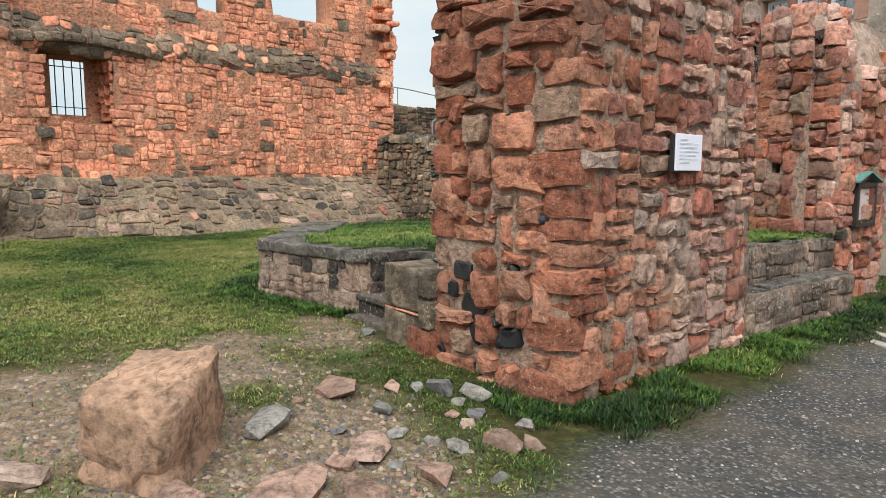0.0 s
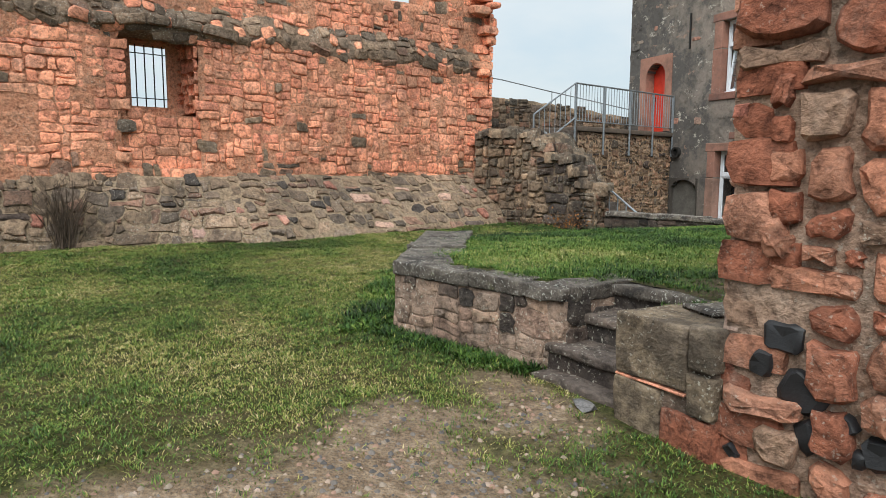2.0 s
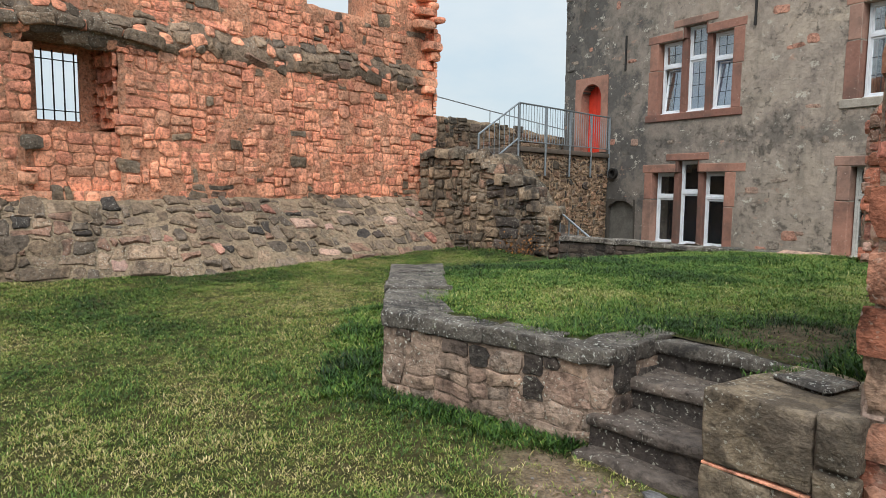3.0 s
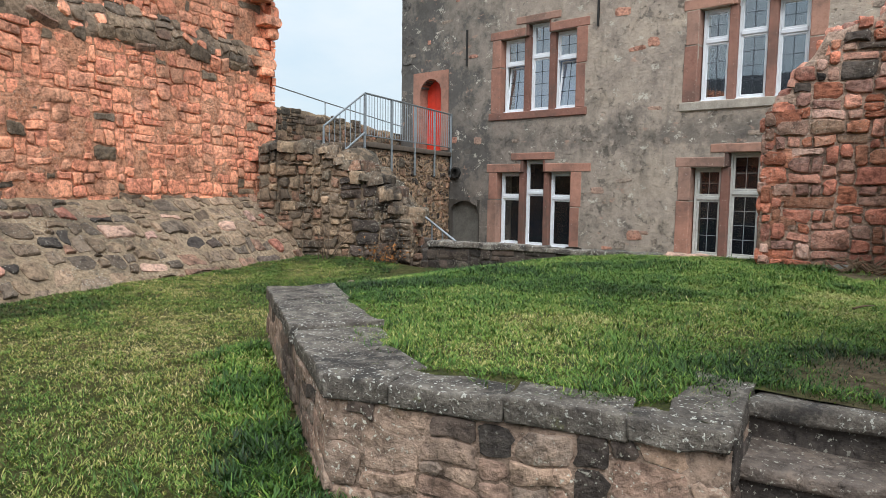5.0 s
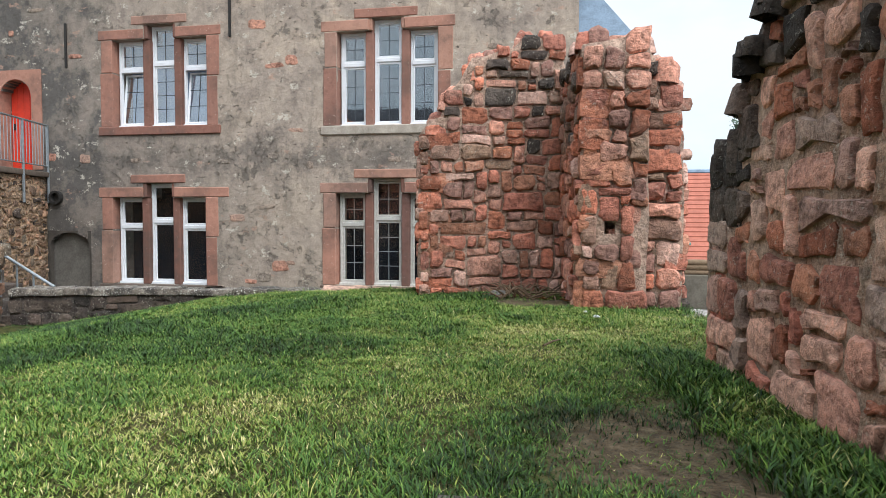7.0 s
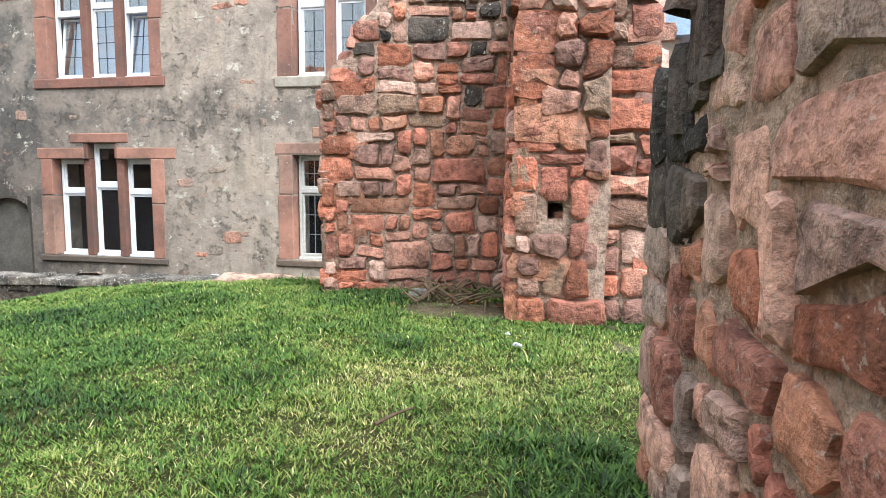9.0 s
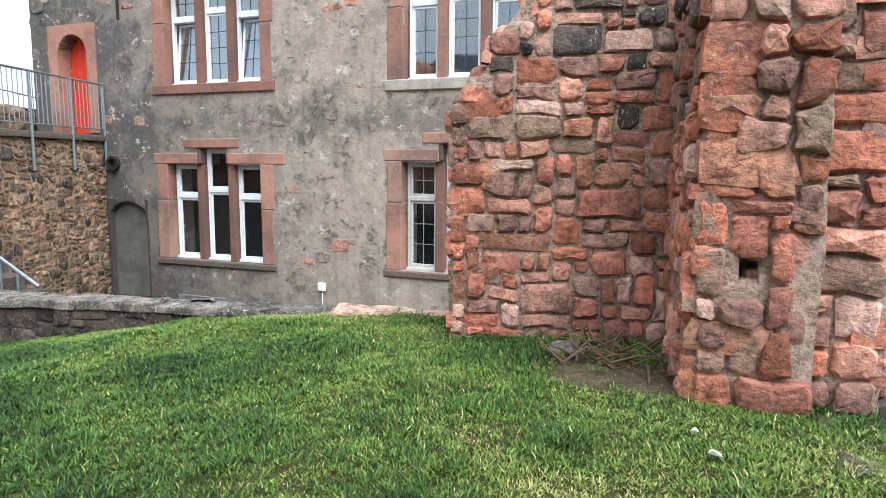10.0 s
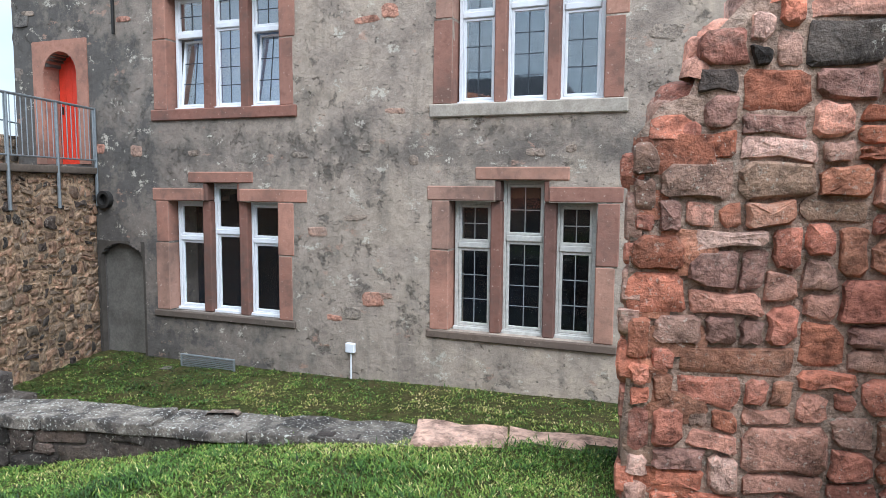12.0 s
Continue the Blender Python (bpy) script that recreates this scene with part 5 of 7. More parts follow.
def glass_material(name, ior):
    m = Nodes(name)
    b = m.bsdf
    b.inputs["Base Color"].default_value = (0.9, 0.95, 0.97, 1)
    b.inputs["Roughness"].default_value = 0.02
    b.inputs["Transmission Weight"].default_value = 1.0
    b.inputs["IOR"].default_value = ior
    wob = m.noise(3.0, 2)
    nd = m.add("ShaderNodeBump", {"Strength": 0.015, "Distance": 0.02}, Height=wob)
    m.l.new(nd.outputs[0], b.inputs["Normal"])
    return m.mat


GLASS = glass_material("window_glass", 1.4)
COATED = glass_material("coated_window_glass", 2.3)
ROOM_SHADE = plain_material("room_shade_sheet", (13, 19, 29), 0.9, vary=0.3, scale=2)
PALE_BACKING = plain_material("pale_blue_backing", (150, 168, 196), 0.9, vary=0.2, scale=2)


def frame_bm(x0, x1, z0, z1, y0, y1, w, bevel=0.006):
    """A rectangular frame of four bars."""
    bm = bmesh.new()
    for b in ((x0, x0 + w, y0, y1, z0, z1), (x1 - w, x1, y0, y1, z0, z1), (x0 + w, x1 - w, y0, y1, z0, z0 + w), (x0 + w, x1 - w, y0, y1, z1 - w, z1)):
        box_bm(*b, bevel=bevel, bm=bm)
    return bm


def light_window(win, x0, x1, z0, z1, paint, lead, tilt=0.0, transom=0.66):
    """One light: frame, transom, upper and lower sashes, each with its pane and leading."""
    y0 = FY + 0.20
    fr = part("window_frame", frame_bm(x0, x1, z0, z1, y0, y0 + 0.09, 0.055), paint, win)
    zt = z0 + (z1 - z0) * transom
    if z1 - z0 > 2.1:
        zt = z0 + (z1 - z0 - 0.3) * transom + 0.12
    part("transom", box_bm(x0 + 0.056, x1 - 0.056, y0 - 0.015, y0 + 0.085, zt - 0.045, zt + 0.045, 0.012), paint, fr)
    for a, b, nm in ((z0 + 0.057, zt - 0.047, 0), (zt + 0.047, z1 - 0.057, 1)):
        bm = frame_bm(x0 + 0.058, x1 - 0.058, a, b, y0 + 0.012, y0 + 0.062, 0.04)
        turn = None
        if tilt and nm == 0:
            hinge = Vector((x0 if tilt > 0 else x1, y0 + 0.03, a))
            turn = Matrix.Translation((0, y0 + 0.03, a)) @ Matrix.Rotation(radians(-7), 4, "X") @ Matrix.Translation((0, -(y0 + 0.03), -a))
            bmesh.ops.transform(bm, matrix=turn, verts=bm.verts)
        sash = part("sash", bm, paint, win)
        bm = box_bm(x0 + 0.095, x1 - 0.095, y0 + 0.032, y0 + 0.038, a + 0.036, b - 0.036)
        if turn is not None:
            bmesh.ops.transform(bm, matrix=turn, verts=bm.verts)
        g = part("pane", bm, COATED if z0 > 3 else GLASS, sash)
        g.visible_shadow = False
        if lead:
            bm = bmesh.new()
            nx, nz = 2, max(2, int(round((b - a) / 0.34)))
            for k in range(1, nx):
                x = x0 + 0.095 + (x1 - x0 - 0.19) * k / nx
                box_bm(x - 0.006, x + 0.006, y0 + 0.024, y0 + 0.031, a + 0.04, b - 0.04, bm=bm)
            for k in range(1, nz):
                z = a + 0.036 + (b - a - 0.072) * k / nz
                box_bm(x0 + 0.097, x1 - 0.097, y0 + 0.0245, y0 + 0.0305, z - 0.006, z + 0.006, bm=bm)
            if turn is not None:
                bmesh.ops.transform(bm, matrix=turn, verts=bm.verts)
            part("leading", bm, lead, sash)
    part("window_ledge", box_bm(x0 - 0.01, x1 + 0.01, y0 - 0.05, y0 + 0.0, z0 - 0.02, z0 + 0.035, 0.008), paint, fr)


def stone_window(index, spec, paint, lead, sill_mat, mullion_mat, label, tilts=(0, 0, 0)):
    x0, x1, z0, zs, m0, m1, zm = spec
    win = tagged(empty("window_%d" % index), label, "window", kind="structure")
    d = 0.012  # how far the dressings stand proud of the plaster
    f, bk = FY - d, FY + 0.33
    mw = 0.085
    r = random.Random(index)
    for name, b, mt in (
        ("jamb", (x0 - 0.30, x0 + 0.005, f, bk, z0, z0 + (zs - z0) * 0.62), trim_red), ("jamb", (x0 - 0.27, x0 + 0.005, f - 0.002, bk, z0 + (zs - z0) * 0.625, zs), trim_red),
        ("jamb", (x1 - 0.005, x1 + 0.26, f, bk, z0, z0 + (zs - z0) * 0.55), trim_red), ("jamb", (x1 - 0.005, x1 + 0.30, f - 0.002, bk, z0 + (zs - z0) * 0.555, zs), trim_red),
        ("lintel", (x0 - 0.34, m0 - 0.0, f - 0.003, bk, zs + 0.004, zs + 0.22), trim_red), ("lintel", (m1 + 0.0, x1 + (0.55 if index == 2 else 0.34), f - 0.003, bk, zs + 0.004, zs + 0.22), trim_red),
        ("lintel", (m0 - 0.30, m1 + 0.28, f - 0.006, bk, zm + 0.004, zm + 0.19), trim_red),
        ("mullion", (m0 - mw, m0 + mw, f + 0.09, bk, z0 + 0.004, zs), mullion_mat), ("mullion", (m1 - mw, m1 + mw, f + 0.09, bk, z0 + 0.004, zs), mullion_mat),
        ("mullion_head", (m0 - 0.10, m0 + 0.075, f + 0.03, bk, zs + 0.003, zm), mullion_mat), ("mullion_head", (m1 - 0.075, m1 + 0.10, f + 0.03, bk, zs + 0.003, zm), mullion_mat),
        ("sill", (x0 - 0.34, x1 + 0.32, f - 0.035, bk, z0 - (0.12 if index in (2, 4) else 0.19), z0), sill_mat)):
        bm = box_bm(*b, bevel=0.016)
        for v in bm.verts:
            v.co += noise.noise_vector(v.co * 3) * 0.008
        part(name, bm, mt, win)
    light_window(win, x0 + 0.03, m0 - mw + 0.02, z0 + 0.01, zs, paint, lead, tilts[0])
    light_window(win, m0 + mw - 0.02, m1 - mw + 0.02, z0 + 0.01, zm, paint, lead, tilts[1])
    light_window(win, m1 + mw - 0.02, x1 - 0.03, z0 + 0.01, zs, paint, lead, tilts[2])
    return win


lead_mat = plain_material("lead_came", (62, 68, 76), 0.6, 0.2)
pale_lead = plain_material("pale_lead_came", (150, 156, 158), 0.5, 0.4)
stone_window(1, WINDOWS[0], white_paint, lead_mat, trim_dark, trim_dark, "three-light stone window with white sashes tilted open", (1, 0, 1))
stone_window(2, WINDOWS[1], white_paint, None, trim_sooty, trim_dark, "three-light red sandstone window with closed white frames")
stone_window(3, WINDOWS[2], white_paint, lead_mat, trim_grey, trim_red, "three-light stone window with leaded panes and white frames")
stone_window(4, WINDOWS[3], old_paint, pale_lead, trim_sooty, trim_dark, "three-light window with weathered grey frames and leaded panes")
# Flat sheets behind the glass: unlit rooms painted near-black, window 1 pale blue.
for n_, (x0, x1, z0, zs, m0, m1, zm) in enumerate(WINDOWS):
    part("window_recess", box_bm(x0 - 0.5, x1 + 0.5, FY + 0.72, FY + 0.76, z0 - 0.5, zm + 0.5), PALE_BACKING if n_ == 0 else ROOM_SHADE, house)

# the red door on the terrace
door = tagged(empty("door_1"), "red boarded arched door in a red sandstone surround", "door", kind="structure")
dx0, dx1, dz0, dzs, drise = DOOR


def arch_ring(x0, x1, z0, zs, rise, out, y0, y1, legs=True):
    bm = bmesh.new()
    cx, hw = (x0 + x1) / 2, (x1 - x0) / 2
    inner = [(x1, z0)] + [(cx + hw * math.cos(t), zs + rise * math.sin(t)) for t in np.linspace(0, math.pi, 13)] + [(x0, z0)]
    outer = [(x1 + out, z0)] + [(x1 + out, zs + rise + out * 0.7 if k == 1 else z0) for k in (1,)] + [(cx + (hw + out) * math.cos(t), zs + rise + out * 0.75) for t in np.linspace(0.3, math.pi - 0.3, 11)] + [(x0 - out, zs + rise + out * 0.7)] + [(x0 - out, z0)]
    while len(outer) < len(inner):
        outer.insert(1, outer[1])
    rows = [[bm.verts.new((x, y, z)) for x, z in pts] for pts, y in ((inner, y0), (outer, y0), (outer, y1), (inner, y1))]
    for a, b in zip(rows, rows[1:] + rows[:1]):
        for k in range(len(inner) - 1):
            try:
                bm.faces.new((a[k], a[k + 1], b[k + 1], b[k]))
            except ValueError:
                pass
    bmesh.ops.remove_doubles(bm, verts=bm.verts, dist=0.0005)
    return bm


part("door_surround", arch_ring(dx0 + 0.006, dx1 - 0.006, dz0, dzs, drise - 0.006, 0.27, FY - 0.02, FY + 0.3), trim_red, door)
leaf = bmesh.new()
nb = 5
for k in range(nb):
    xa, xb = dx0 + (dx1 - dx0) * k / nb, dx0 + (dx1 - dx0) * (k + 1) / nb
    box_bm(xa + 0.004, xb - 0.004, FY + 0.31, FY + 0.35, dz0, dzs + drise, 0.004, leaf)
part("door_leaf", leaf, red_paint, door)
part("door_handle", box_bm(dx0 + 0.08, dx0 + 0.11, FY + 0.28, FY + 0.31, dz0 + 0.95, dz0 + 1.1, 0.005), iron, door)
part("niche_back", box_bm(-17.331, -16.181, FY + 0.14, FY + 0.18, -1.1, 1.5), plain_material("niche_render", (104, 100, 94), 0.95, vary=0.6, scale=3, bump=0.5), house)
part("niche_arch", arch_ring(-17.263, -16.249, -1.0, 1.1, 0.29, 0.05, FY - 0.006, FY + 0.1), plain_material("dark_stone", (76, 70, 64), 0.95, vary=0.5, scale=5, bump=0.5), house)

# ---- entrance terrace, its wall, rail and stair ----
platform = tagged(empty("stair_terrace"), "stone terrace before the red door with a rubble front wall", "terrace", kind="structure")
T0, T1 = (-16.13, 9.9), (-17.33, 14.07)
tq = [(-20.0, 14.07), (-19.5, 9.5), T0, T1]
quad_block("core", tq, -1.2, lambda x, y: 2.62, mortar_beige, platform, 0.4, 0.02, 31)
BROWN = [(150, 112, 86), (134, 104, 80), (164, 122, 92), (118, 92, 74), (172, 138, 106), (104, 90, 74)]
BROWN = richer(BROWN, 0.75)
mats["brown"] = (stone_material("brown_stone", BROWN, True, 0.8, 0.4), stone_material("brown_rubble", BROWN, False, 0.8, 0.4))
dressed(platform, tq, -1.0, lambda x, y: 2.62, "brown", (1, 2), (0.1, 0.34), (0.07, 0.24), "round", lambda p: p[2] > -0.3 and p[1] > 10.0, (0.02, 0.08), 0.06, 501, None, 0.0, lambda p, r: "ledge" if r.random() < 0.22 else "crust" if r.random() < 0.16 else "brown", 0.08)
slab(platform, [(-19.45, 9.5), (T0[0] + 0.08, T0[1] - 0.06), (T1[0] + 0.1, T1[1] - 0.02), (-19.8, 14.05)], 2.63, 2.75, plain_material("terrace_slab", (104, 92, 82), 0.9, vary=0.4), "paving_slab", 0.015, 3)

rail = tagged(empty("railing"), "galvanised steel guard rail with upright bars on the terrace", "railing")
tdir = (Vector(T1) - Vector(T0))


def tp(f, z, off=0.07):
    n = Vector((tdir.y, -tdir.x)).normalized()
    p = Vector(T0) + tdir * f - n * off * -1
    return (p.x, p.y, z)


RT = 3.80
part("handrail", tube_bm([tp(-0.055, RT), tp(0.995, RT)], 0.022), steel, rail)
part("bottom_rail", tube_bm([tp(-0.055, 2.88), tp(0.995, 2.88)], 0.014), steel, rail)
for f in (-0.055, 0.22, 0.49, 0.75, 0.99):
    part("post", tube_bm([tp(f, 2.05), tp(f, RT)], 0.028), steel, rail)
for k in range(38):
    f = -0.055 + 1.045 * (k + 0.5) / 38
    part("bar", tube_bm([tp(f, 2.88), tp(f, RT)], 0.009, 5), steel, rail)

# upper flight and landing, with its sloping rail
flight = tagged(empty("stair"), "short stone stair rising from the landing to the terrace", "stairs", kind="structure")
for k in range(4):
    y0 = 8.55 + 0.32 * k
    slab(flight, [(-17.2, y0), (-15.76 - 0.09 * k, y0), (-15.76 - 0.09 * (k + 1), y0 + 0.36), (-17.2, y0 + 0.36)], -0.4, 2.22 + 0.14 * k, step_mat, "step", 0.012, 80 + k)
srail = tagged(empty("stair_railing"), "sloping galvanised rail beside the upper stair", "railing")
ua, ub = Vector((-15.55, 8.2, 2.94)), Vector(tp(-0.055, RT))
down = Vector((0, 0, 0.86))
part("handrail", tube_bm([ua, ub], 0.022), steel, srail)
part("lower_rail", tube_bm([ua - down, ub - down], 0.022), steel, srail)
for k in range(9):
    p = ua.lerp(ub, k / 8)
    part("post" if k in (0, 8) else "bar", tube_bm([p - down * (1.15 if k in (0, 8) else 1.0), p], 0.024 if k in (0, 8) else 0.009, 6), steel, srail)

# rubble stair mass with the lower flight behind it
mass = tagged(empty("rubble_stair_wall"), "crumbling dark rubble wall carrying the lower stair", "wall", kind="structure")
M_Q = [(-15.25, 6.52), (-12.88, 7.99), (-13.1, 8.5), (-15.9, 8.2)]
m_line = [(-16.0, 2.46), (-15.2, 2.45), (-14.25, 2.38), (-14.0, 2.12), (-13.8, 2.08), (-13.72, 1.90), (-13.5, 1.86), (-13.42, 1.66), (-13.2, 1.60), (-13.12, 1.38), (-12.95, 1.25), (-12.8, 1.1)]
m_top = lambda x, y: float(np.interp(x, [p for p, _ in m_line], [z for _, z in m_line])) + 0.06 * noise.noise(Vector((x * 3, y * 3, 9)))
quad_block("core", M_Q, -1.0, m_top, mortar_mass, mass, 0.18, 0.06, 33)


def mass_pick(p, r):
    """Dark grey rubble with a sooty streak down its middle."""
    if abs(p.x + 13.55 + 0.25 * noise.noise(Vector((0, 0, p.z * 1.5)))) < 0.28 and r.random() < 0.8:
        return "crust"
    return "brown" if r.random() < 0.06 else "mass"


dressed(mass, M_Q, 0.1, m_top, "grey", (0, 1, 3), (0.12, 0.42), (0.08, 0.25), "round", lambda p: p[2] > 0.2, (0.03, 0.15), 0.035, 511, None, 0.0, mass_pick, 0.06)
rr = random.Random(9)
ragged(mass, [(x, 6.52 + 0.62 * (x + 15.25) + rr.uniform(0.02, 0.5), m_top(x, 7.0) + 0.01) for x in np.arange(-15.2, -12.95, 0.04)], "mass", (0.18, 0.42), 21)
lower = tagged(empty("stair"), "lower stone stair descending beside the terrace wall", "stairs", kind="structure")
slab(lower, [(-17.2, 7.3), (-15.25, 7.3), (-15.25, 9.7), (-17.2, 8.56)], -0.6, 2.04, step_mat, "landing", 0.012, 119)
for k in range(12):
    x0 = -15.24 + 0.30 * k
    slab(lower, [(x0, 8.56 + 0.03 * k), (x0 + 0.32, 8.56 + 0.03 * k), (x0 + 0.32, 9.42 + 0.03 * k), (x0, 9.42 + 0.03 * k)], -1.0, 1.50 - 0.19 * k, step_mat, "step", 0.012, 120 + k)
lrail = tagged(empty("stair_railing"), "sloping steel rail beside the lower stair", "railing")
la, lb = Vector((-15.3, 8.36, 2.52)), Vector((-12.55, 8.82, 0.78))
part("handrail", tube_bm([la, lb], 0.022), steel, lrail)
for k in range(8):
    p = la.lerp(lb, 0.40 + 0.58 * k / 7)
    part("bar", tube_bm([p - Vector((0, 0, 0.80)), p], 0.015, 6), steel, lrail)

# ---- curtain wall behind the terrace ----
wall_back = tagged(empty("wall_north_west"), "grey rubble curtain wall with a thin rail along its top", "wall", kind="structure")
bq = [(-17.9, 6.6), (-19.7, 15.2), (-20.6, 15.2), (-18.9, 6.6)]
w_top = lambda x, y: float(np.interp(y, [6, 8, 10, 12, 15], [3.72, 3.66, 3.6, 3.5, 3.3])) + 0.05 * noise.noise(Vector((y * 2, 0, 0)))
quad_block("core", bq, -1.0, w_top, mortar_grey, wall_back, 0.3, 0.03, 41)
dressed(wall_back, bq, 1.4, w_top, "grey", (0,), (0.16, 0.5), (0.1, 0.26), "round", lambda p: p[1] < 12.5, (0.03, 0.08), 0.025, 521)
part("handrail", tube_bm([(-18.3, 7.2, 4.25), (-18.6, 9.0, 4.15), (-19.0, 11.0, 3.95), (-19.6, 14.4, 3.62)], 0.016), steel, wall_back)
for y in (8.6, 11.0, 13.2):
    part("rail_post", tube_bm([(-18.0 - 0.21 * (y - 6), y, 3.3), (-18.0 - 0.21 * (y - 6), y, float(np.interp(y, [7.2, 9, 11, 14.4], [4.25, 4.15, 3.95, 3.62])))], 0.014), steel, wall_back)


# ---- loose things in the yard ----
def hull(points):
    bm = bmesh.new()
    for p in points:
        bm.verts.new(p)
    got = bmesh.ops.convex_hull(bm, input=bm.verts)
    loose = {g for g in got["geom_interior"] + got["geom_unused"] if isinstance(g, bmesh.types.BMVert)}
    bmesh.ops.delete(bm, geom=list(loose), context="VERTS")
    return bm


rock_pink = stone_material("pink_sandstone_rock", [(182, 152, 136), (172, 140, 124), (190, 164, 148), (162, 132, 116)], True, 0.5, 0.3, 0.35, 0.82, 0.8)
rock_grey = stone_material("grey_rock", [(138, 136, 132), (120, 118, 118), (150, 145, 138)], True, 0.4, 0.3, 0.35, 0.95)
boulder_mat = stone_material("boulder_sandstone", [(160, 128, 106)], True, 0.5, 0.15, 0.3, 1.08, 0.6)


def rock(x, y, size, material, label, seed, group="loose stones by the pier"):
    r = random.Random(seed)
    sx, sy, sz = size
    pts = []
    for _ in range(15):
        v = Vector((r.gauss(0, 1), r.gauss(0, 1), r.gauss(0, 1))).normalized()
        p = 5.0
        k = (abs(v.x) ** p + abs(v.y) ** p + abs(v.z) ** p) ** (-1 / p)
        pts.append((v.x * k * sx / 2, v.y * k * sy / 2, v.z * k * sz / 2))
    bm = hull(pts)
    ob = part("stone", bm, material, None, smooth=True)
    ob.data.set_sharp_from_angle(angle=radians(38))
    ob.matrix_world = Matrix.Translation((x, y, float(ground_z(x, y)) + sz * 0.16)) @ Euler((0, 0, r.uniform(0, 6.3))).to_matrix().to_4x4()
    return tagged(ob, label, "stone", group)


PINK, GREYL = "flat pink sandstone lump lying on trodden earth", "small grey fieldstone lying on trodden earth"
for k, (x, y, a, b, c, pink) in enumerate((
        (-3.95, 1.38, 0.36, 0.24, 0.16, 1), (-3.21, 1.29, 0.34, 0.20, 0.12, 1), (-3.69, 0.86, 0.36, 0.22, 0.15, 0), (-2.79, 1.46, 0.24, 0.16, 0.14, 1), (-2.93, 1.96, 0.26, 0.17, 0.12, 1),
        (-2.76, 1.08, 0.27, 0.18, 0.18, 1), (-2.93, 0.76, 0.46, 0.26, 0.15, 1), (-3.1, 0.28, 0.48, 0.2, 0.12, 1), (-3.55, -0.42, 0.36, 0.3, 0.22, 1), (-3.87, 1.74, 0.17, 0.11, 0.08, 1),
        (-3.73, 2.0, 0.18, 0.14, 0.18, 0), (-3.61, 1.53, 0.15, 0.12, 0.13, 0), (-3.03, 1.73, 0.15, 0.11, 0.09, 0), (-3.16, 1.64, 0.10, 0.08, 0.08, 0), (-3.11, 1.09, 0.15, 0.1, 0.1, 1),
        (-3.6, 2.2, 0.24, 0.16, 0.16, 0), (-2.2, 1.35, 0.07, 0.05, 0.05, 0), (-2.72, 0.5, 0.3, 0.18, 0.1, 1), (-3.4, 1.9, 0.10, 0.08, 0.06, 1), (-3.0, 1.35, 0.08, 0.06, 0.05, 0),
        (-3.45, 1.2, 0.09, 0.07, 0.06, 0), (-3.9, 1.1, 0.08, 0.07, 0.05, 1), (-5.06, 2.05, 0.15, 0.11, 0.1, 0), (-3.35, 2.05, 0.13, 0.10, 0.09, 0), (-3.25, 1.92, 0.10, 0.08, 0.08, 1), (-3.52, 2.02, 0.09, 0.07, 0.07, 0), (-3.8, 1.86, 0.10, 0.08, 0.08, 0), (-3.3, 1.50, 0.12, 0.09, 0.08, 0), (-2.85, 2.12, 0.16, 0.12, 0.12, 1), (-3.05, 2.2, 0.11, 0.09, 0.10, 0), (-2.62, 1.72, 0.09, 0.07, 0.07, 0))):
    rock(x, y, (a * 1.15, b * 1.1, c * 0.75), rock_pink if pink else rock_grey, PINK if pink else GREYL, 500 + k)

# the squared boulder
bm = bmesh.new()
base = [(-3.46, -0.13), (-3.10, 0.26), (-3.62, 0.66), (-4.02, 0.22)]
tops = [0.55, 0.46, 0.67, 0.60]
lo = [bm.verts.new((x, y, 0.02)) for x, y in base]
hi = [bm.verts.new((x * 0.985 - 0.05 + dx, y * 0.95 + 0.01 + dy, z)) for (x, y), z, dx, dy in zip(base, tops, (0.02, -0.01, 0, -0.02), (0.05, 0.0, 0, 0.0))]
bm.faces.new(lo[::-1])
bm.faces.new(hi)
for k in range(4):
    bm.faces.new((lo[k], lo[(k + 1) % 4], hi[(k + 1) % 4], hi[k]))
bmesh.ops.bevel(bm, geom=bm.edges[:], offset=0.03, segments=1, affect="EDGES")
bmesh.ops.triangulate(bm, faces=bm.faces[:])
bmesh.ops.subdivide_edges(bm, edges=bm.edges[:], cuts=7, use_grid_fill=True)
for v in bm.verts:
    v.co += noise.noise_vector(v.co * 2.6) * 0.035 + noise.noise_vector(v.co * 7) * 0.022 + noise.noise_vector(v.co * 19) * 0.008
    mid_ = Vector((-3.56, 0.26, v.co.z))
    out_ = (v.co - mid_).normalized()
    if abs(v.co.z - 0.2 - 0.02 * out_.x) < 0.022:
        v.co -= out_ * 0.03
    elif v.co.z < 0.18:
        v.co -= out_ * 0.012
boulder = tagged(part("boulder", bm, boulder_mat, None, smooth=True), "large squared block of buff sandstone standing on the earth", "boulder")
boulder.data.set_sharp_from_angle(angle=radians(40))

# black basalt stones set in the pier, and the plate on it
basalt_gloss = plain_material("worn_black_basalt", (40, 40, 42), 0.45, vary=0.5, scale=10, bump=0.6)
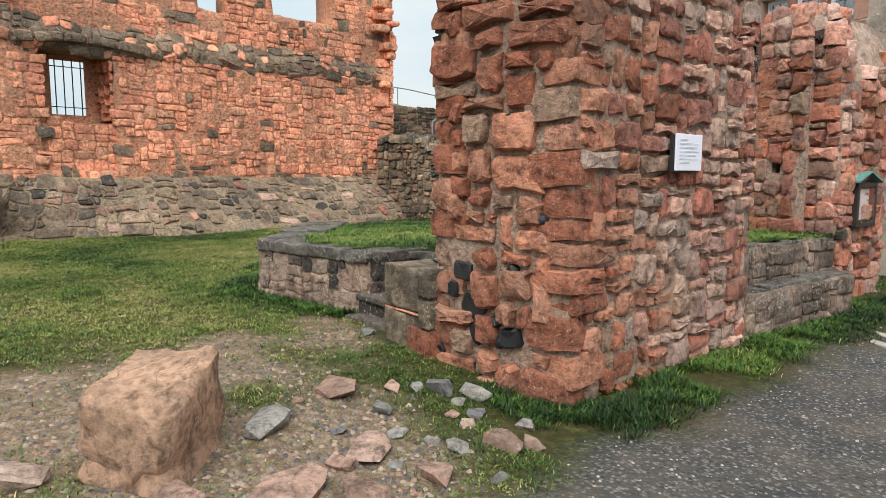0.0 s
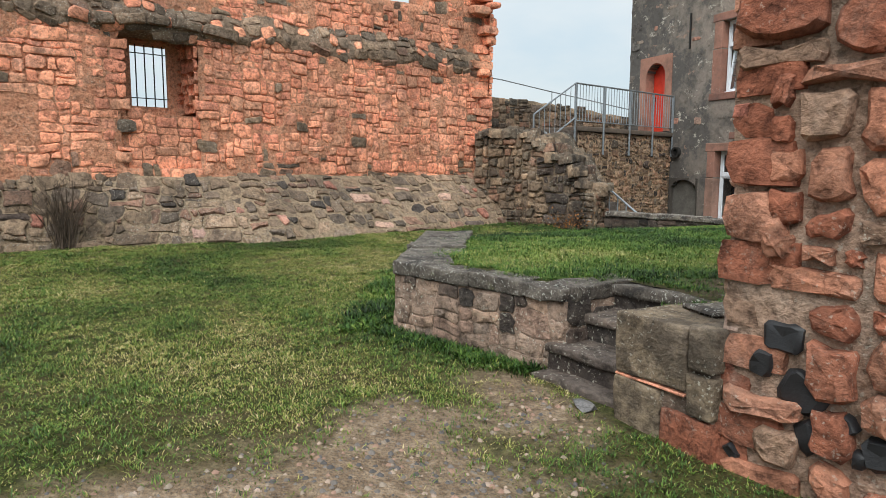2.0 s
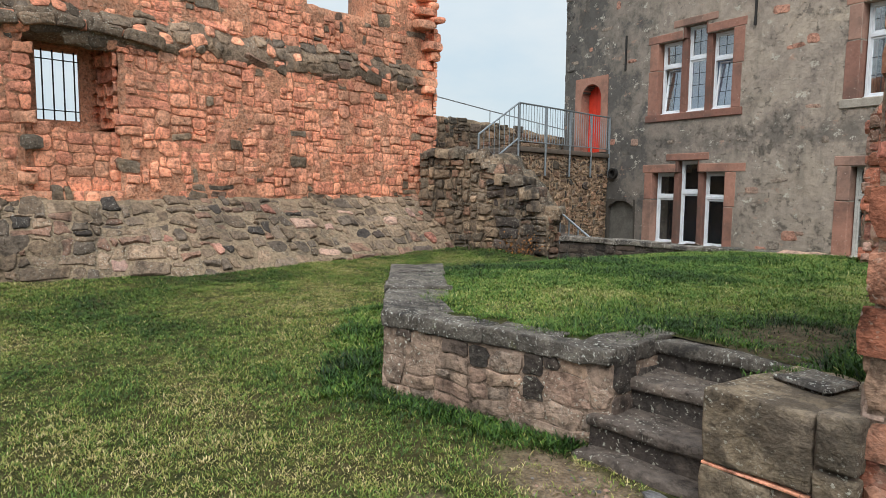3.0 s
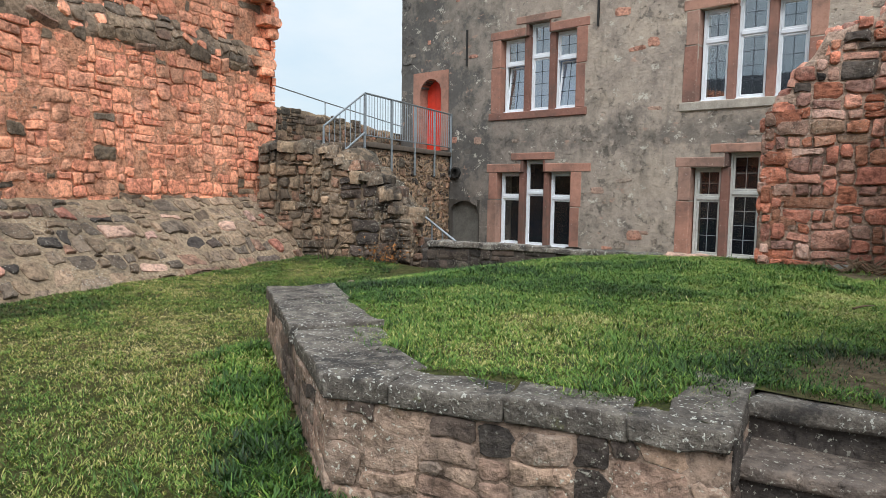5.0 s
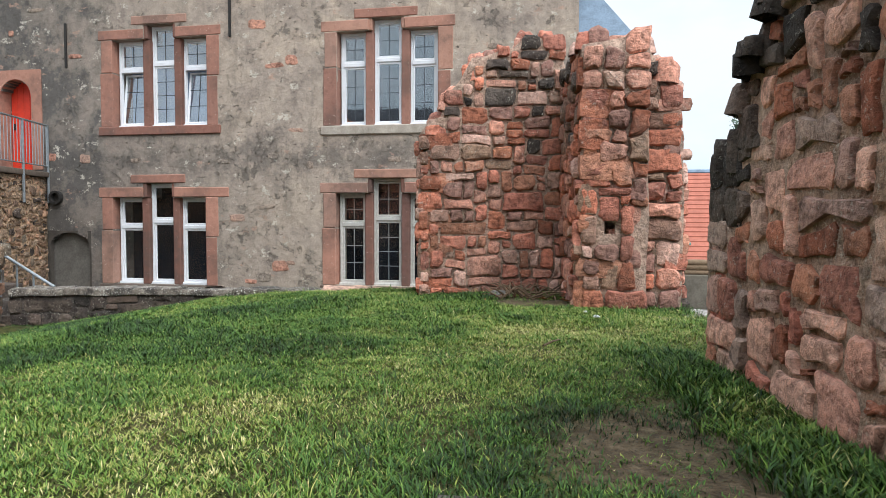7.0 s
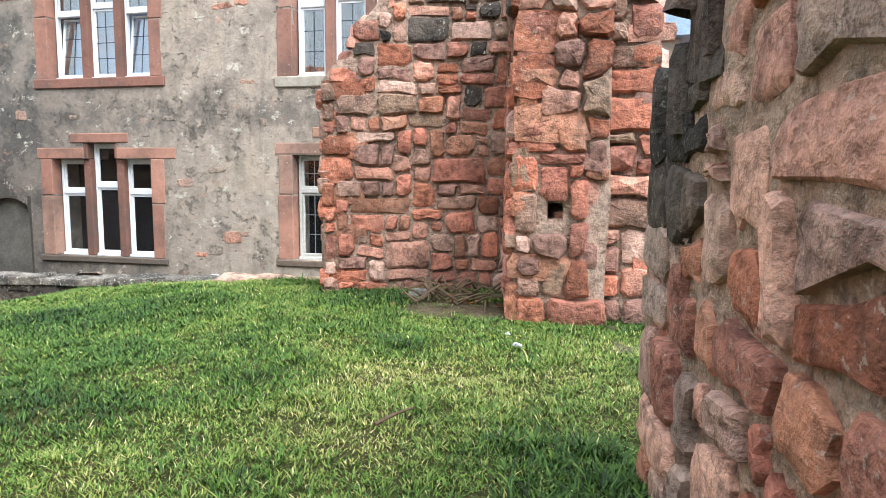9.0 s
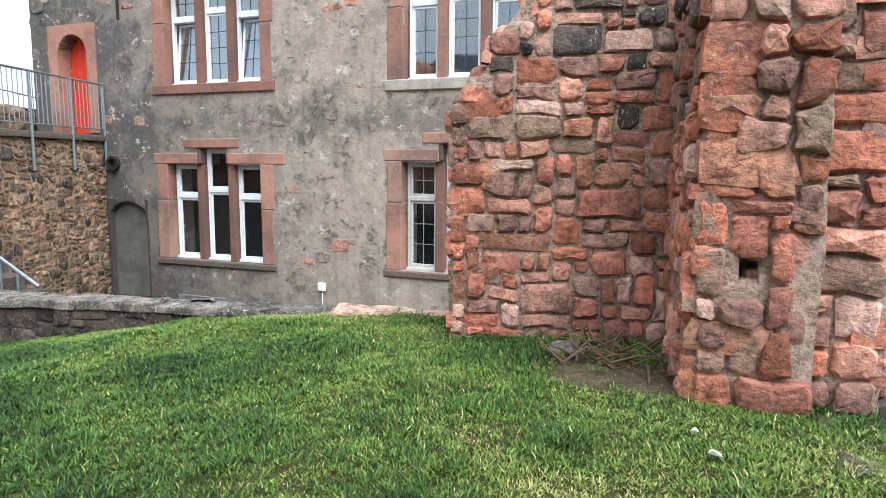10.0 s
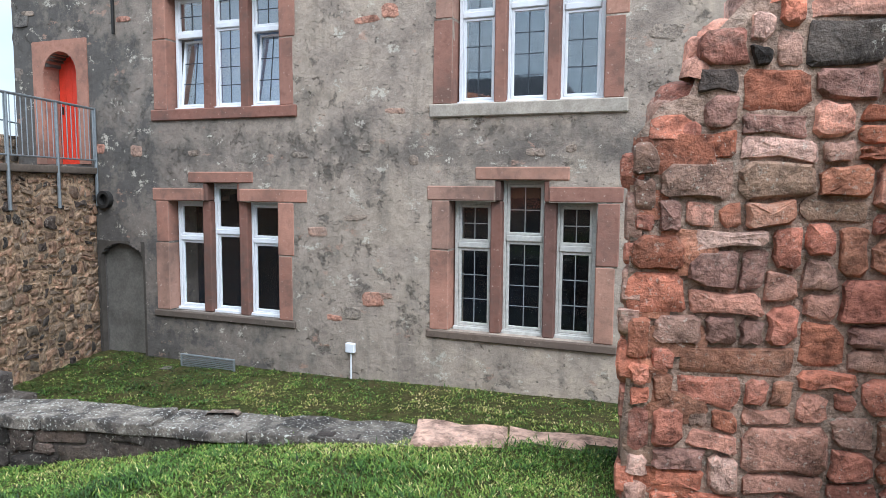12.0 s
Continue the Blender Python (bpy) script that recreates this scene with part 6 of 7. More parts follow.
for k, (x, z, s) in enumerate(BASALT):
    y = 2.27 + (x + 4.27) * 0.321
    ob = child(new("stone", stone_mesh("round", k, basalt_gloss)), pier_a)
    ob.matrix_basis = Matrix.Translation((x, y + 0.005, z)) @ Euler((radians(90), 0, radians(17.8))).to_matrix().to_4x4() @ Euler((0, 0, k * 1.3)).to_matrix().to_4x4() @ Matrix.Diagonal((s * 1.1, s * 0.85, 0.05, 1))
plate = tagged(empty("information_plate"), "small white information plate fixed on a dark board", "sign")
n_ = Vector((0.957, 0.29, 0)).normalized()
u_ = Vector((-0.272, 0.962, 0)).normalized()
o_ = Vector((-3.355, 3.632, 1.598))


def on_pier(u0, u1, z0, z1, d0, d1):
    bm = box_bm(u0, u1, d0, d1, z0, z1, 0.003)
    m = Matrix(((u_.x, n_.x, 0, o_.x), (u_.y, n_.y, 0, o_.y), (0, 0, 1, o_.z), (0, 0, 0, 1)))
    bmesh.ops.transform(bm, matrix=m, verts=bm.verts)
    return bm


part("board", on_pier(-0.012, 0.40, -0.012, 0.25, 0.0, 0.03), iron, plate)
sheet_ = part("plate", on_pier(0, 0.41, 0, 0.26, 0.031, 0.043), plain_material("white_enamel", (232, 232, 240), 0.3, vary=0.05), plate)
ink = plain_material("grey_ink", (218, 219, 228), 0.6)
for k in range(7):
    part("text_line", on_pier(0.05, 0.05 + (0.12, 0.30, 0.28, 0.31, 0.25, 0.29, 0.16)[k], 0.215 - 0.027 * k, 0.222 - 0.027 * k, 0.0435, 0.0445), ink, sheet_)

# display case on the far pier
case = tagged(empty("display_case"), "dark wooden notice case with a little green roof", "notice board")
bn = Vector((0.993, 0.114, 0))
bu = Vector((-0.114, 0.993, 0))
bo = Vector((-4.535, 7.92, 0.96))


def on_b(u0, u1, z0, z1, d0, d1, bevel=0.004):
    bm = box_bm(u0, u1, d0, d1, z0, z1, bevel)
    bmesh.ops.transform(bm, matrix=Matrix(((bu.x, bn.x, 0, bo.x), (bu.y, bn.y, 0, bo.y), (0, 0, 1, bo.z), (0, 0, 0, 1))), verts=bm.verts)
    return bm


dark_wood = plain_material("dark_brown_wood", (52, 42, 36), 0.75, vary=0.5, scale=10)
part("back", on_b(0, 0.50, 0, 0.52, 0.0, 0.02), dark_wood, case)
for b in ((0, 0.05, 0, 0.52), (0.45, 0.50, 0, 0.52), (0.05, 0.45, 0, 0.05), (0.05, 0.45, 0.47, 0.52)):
    part("side", on_b(*b, 0.021, 0.085), dark_wood, case)
part("notice", on_b(0.08, 0.41, 0.08, 0.45, 0.022, 0.03), plain_material("printed_sheet", (196, 196, 190), 0.5, vary=0.3, scale=14), case)
g = part("pane", on_b(0.052, 0.448, 0.052, 0.468, 0.075, 0.08, 0), GLASS, case)
g.visible_shadow = False
bm = bmesh.new()
for s in (0, 1):
    p = [Vector((u, d, z)) for u, d, z in (((-0.07, -0.0, 0.52), (-0.07, 0.12, 0.52), (0.25, 0.12, 0.64), (0.25, -0.0, 0.64)) if s == 0 else ((0.57, 0.0, 0.52), (0.25, 0.0, 0.64), (0.25, 0.12, 0.64), (0.57, 0.12, 0.52)))]
    lo_ = [bm.verts.new(bo + bu * q.x + bn * q.y + Vector((0, 0, q.z))) for q in p]
    hi_ = [bm.verts.new(v.co + Vector((0, 0, 0.02))) for v in lo_]
    bm.faces.new(hi_)
    bm.faces.new(lo_[::-1])
    for k in range(4):
        bm.faces.new((lo_[k], lo_[(k + 1) % 4], hi_[(k + 1) % 4], hi_[k]))
part("case_roof", bm, plain_material("green_copper", (96, 140, 130), 0.6, vary=0.4), case)
# pale kerb strips beside the path
kerb = tagged(empty("kerb"), "pale stone kerb strips let into the path", "kerb", kind="structure")
for a, b in (((-4.02, 6.62), (-2.4, 6.16)), ((-3.95, 6.92), (-2.3, 6.46))):
    d = Vector((b[0] - a[0], b[1] - a[1])).normalized()
    n = Vector((-d.y, d.x)) * 0.06
    z = float(ground_z(-3.2, 6.5))
    slab(kerb, [(a[0] - n.x, a[1] - n.y), (b[0] - n.x, b[1] - n.y), (b[0] + n.x, b[1] + n.y), (a[0] + n.x, a[1] + n.y)], z - 0.1, z + 0.035, trim_grey, "kerbstone", 0.01, 3, 0.004)

# facade fittings
vent = tagged(empty("light_well_grille"), "galvanised louvred grille leaning at the foot of the facade", "grille")
part("grille_frame", frame_bm(-15.152, -14.034, -0.72, -0.409, FY - 0.34, FY - 0.30, 0.03), steel, vent)
for k in range(9):
    part("slat", box_bm(-15.123, -14.063, FY - 0.335, FY - 0.305, -0.686 + 0.031 * k, -0.671 + 0.031 * k), steel, vent)
part("well_kerb", box_bm(-15.395, -13.888, FY - 0.6, FY - 0.40, -0.9, -0.63, 0.02), plain_material("dark_kerb_stone", (92, 86, 78), 0.9, vary=0.6, scale=8, bump=0.5), vent)
sock = tagged(empty("outdoor_socket"), "small white outdoor socket box with a cable on the render", "socket")
part("box", box_bm(-12.1, -11.944, FY - 0.08, FY - 0.008, -0.156, -0.001, 0.012), white_paint, sock)
part("cable", tube_bm([(-12.022, FY - 0.03, -0.156), (-12.022, FY - 0.03, -0.652)], 0.014, 6), white_paint, sock)
duct = tagged(empty("duct_pipe"), "dark round pipe mouth in the render", "pipe")
bm = bmesh.new()
ri, ro = 0.10, 0.155
rg = [[bm.verts.new((-17.047 + r_ * math.cos(t), y_, 2.177 + r_ * math.sin(t))) for t in np.linspace(0, 2 * math.pi, 20, endpoint=False)] for r_, y_ in ((ro, FY + 0.0), (ro, FY - 0.10), (ri, FY - 0.10), (ri, FY - 0.01))]
for a, b in zip(rg, rg[1:]):
    for k in range(20):
        bm.faces.new((a[k], a[(k + 1) % 20], b[(k + 1) % 20], b[k]))
bm.faces.new(rg[-1])
part("pipe_mouth", bm, iron, duct)
for x, z0, z1 in ((-16.727, 5.083, 6.055), (-12.741, 5.569, 6.687)):
    ob = part("wall_anchor", box_bm(x - 0.025, x + 0.025, FY - 0.05, FY - 0.008, z0, z1, 0.006), iron, None)
    tagged(ob, "vertical dark iron wall anchor on the render", "wall anchor", "wall anchors")
# stones that show through the plaster
showing = [(-11.799, 3.042), (-10.972, 2.847), (-12.916, 2.945), (-11.361, 5.034), (-11.75, 4.937), (-16.318, 3.042), (-15.055, 2.993), (-9.126, 2.945), (-8.64, 2.993), (-17.193, 3.09), (-11.653, 0.709), (-12.042, 0.466), (-11.458, 0.777), (-12.333, 0.369), (-12.625, 1.73), (-11.944, 1.973), (-7.473, 4.451), (-7.084, 5.132), (-6.89, 3.965), (-17.485, 6.395), (-18.165, 5.909), (-17.096, 6.978), (-18.846, 5.618), (-16.513, 5.326), (-11.07, 6.201), (-12.139, 5.812), (-7.668, 3.09), (-11.264, 3.576)]
rs = random.Random(77)
trim_single = stone_material("showing_stone", [(168, 124, 106), (160, 118, 102), (150, 124, 110), (136, 122, 110), (128, 118, 108)], True, 0.3, 0.2)
for k, (x, z) in enumerate(showing):
    ob = child(new("stone", stone_mesh("round", k % 20, trim_single)), house)
    ob.matrix_basis = Matrix.Translation((x, FY + 0.002, z)) @ Euler((radians(90), rs.uniform(-0.1, 0.1), 0)).to_matrix().to_4x4() @ Matrix.Diagonal((rs.uniform(0.12, 0.42), rs.uniform(0.08, 0.22), 0.012, 1))

# dry leaves and a stone in the corner of the far pier
leaf_brown = plain_material("dead_leaf", (150, 100, 56), 0.8, vary=0.4, scale=30)
for k in range(16):
    x, y = random.Random(900 + k).uniform(-6.5, -5.6), random.Random(950 + k).uniform(7.75, 8.4)
    z = float(lawn_z(x, y)) + 0.02
    bm = bmesh.new()
    a = k * 1.7
    vs = [bm.verts.new((x + math.cos(a + q * 1.57) * (0.045 if q % 2 == 0 else 0.02), y + math.sin(a + q * 1.57) * (0.045 if q % 2 == 0 else 0.02), z + 0.012 * (q % 2))) for q in range(4)]
    bm.faces.new(vs)
    bmesh.ops.solidify(bm, geom=bm.faces[:], thickness=0.002)
    tagged(part("leaf", bm, leaf_brown, None), "dead brown leaf lying at the pier foot", "leaf", "dead leaves at the pier foot")
fallen = rock(-6.35, 8.18, (0.24, 0.2, 0.16), rock_grey, "fallen stone lying in the corner of the pier", 611, "")
fallen.matrix_world = Matrix.Translation((0, 0, 0.84 - float(ground_z(-6.35, 8.18)))) @ fallen.matrix_world

# window bars and infill of the curtain wall opening
bars = tagged(empty("window_5"), "barred opening in the curtain wall with a deep splayed reveal", "window", kind="structure")


def deep(y, d):
    return west_x(y) - d


def infill(name, y0, y1, z0, z1, d0, d1):
    bm = bmesh.new()
    v = [bm.verts.new(p) for p in ((deep(y0, d0), y0, z0), (deep(y1, d0), y1, z0), (deep(y1, d0), y1, z1), (deep(y0, d0), y0, z1), (deep(y0, d1), y0, z0), (deep(y1, d1), y1, z0), (deep(y1, d1), y1, z1), (deep(y0, d1), y0, z1))]
    for f in ((0, 1, 2, 3), (5, 4, 7, 6), (4, 0, 3, 7), (1, 5, 6, 2), (3, 2, 6, 7), (4, 5, 1, 0)):
        bm.faces.new([v[i] for i in f])
    return part(name, bm, mortar_orange, bars)


infill("apron", -0.60, 0.9, 1.4, 2.50, 0.12, 1.15)
infill("apron", -0.60, 0.9, 2.50, 2.66, 0.6, 1.15)
infill("cheek", 0.20, 0.95, 2.66, 4.2, 0.75, 1.15)
infill("cheek", -0.75, -0.37, 2.66, 4.2, 0.55, 1.15)
infill("head", -0.37, 0.2, 3.72, 4.2, 0.6, 1.15)
masonry(bars, lambda u, v: (deep(-0.45 + u, 0.11), -0.45 + u, 1.6 + v), 1.15, 0.85, (0.18, 0.4), (0.12, 0.24), "orange", "square", None, lambda u, v: True, (0.01, 0.03), 0.012, 341)
masonry(bars, lambda u, v: (deep(0.66, 0.08 + u), 0.66 - 0.42 * u, 2.55 + v) , 0.75, 1.3, (0.2, 0.4), (0.14, 0.24), "orange", "square", None, lambda u, v: True, (0.01, 0.03), 0.012, 351)
for k in range(4):
    y = -0.37 + 0.57 * (k + 0.6) / 4
    part("bar", tube_bm([(deep(y, 0.98), y, 2.6), (deep(y, 0.98), y, 3.8)], 0.012, 6), iron, bars)
for z in (2.83, 3.58):
    part("cross_bar", tube_bm([(deep(-0.4, 0.97), -0.4, z), (deep(0.22, 0.97), 0.22, z)], 0.009, 6), iron, bars)

# ---- beyond the gate ----
far_house = tagged(empty("house"), "low house with an orange tiled roof beyond the gate", "house")
tile = plain_material("orange_roof_tile", (166, 100, 82), 0.8, vary=0.35, scale=4, bump=0.3)
part("wall", box_bm(-7, 12, 23.6, 29.6, -3, 0.75), plain_material("brown_boarding", (104, 62, 48), 0.8, vary=0.5, scale=6), far_house)
rows_n = 20
for k in range(rows_n):
    t0, t1 = k / rows_n, (k + 1.25) / rows_n
    bm = bmesh.new()
    v = [bm.verts.new(p) for p in ((-7.5, 23.0 + 3.6 * t0, 0.36 + 3.1 * t0 + 0.05), (12.5, 23.0 + 3.6 * t0, 0.36 + 3.1 * t0 + 0.05), (12.5, 23.0 + 3.6 * t1, 0.36 + 3.1 * t1), (-7.5, 23.0 + 3.6 * t1, 0.36 + 3.1 * t1), (-7.5, 23.0 + 3.6 * t0, 0.36 + 3.1 * t0 - 0.02), (12.5, 23.0 + 3.6 * t0, 0.36 + 3.1 * t0 - 0.02))]
    bm.faces.new(v[:4])
    bm.faces.new((v[4], v[5], v[1], v[0]))
    part("roof_course", bm, tile, far_house)
bm = bmesh.new()
v = [bm.verts.new(p) for p in ((-7.5, 26.6, 3.42), (12.5, 26.6, 3.42), (12.5, 30.2, 0.36), (-7.5, 30.2, 0.36))]
bm.faces.new(v)
part("rear_roof", bm, tile, far_house)
part("ridge", tube_bm([(-7.5, 26.6, 3.46), (12.5, 26.6, 3.46)], 0.10, 8), slate, far_house)
tagged(part("retaining_wall", box_bm(-3.4, 8, 17.4, 17.9, -1.2, 0.42, 0.03), plain_material("stained_concrete", (98, 92, 82), 0.9, vary=0.6, scale=3, bump=0.6), None), "grey concrete retaining wall across the road", "wall", kind="structure")
log_mat = plain_material("weathered_log", (150, 128, 104), 0.85, vary=0.5, scale=8)
for k in range(9):
    ob = part("log", tube_bm([(-3.2 + 0.1 * (k % 3), 17.5 + 0.11 * (k % 3), 0.47 + 0.12 * (k // 3)), (3.5, 17.52 + 0.11 * (k % 3), 0.48 + 0.12 * (k // 3) + 0.02 * (k % 2))], 0.058, 7), log_mat, None, smooth=True)
    tagged(ob, "long weathered log stacked on the retaining wall", "log", "stacked logs")
rear_house = tagged(empty("house"), "large rendered house with a steep slate roof behind the yard", "house")
part("wall", box_bm(-27, -12.5, -24, -13.5, -1, 4.8), PLASTER, rear_house)
bm = bmesh.new()
v = [bm.verts.new(p) for p in ((-27.6, -24.6, 4.8), (-11.9, -24.6, 4.8), (-11.9, -12.9, 4.8), (-27.6, -12.9, 4.8), (-23, -18.8, 9.6), (-15.5, -18.8, 9.6))]
for q in ((0, 1, 5, 4), (1, 2, 5), (2, 3, 4, 5), (3, 0, 4), (3, 2, 1, 0)):
    bm.faces.new([v[k] for k in q])
part("roof", bm, plain_material("dark_slate", (62, 64, 70), 0.7, vary=0.4, scale=3), rear_house)
tower = tagged(empty("tower"), "square tower with a blue-grey slate pyramid roof", "tower")
part("wall", box_bm(-8.0, -3.45, 17.5, 21.2, -2, 4.72), PLASTER, tower)
bm = bmesh.new()
apex = bm.verts.new((-5.6, 19.3, 8.5))
ring = [bm.verts.new(p) for p in ((-8.3, 17.2, 4.72), (-3.04, 17.2, 4.72), (-3.04, 21.5, 4.72), (-8.3, 21.5, 4.72))]
for k in range(4):
    bm.faces.new((ring[k], ring[(k + 1) % 4], apex))
bm.faces.new(ring[::-1])
part("roof", bm, slate, tower)
# cobbled strip beyond the gravel
cob = Nodes("pale_cobbles")
vo = cob.voronoi(7)
cob_m = cob.finish(cob.mix(cob.ramp(vo.outputs["Distance"], [(0.3, 0.0), (0.6, 0.7)]), cob.ramp(vo.outputs["Color"], [(0.1, lin(150, 148, 146)), (0.9, lin(196, 192, 188))]), lin(110, 104, 98)), 0.8, vo.outputs["Distance"], 0.6, 0.02)
strip = sheet("road", np.arange(-4.6, 9, 0.3), np.arange(13.4, 17.45, 0.3), lambda x, y: ground_z(x, y) + 0.02, {"bare": zero, "gravel": zero})
strip.data.materials[0] = cob_m
tagged(strip, "pale cobbled strip of road beyond the gate", "road", kind="structure")


# ---- plants ----
leaf_mat = plain_material("pale_needle_foliage", (104, 120, 104), 0.8, vary=0.5, scale=3)
bark = plain_material("brown_bark", (88, 74, 62), 0.9, vary=0.5, scale=14, bump=0.6)


def pine(x, y, z0, height, spread, seed):
    r = random.Random(seed)
    tree = tagged(empty("tree"), "distant thin pine with a sparse crown against the sky", "tree")
    part("trunk", tube_bm([(x, y, z0), (x + 0.1, y, z0 + height * 0.5), (x, y, z0 + height)], [0.22, 0.15, 0.05], 7), bark, tree)
    limbs = bmesh.new()
    q, tri = [], []
    for k in range(46):
        f = 0.45 + 0.55 * k / 46
        a = r.uniform(0, 6.3)
        L = spread * (1.15 - f) * r.uniform(0.6, 1.3) + 0.3
        p = Vector((x, y, z0 + height * f))
        tip = p + Vector((math.cos(a) * L, math.sin(a) * L, r.uniform(-0.1, 0.5)))
        tube_bm([p, (p + tip) / 2 + Vector((0, 0, -0.08)), tip], [0.05, 0.035, 0.015], 4, limbs)
        for _ in range(34):
            c = p.lerp(tip, r.uniform(0.35, 1.05)) + Vector((r.gauss(0, 0.14), r.gauss(0, 0.14), r.gauss(0.05, 0.11)))
            s = r.uniform(0.07, 0.2)
            n = len(q)
            for _k in range(3):
                q.append(c + Vector((r.uniform(-s, s), r.uniform(-s, s), r.uniform(-s, s))))
            tri.append((n, n + 1, n + 2))
    part("limb", limbs, bark, tree)
    child(new("crown", big_mesh("crown", np.array(q), np.array(tri), leaf_mat)), tree)


pine(5.4, 47.0, -6.0, 14.8, 2.6, 3)
pine(0.2, 62.0, -6.0, 13.5, 2.4, 4)
# Distance haze is painted in: the hills are plain blue-grey.
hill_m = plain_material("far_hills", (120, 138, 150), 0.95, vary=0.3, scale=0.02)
gx = np.linspace(-500, 900, 60)
hv = [(x, 900.0, -40.0) for x in gx] + [(x, 900.0, 8 + 14 * float(fbm(x, 0, 0.006, 91))) for x in gx]
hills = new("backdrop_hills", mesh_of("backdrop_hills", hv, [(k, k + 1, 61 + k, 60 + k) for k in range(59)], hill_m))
tagged(hills, "low blue-grey hills on the horizon", "hills", kind="structure")


def bush(x, y, height, seed, label, leaves=0, stems=70):
    r = random.Random(seed)
    ob = tagged(empty("shrub"), label, "shrub")
    z = float(ground_z(x, y))
    bm = bmesh.new()
    q, tri = [], []
    for k in range(stems):
        a, s = r.uniform(0, 6.3), r.uniform(0.05, 0.55)
        h = height * r.uniform(0.5, 1.0)
        p0 = Vector((x + r.gauss(0, 0.08), y + r.gauss(0, 0.08), z - 0.05))
        p1 = p0 + Vector((math.cos(a) * s * 0.4, math.sin(a) * s * 0.4, h * 0.55))
        p2 = p0 + Vector((math.cos(a) * s, math.sin(a) * s, h))
        tube_bm([p0, p1, p2], [0.009, 0.006, 0.003], 4, bm)
        for _ in range(3):
            c = p1.lerp(p2, r.random())
            tube_bm([c, c + Vector((r.gauss(0, 0.1), r.gauss(0, 0.1), r.uniform(0.05, 0.2)))], [0.004, 0.002], 3, bm)
        for _ in range(leaves):
            c = p0.lerp(p2, r.uniform(0.3, 1.0)) + Vector((r.gauss(0, 0.06), r.gauss(0, 0.06), r.gauss(0, 0.05)))
            n = len(q)
            for _k in range(3):
                q.append(c + Vector((r.uniform(-0.03, 0.03), r.uniform(-0.03, 0.03), r.uniform(-0.03, 0.03))))
            tri.append((n, n + 1, n + 2))
    part("branch", bm, bark, ob)
    if q:
        child(new("foliage", big_mesh("foliage", np.array(q), np.array(tri), plain_material("small_leaves", (150, 98, 44), 0.7, vary=0.5, scale=30))), ob)


bush(-13.0, -1.35, 1.05, 11, "bare twiggy bush at the foot of the curtain wall")
bush(-13.0, 7.55, 0.5, 12, "small rust-brown bush at the foot of the rubble wall", 9, 26)
bush(-13.9, 6.95, 0.7, 13, "thin leafless shrub against the rubble wall", 0, 9)
# litter under the pier
rl = random.Random(31)
twig_m = plain_material("dry_twig", (98, 80, 62), 0.9, vary=0.5, scale=20)
for k in range(44):
    x, y = rl.uniform(-6.3, -5.6), rl.uniform(7.85, 8.5)
    z = float(lawn_z(x, y)) + 0.02
    a, L = rl.uniform(0, 6.3), rl.uniform(0.1, 0.4)
    ob = part("twig", tube_bm([(x, y, z), (x + math.cos(a) * L * 0.5, y + math.sin(a) * L * 0.5, z + rl.uniform(0.0, 0.14)), (x + math.cos(a) * L, y + math.sin(a) * L, z + rl.uniform(0, 0.12))], [0.011, 0.008, 0.004], 5), twig_m, None)
    tagged(ob, "dry brown twig lying at the pier foot", "twig", "twigs at the pier foot")
tagged(part("twig", tube_bm([(-5.755, 5.33, 0.90), (-5.70, 5.42, 0.915), (-5.65, 5.53, 0.91)], [0.008, 0.007, 0.004], 5), twig_m, None), "pale dry stick lying in the grass", "twig")
paper = plain_material("white_litter", (226, 230, 234), 0.6)
for x, y in ((-5.45, 6.93), (-5.36, 6.71)):
    z = float(lawn_z(x, y))
    bm = hull([(x + rl.gauss(0, 0.02), y + rl.gauss(0, 0.02), z + 0.03 + rl.uniform(0, 0.03)) for _ in range(9)])
    tagged(part("litter", bm, paper, None), "crumpled scrap of white paper in the grass", "litter", "scraps of litter")


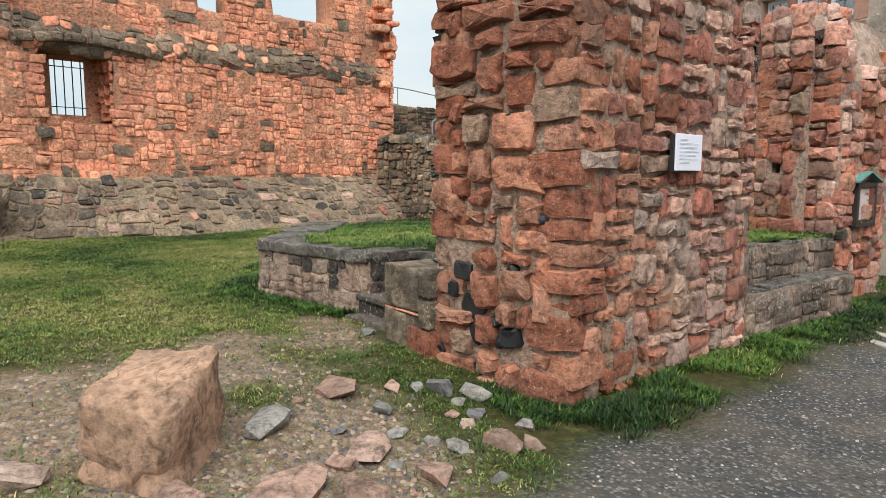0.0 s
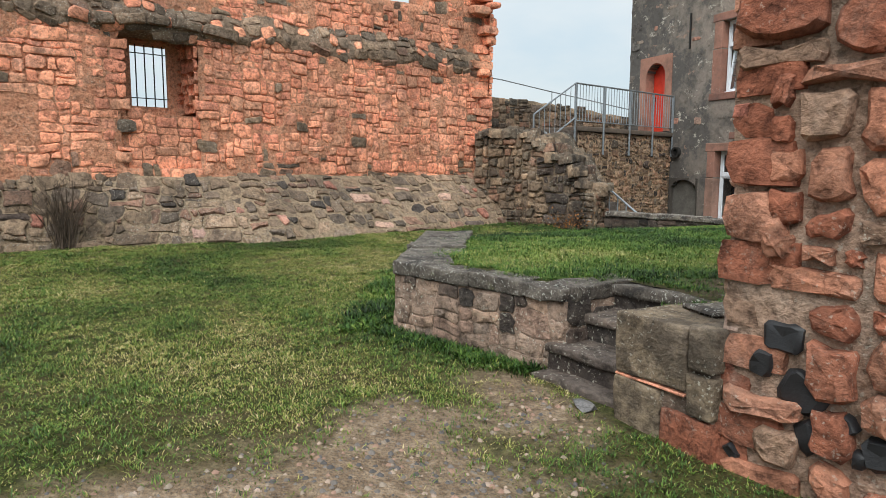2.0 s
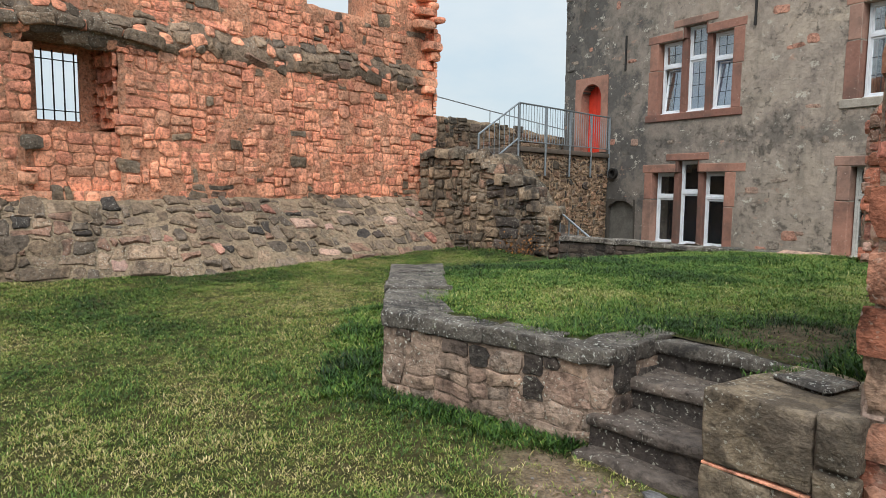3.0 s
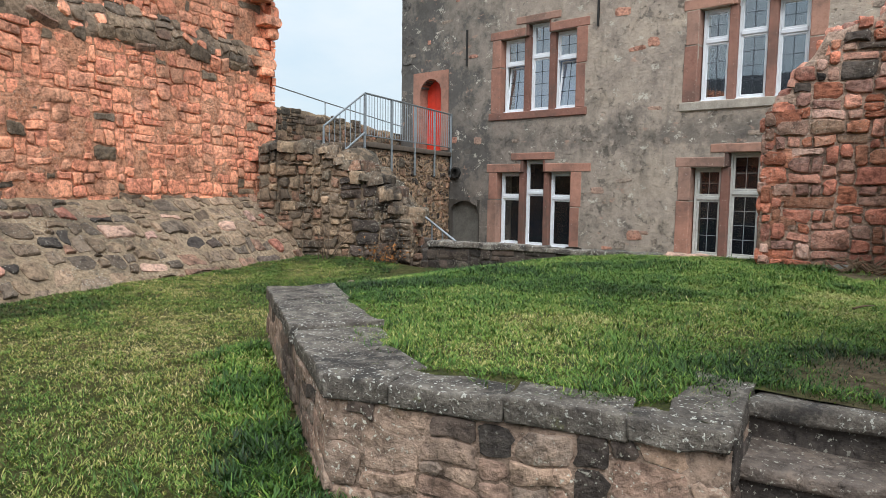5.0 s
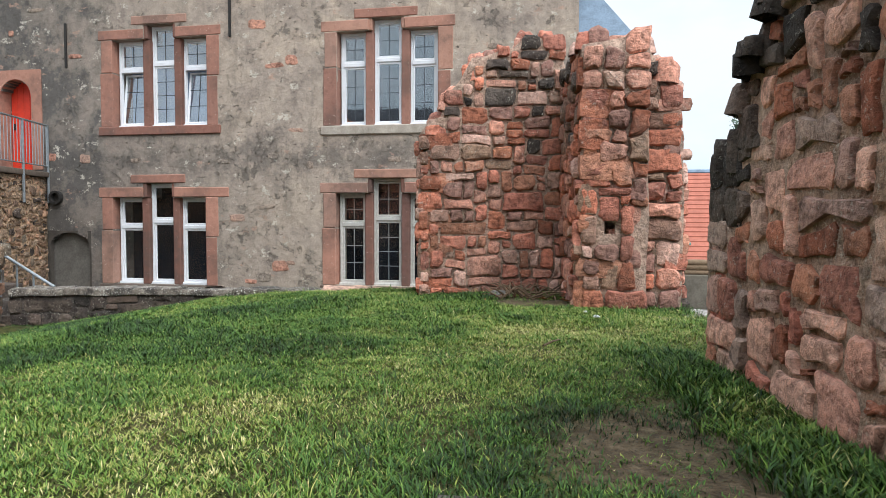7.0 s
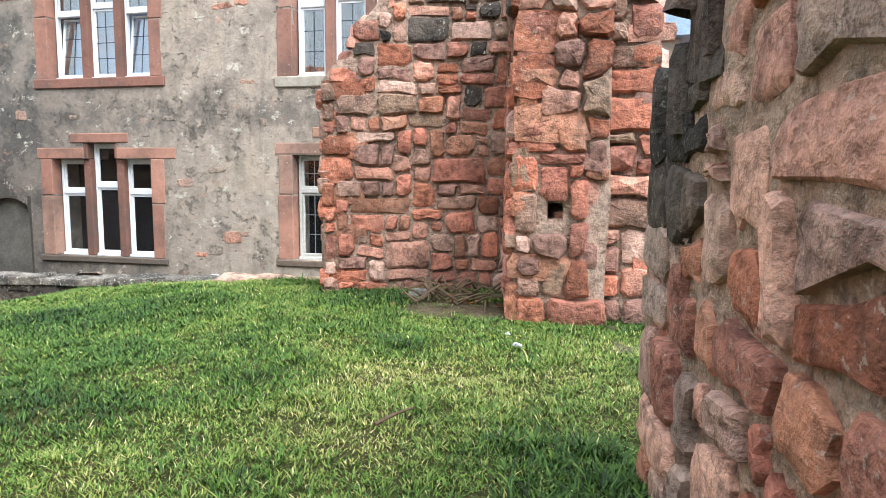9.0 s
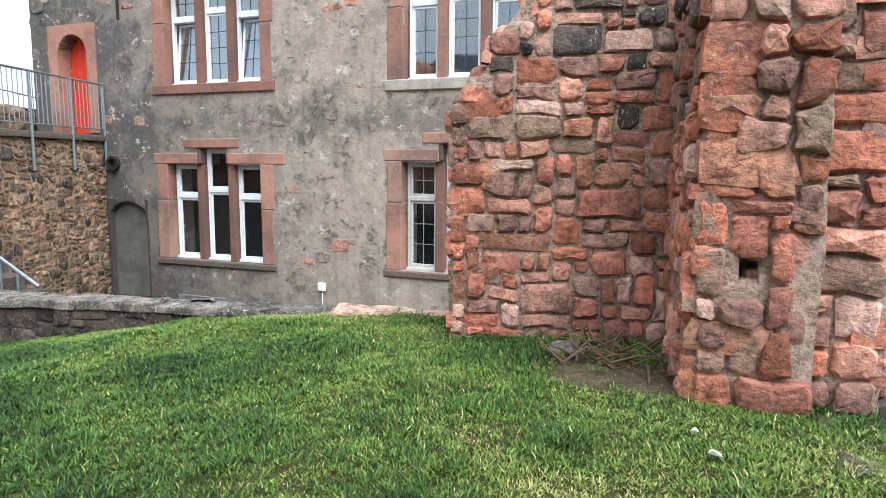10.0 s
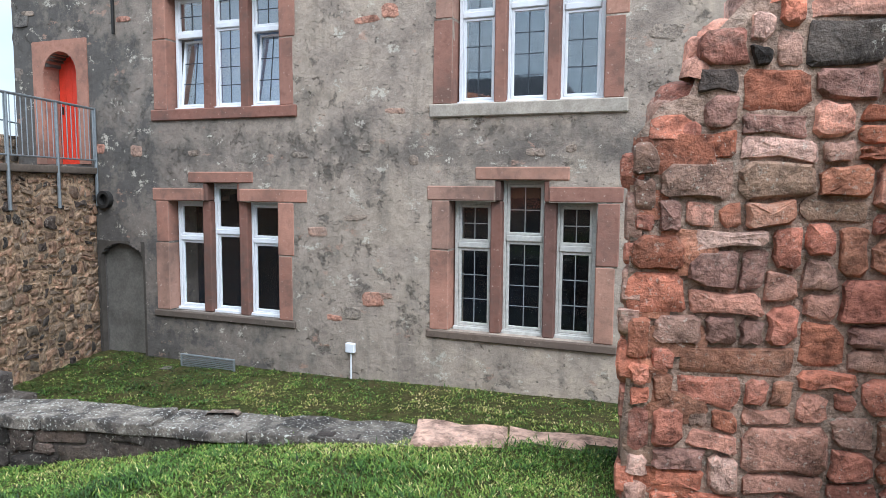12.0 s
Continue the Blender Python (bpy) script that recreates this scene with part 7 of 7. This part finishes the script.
# ---- loose pebbles ----
def pebbles(name, count, x0, x1, y0, y1, keep, size, tones, label, seed):
    """Small angular stones strewn on the ground, one mesh."""
    r = np.random.default_rng(seed)
    x, y = r.uniform(x0, x1, count * 4), r.uniform(y0, y1, count * 4)
    ok = r.random(count * 4) < keep(x, y)
    x, y = x[ok][:count], y[ok][:count]
    n = len(x)
    s = size * r.uniform(0.35, 1.0, n) ** 1.5
    shape = np.array([(1, 0, 0), (0.3, 0.9, 0), (-0.8, 0.6, 0), (-0.8, -0.6, 0), (0.3, -0.9, 0), (0.35, 0.3, 0.6), (-0.4, 0.2, 0.7), (0, -0.4, 0.55)])
    tris = np.array([(0, 1, 5), (1, 6, 5), (1, 2, 6), (2, 3, 6), (3, 7, 6), (3, 4, 7), (4, 0, 7), (0, 5, 7), (5, 6, 7)])
    a = r.uniform(0, 2 * np.pi, n)
    v = shape[None] * s[:, None, None] * r.uniform(0.7, 1.3, (n, 8, 3))
    vx, vy = v[..., 0] * np.cos(a)[:, None] - v[..., 1] * np.sin(a)[:, None], v[..., 0] * np.sin(a)[:, None] + v[..., 1] * np.cos(a)[:, None]
    verts = np.stack([vx + x[:, None], vy + y[:, None], v[..., 2] + (ground_z(x, y) - 0.002)[:, None]], -1).reshape(-1, 3)
    m = Nodes(name)
    base = m.ramp(m.n.new("ShaderNodeNewGeometry").outputs["Random Per Island"], [(k / len(tones), lin(*c)) for k, c in enumerate(tones)], "CONSTANT")
    base = m.mix(0.6, base, m.ramp(m.noise(60, 4), [(0.3, 0.55), (0.7, 1.3)]), "MULTIPLY")
    ob = new(name, big_mesh(name, verts, np.concatenate([tris + 8 * k for k in range(n)]), m.finish(base, 0.9)))
    return tagged(ob, label, "gravel", kind="stuff")


near_pier = lambda x, y: np.clip(1.3 - np.hypot(x + 3.2, y - 1.2) / 1.9, 0, 1)
pebbles("earth_pebbles", 6000, -5.6, -2.0, -1.6, 3.0, lambda x, y: bare_track(x, y) * (0.10 + 0.5 * near_pier(x, y)), 0.022, [(138, 124, 110), (112, 104, 98), (92, 87, 84), (160, 140, 124), (148, 118, 102), (84, 80, 78)], "small stones and grit strewn over the trodden earth", 51)
pebbles("path_pebbles", 9000, -4.2, 0.4, 0.6, 9.0, lambda x, y: gravel_path(x, y) * 0.4, 0.013, [(112, 110, 108), (84, 83, 84), (140, 136, 132), (66, 66, 68), (168, 162, 156)], "loose grey chippings on the gravel path", 52)


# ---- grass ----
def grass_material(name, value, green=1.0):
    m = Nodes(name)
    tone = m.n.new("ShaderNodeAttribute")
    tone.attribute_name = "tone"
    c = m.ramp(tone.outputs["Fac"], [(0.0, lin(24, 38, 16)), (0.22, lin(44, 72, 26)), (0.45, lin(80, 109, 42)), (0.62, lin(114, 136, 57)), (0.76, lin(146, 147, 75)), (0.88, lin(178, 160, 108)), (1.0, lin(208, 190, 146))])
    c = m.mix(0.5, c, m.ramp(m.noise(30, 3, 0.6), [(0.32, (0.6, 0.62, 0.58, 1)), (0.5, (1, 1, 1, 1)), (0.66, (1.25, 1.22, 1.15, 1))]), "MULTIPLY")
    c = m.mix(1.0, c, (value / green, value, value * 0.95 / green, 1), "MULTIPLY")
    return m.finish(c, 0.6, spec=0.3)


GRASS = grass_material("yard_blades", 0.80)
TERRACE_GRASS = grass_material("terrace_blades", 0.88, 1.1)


def grass(name, count, x0, x1, y0, y1, height, keep, size, width, label, seed, tufts=1.0, material=None, shift=0.0, clump=12, spread=0.042):
    """Tussocks of bent blades on a surface; keep(x, y) gives the chance that a tussock stands there. Each has its own green; tufts are taller and darker."""
    r = np.random.default_rng(seed)
    cells = count // clump
    x, y = r.uniform(x0, x1, cells * 5), r.uniform(y0, y1, cells * 5)
    ok = r.random(cells * 5) < keep(x, y)
    x, y = x[ok][:cells], y[ok][:cells]
    n = len(x)
    patch, dry, lush = fbm(x, y, 0.8, seed + 2), fbm(x, y, 0.55, seed + 3), fbm(x, y, 2.3, seed + 4)
    tuft = (r.random(n) < 0.035 * np.clip((patch - 0.3) * 4, 0, 1)).astype(float)
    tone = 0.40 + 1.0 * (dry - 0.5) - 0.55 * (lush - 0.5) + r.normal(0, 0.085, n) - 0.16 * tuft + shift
    tall = r.uniform(0.6, 1.25, n) * (0.45 + 1.0 * lush) * (1 + tufts * tuft)
    far = 1 + 0.10 * np.clip(np.hypot(x + 5.0, y - 2.0) - 3.5, 0, 9)
    k = lambda q: np.repeat(q, clump)
    m = n * clump
    a = r.uniform(0, 2 * np.pi, m)
    off = np.abs(r.normal(0, spread, m)) * k(1 + 0.6 * tuft) * k(far)
    bx, by = k(x) + np.cos(a) * off, k(y) + np.sin(a) * off
    h = size * k(tall) * r.uniform(0.5, 1.2, m)
    w = width * r.uniform(0.7, 1.4, m) * k(far)
    lean = h * r.uniform(0.3, 1.5, m)
    b = a + r.normal(0, 0.8, m)
    z = height(bx, by) - 0.006
    base = np.stack([bx, by, z], 1)
    side_v = np.stack([-np.sin(b), np.cos(b), np.zeros(m)], 1) * w[:, None]
    out = np.stack([np.cos(b) * lean, np.sin(b) * lean, h], 1)
    mid = base + out * [0.32, 0.32, 0.6]
    verts = np.stack([base, mid - side_v, mid + side_v, base + out], 1).reshape(-1, 3)
    q = np.arange(m)[:, None] * 4
    me = big_mesh(name, verts, np.concatenate([q + [0, 2, 1], q + [1, 2, 3]], 0), material or GRASS)
    straw = (r.random(m) < 0.07) * r.uniform(0.15, 0.5, m)
    each = np.clip(k(tone) + r.normal(0, 0.11, m) + straw, 0, 1)
    # Bases a little darker, tips lighter: shade between blades put into the tone.
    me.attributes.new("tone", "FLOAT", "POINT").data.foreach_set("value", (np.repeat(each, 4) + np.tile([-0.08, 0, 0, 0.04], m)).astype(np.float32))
    return tagged(new(name, me), label, "grass", kind="stuff")


def yard_keep(x, y):
    g = (1 - bare_track(x, y) * 0.93) * (1 - gravel_path(x, y) * 0.97)
    g = g * ~inside([(-7.3, 1.6), (-5.55, 2.2), (-4.8, 2.0), (-4.3, 2.3), (-3.1, 2.55), (-3.75, 5.2), (-4.4, 7.2), (-4.7, 9.5), (-8, 9.6), (-13.2, 8.2), (-12.4, 7.2), (-9.8, 2.95)], x, y)
    g = g * (x > west_x(y) + 0.55) * ((x < -3.4) | (y < 2.05))
    return g * np.clip(1.25 - np.hypot(x + 4.5, y - 0.5) / 13, 0.25, 1) * (0.55 + 0.9 * fbm(x, y, 1.3, 71))


def lawn_keep(x, y):
    """Grass on the terrace, with a ragged edge where it meets the coping."""
    clear = np.ones(np.shape(x), bool)
    for (ax, ay), (bx, by), w in ((P0, P1, 0.15), (P2, P0, 0.36)):
        L = math.hypot(bx - ax, by - ay)
        d = (-(by - ay) * (x - ax) + (bx - ax) * (y - ay)) / L
        along = ((bx - ax) * (x - ax) + (by - ay) * (y - ay)) / L
        clear &= (d > w + (fbm(x, y, 2.6, 83) - 0.5) * 0.5) | (along < -0.1) | (along > L + 0.1)
    return clear * inside(LAWN, x, y) * (1 - lawn_bare(x, y) * np.where(y > 7.3, 0.97, 0.82)) * (0.6 + 0.8 * fbm(x, y, 1.5, 72)) * np.clip(1.3 - np.hypot(x + 6, y - 4.5) / 12, 0.3, 1)


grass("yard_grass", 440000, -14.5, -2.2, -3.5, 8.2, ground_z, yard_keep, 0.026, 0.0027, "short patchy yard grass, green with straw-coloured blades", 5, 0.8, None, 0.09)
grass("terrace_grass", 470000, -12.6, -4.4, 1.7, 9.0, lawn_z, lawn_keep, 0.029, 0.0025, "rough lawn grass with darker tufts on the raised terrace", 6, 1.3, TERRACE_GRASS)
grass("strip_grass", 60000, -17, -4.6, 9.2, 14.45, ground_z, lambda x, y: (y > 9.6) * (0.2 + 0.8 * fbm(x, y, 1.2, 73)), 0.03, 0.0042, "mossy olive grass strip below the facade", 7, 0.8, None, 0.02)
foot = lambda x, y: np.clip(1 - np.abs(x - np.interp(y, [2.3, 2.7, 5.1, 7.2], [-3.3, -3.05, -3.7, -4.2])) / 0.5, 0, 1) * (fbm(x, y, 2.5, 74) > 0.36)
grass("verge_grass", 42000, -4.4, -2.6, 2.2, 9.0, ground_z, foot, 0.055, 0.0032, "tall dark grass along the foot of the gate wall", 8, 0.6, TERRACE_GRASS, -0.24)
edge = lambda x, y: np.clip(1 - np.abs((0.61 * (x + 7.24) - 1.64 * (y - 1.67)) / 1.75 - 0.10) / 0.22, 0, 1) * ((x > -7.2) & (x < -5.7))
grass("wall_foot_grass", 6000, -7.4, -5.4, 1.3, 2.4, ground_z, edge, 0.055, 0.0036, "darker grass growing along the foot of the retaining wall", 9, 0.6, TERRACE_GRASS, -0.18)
# Lush wall-foot grass; its darker tone also carries the wall's shadow.
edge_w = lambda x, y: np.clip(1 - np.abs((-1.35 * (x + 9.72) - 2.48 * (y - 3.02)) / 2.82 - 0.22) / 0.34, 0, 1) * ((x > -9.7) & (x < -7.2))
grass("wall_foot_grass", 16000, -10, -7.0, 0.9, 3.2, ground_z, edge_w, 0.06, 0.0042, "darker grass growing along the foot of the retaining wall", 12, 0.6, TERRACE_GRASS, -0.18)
# Tone is lowered by 0.2 to paint the pier's shade on these blades.
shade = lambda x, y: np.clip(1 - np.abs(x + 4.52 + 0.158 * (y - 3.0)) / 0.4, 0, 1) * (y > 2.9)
grass("pier_foot_grass", 14000, -5.3, -4.4, 2.9, 5.4, lawn_z, shade, 0.06, 0.0038, "longer grass at the pier foot, toned darker for the shade there", 10, 0.6, TERRACE_GRASS, -0.2)
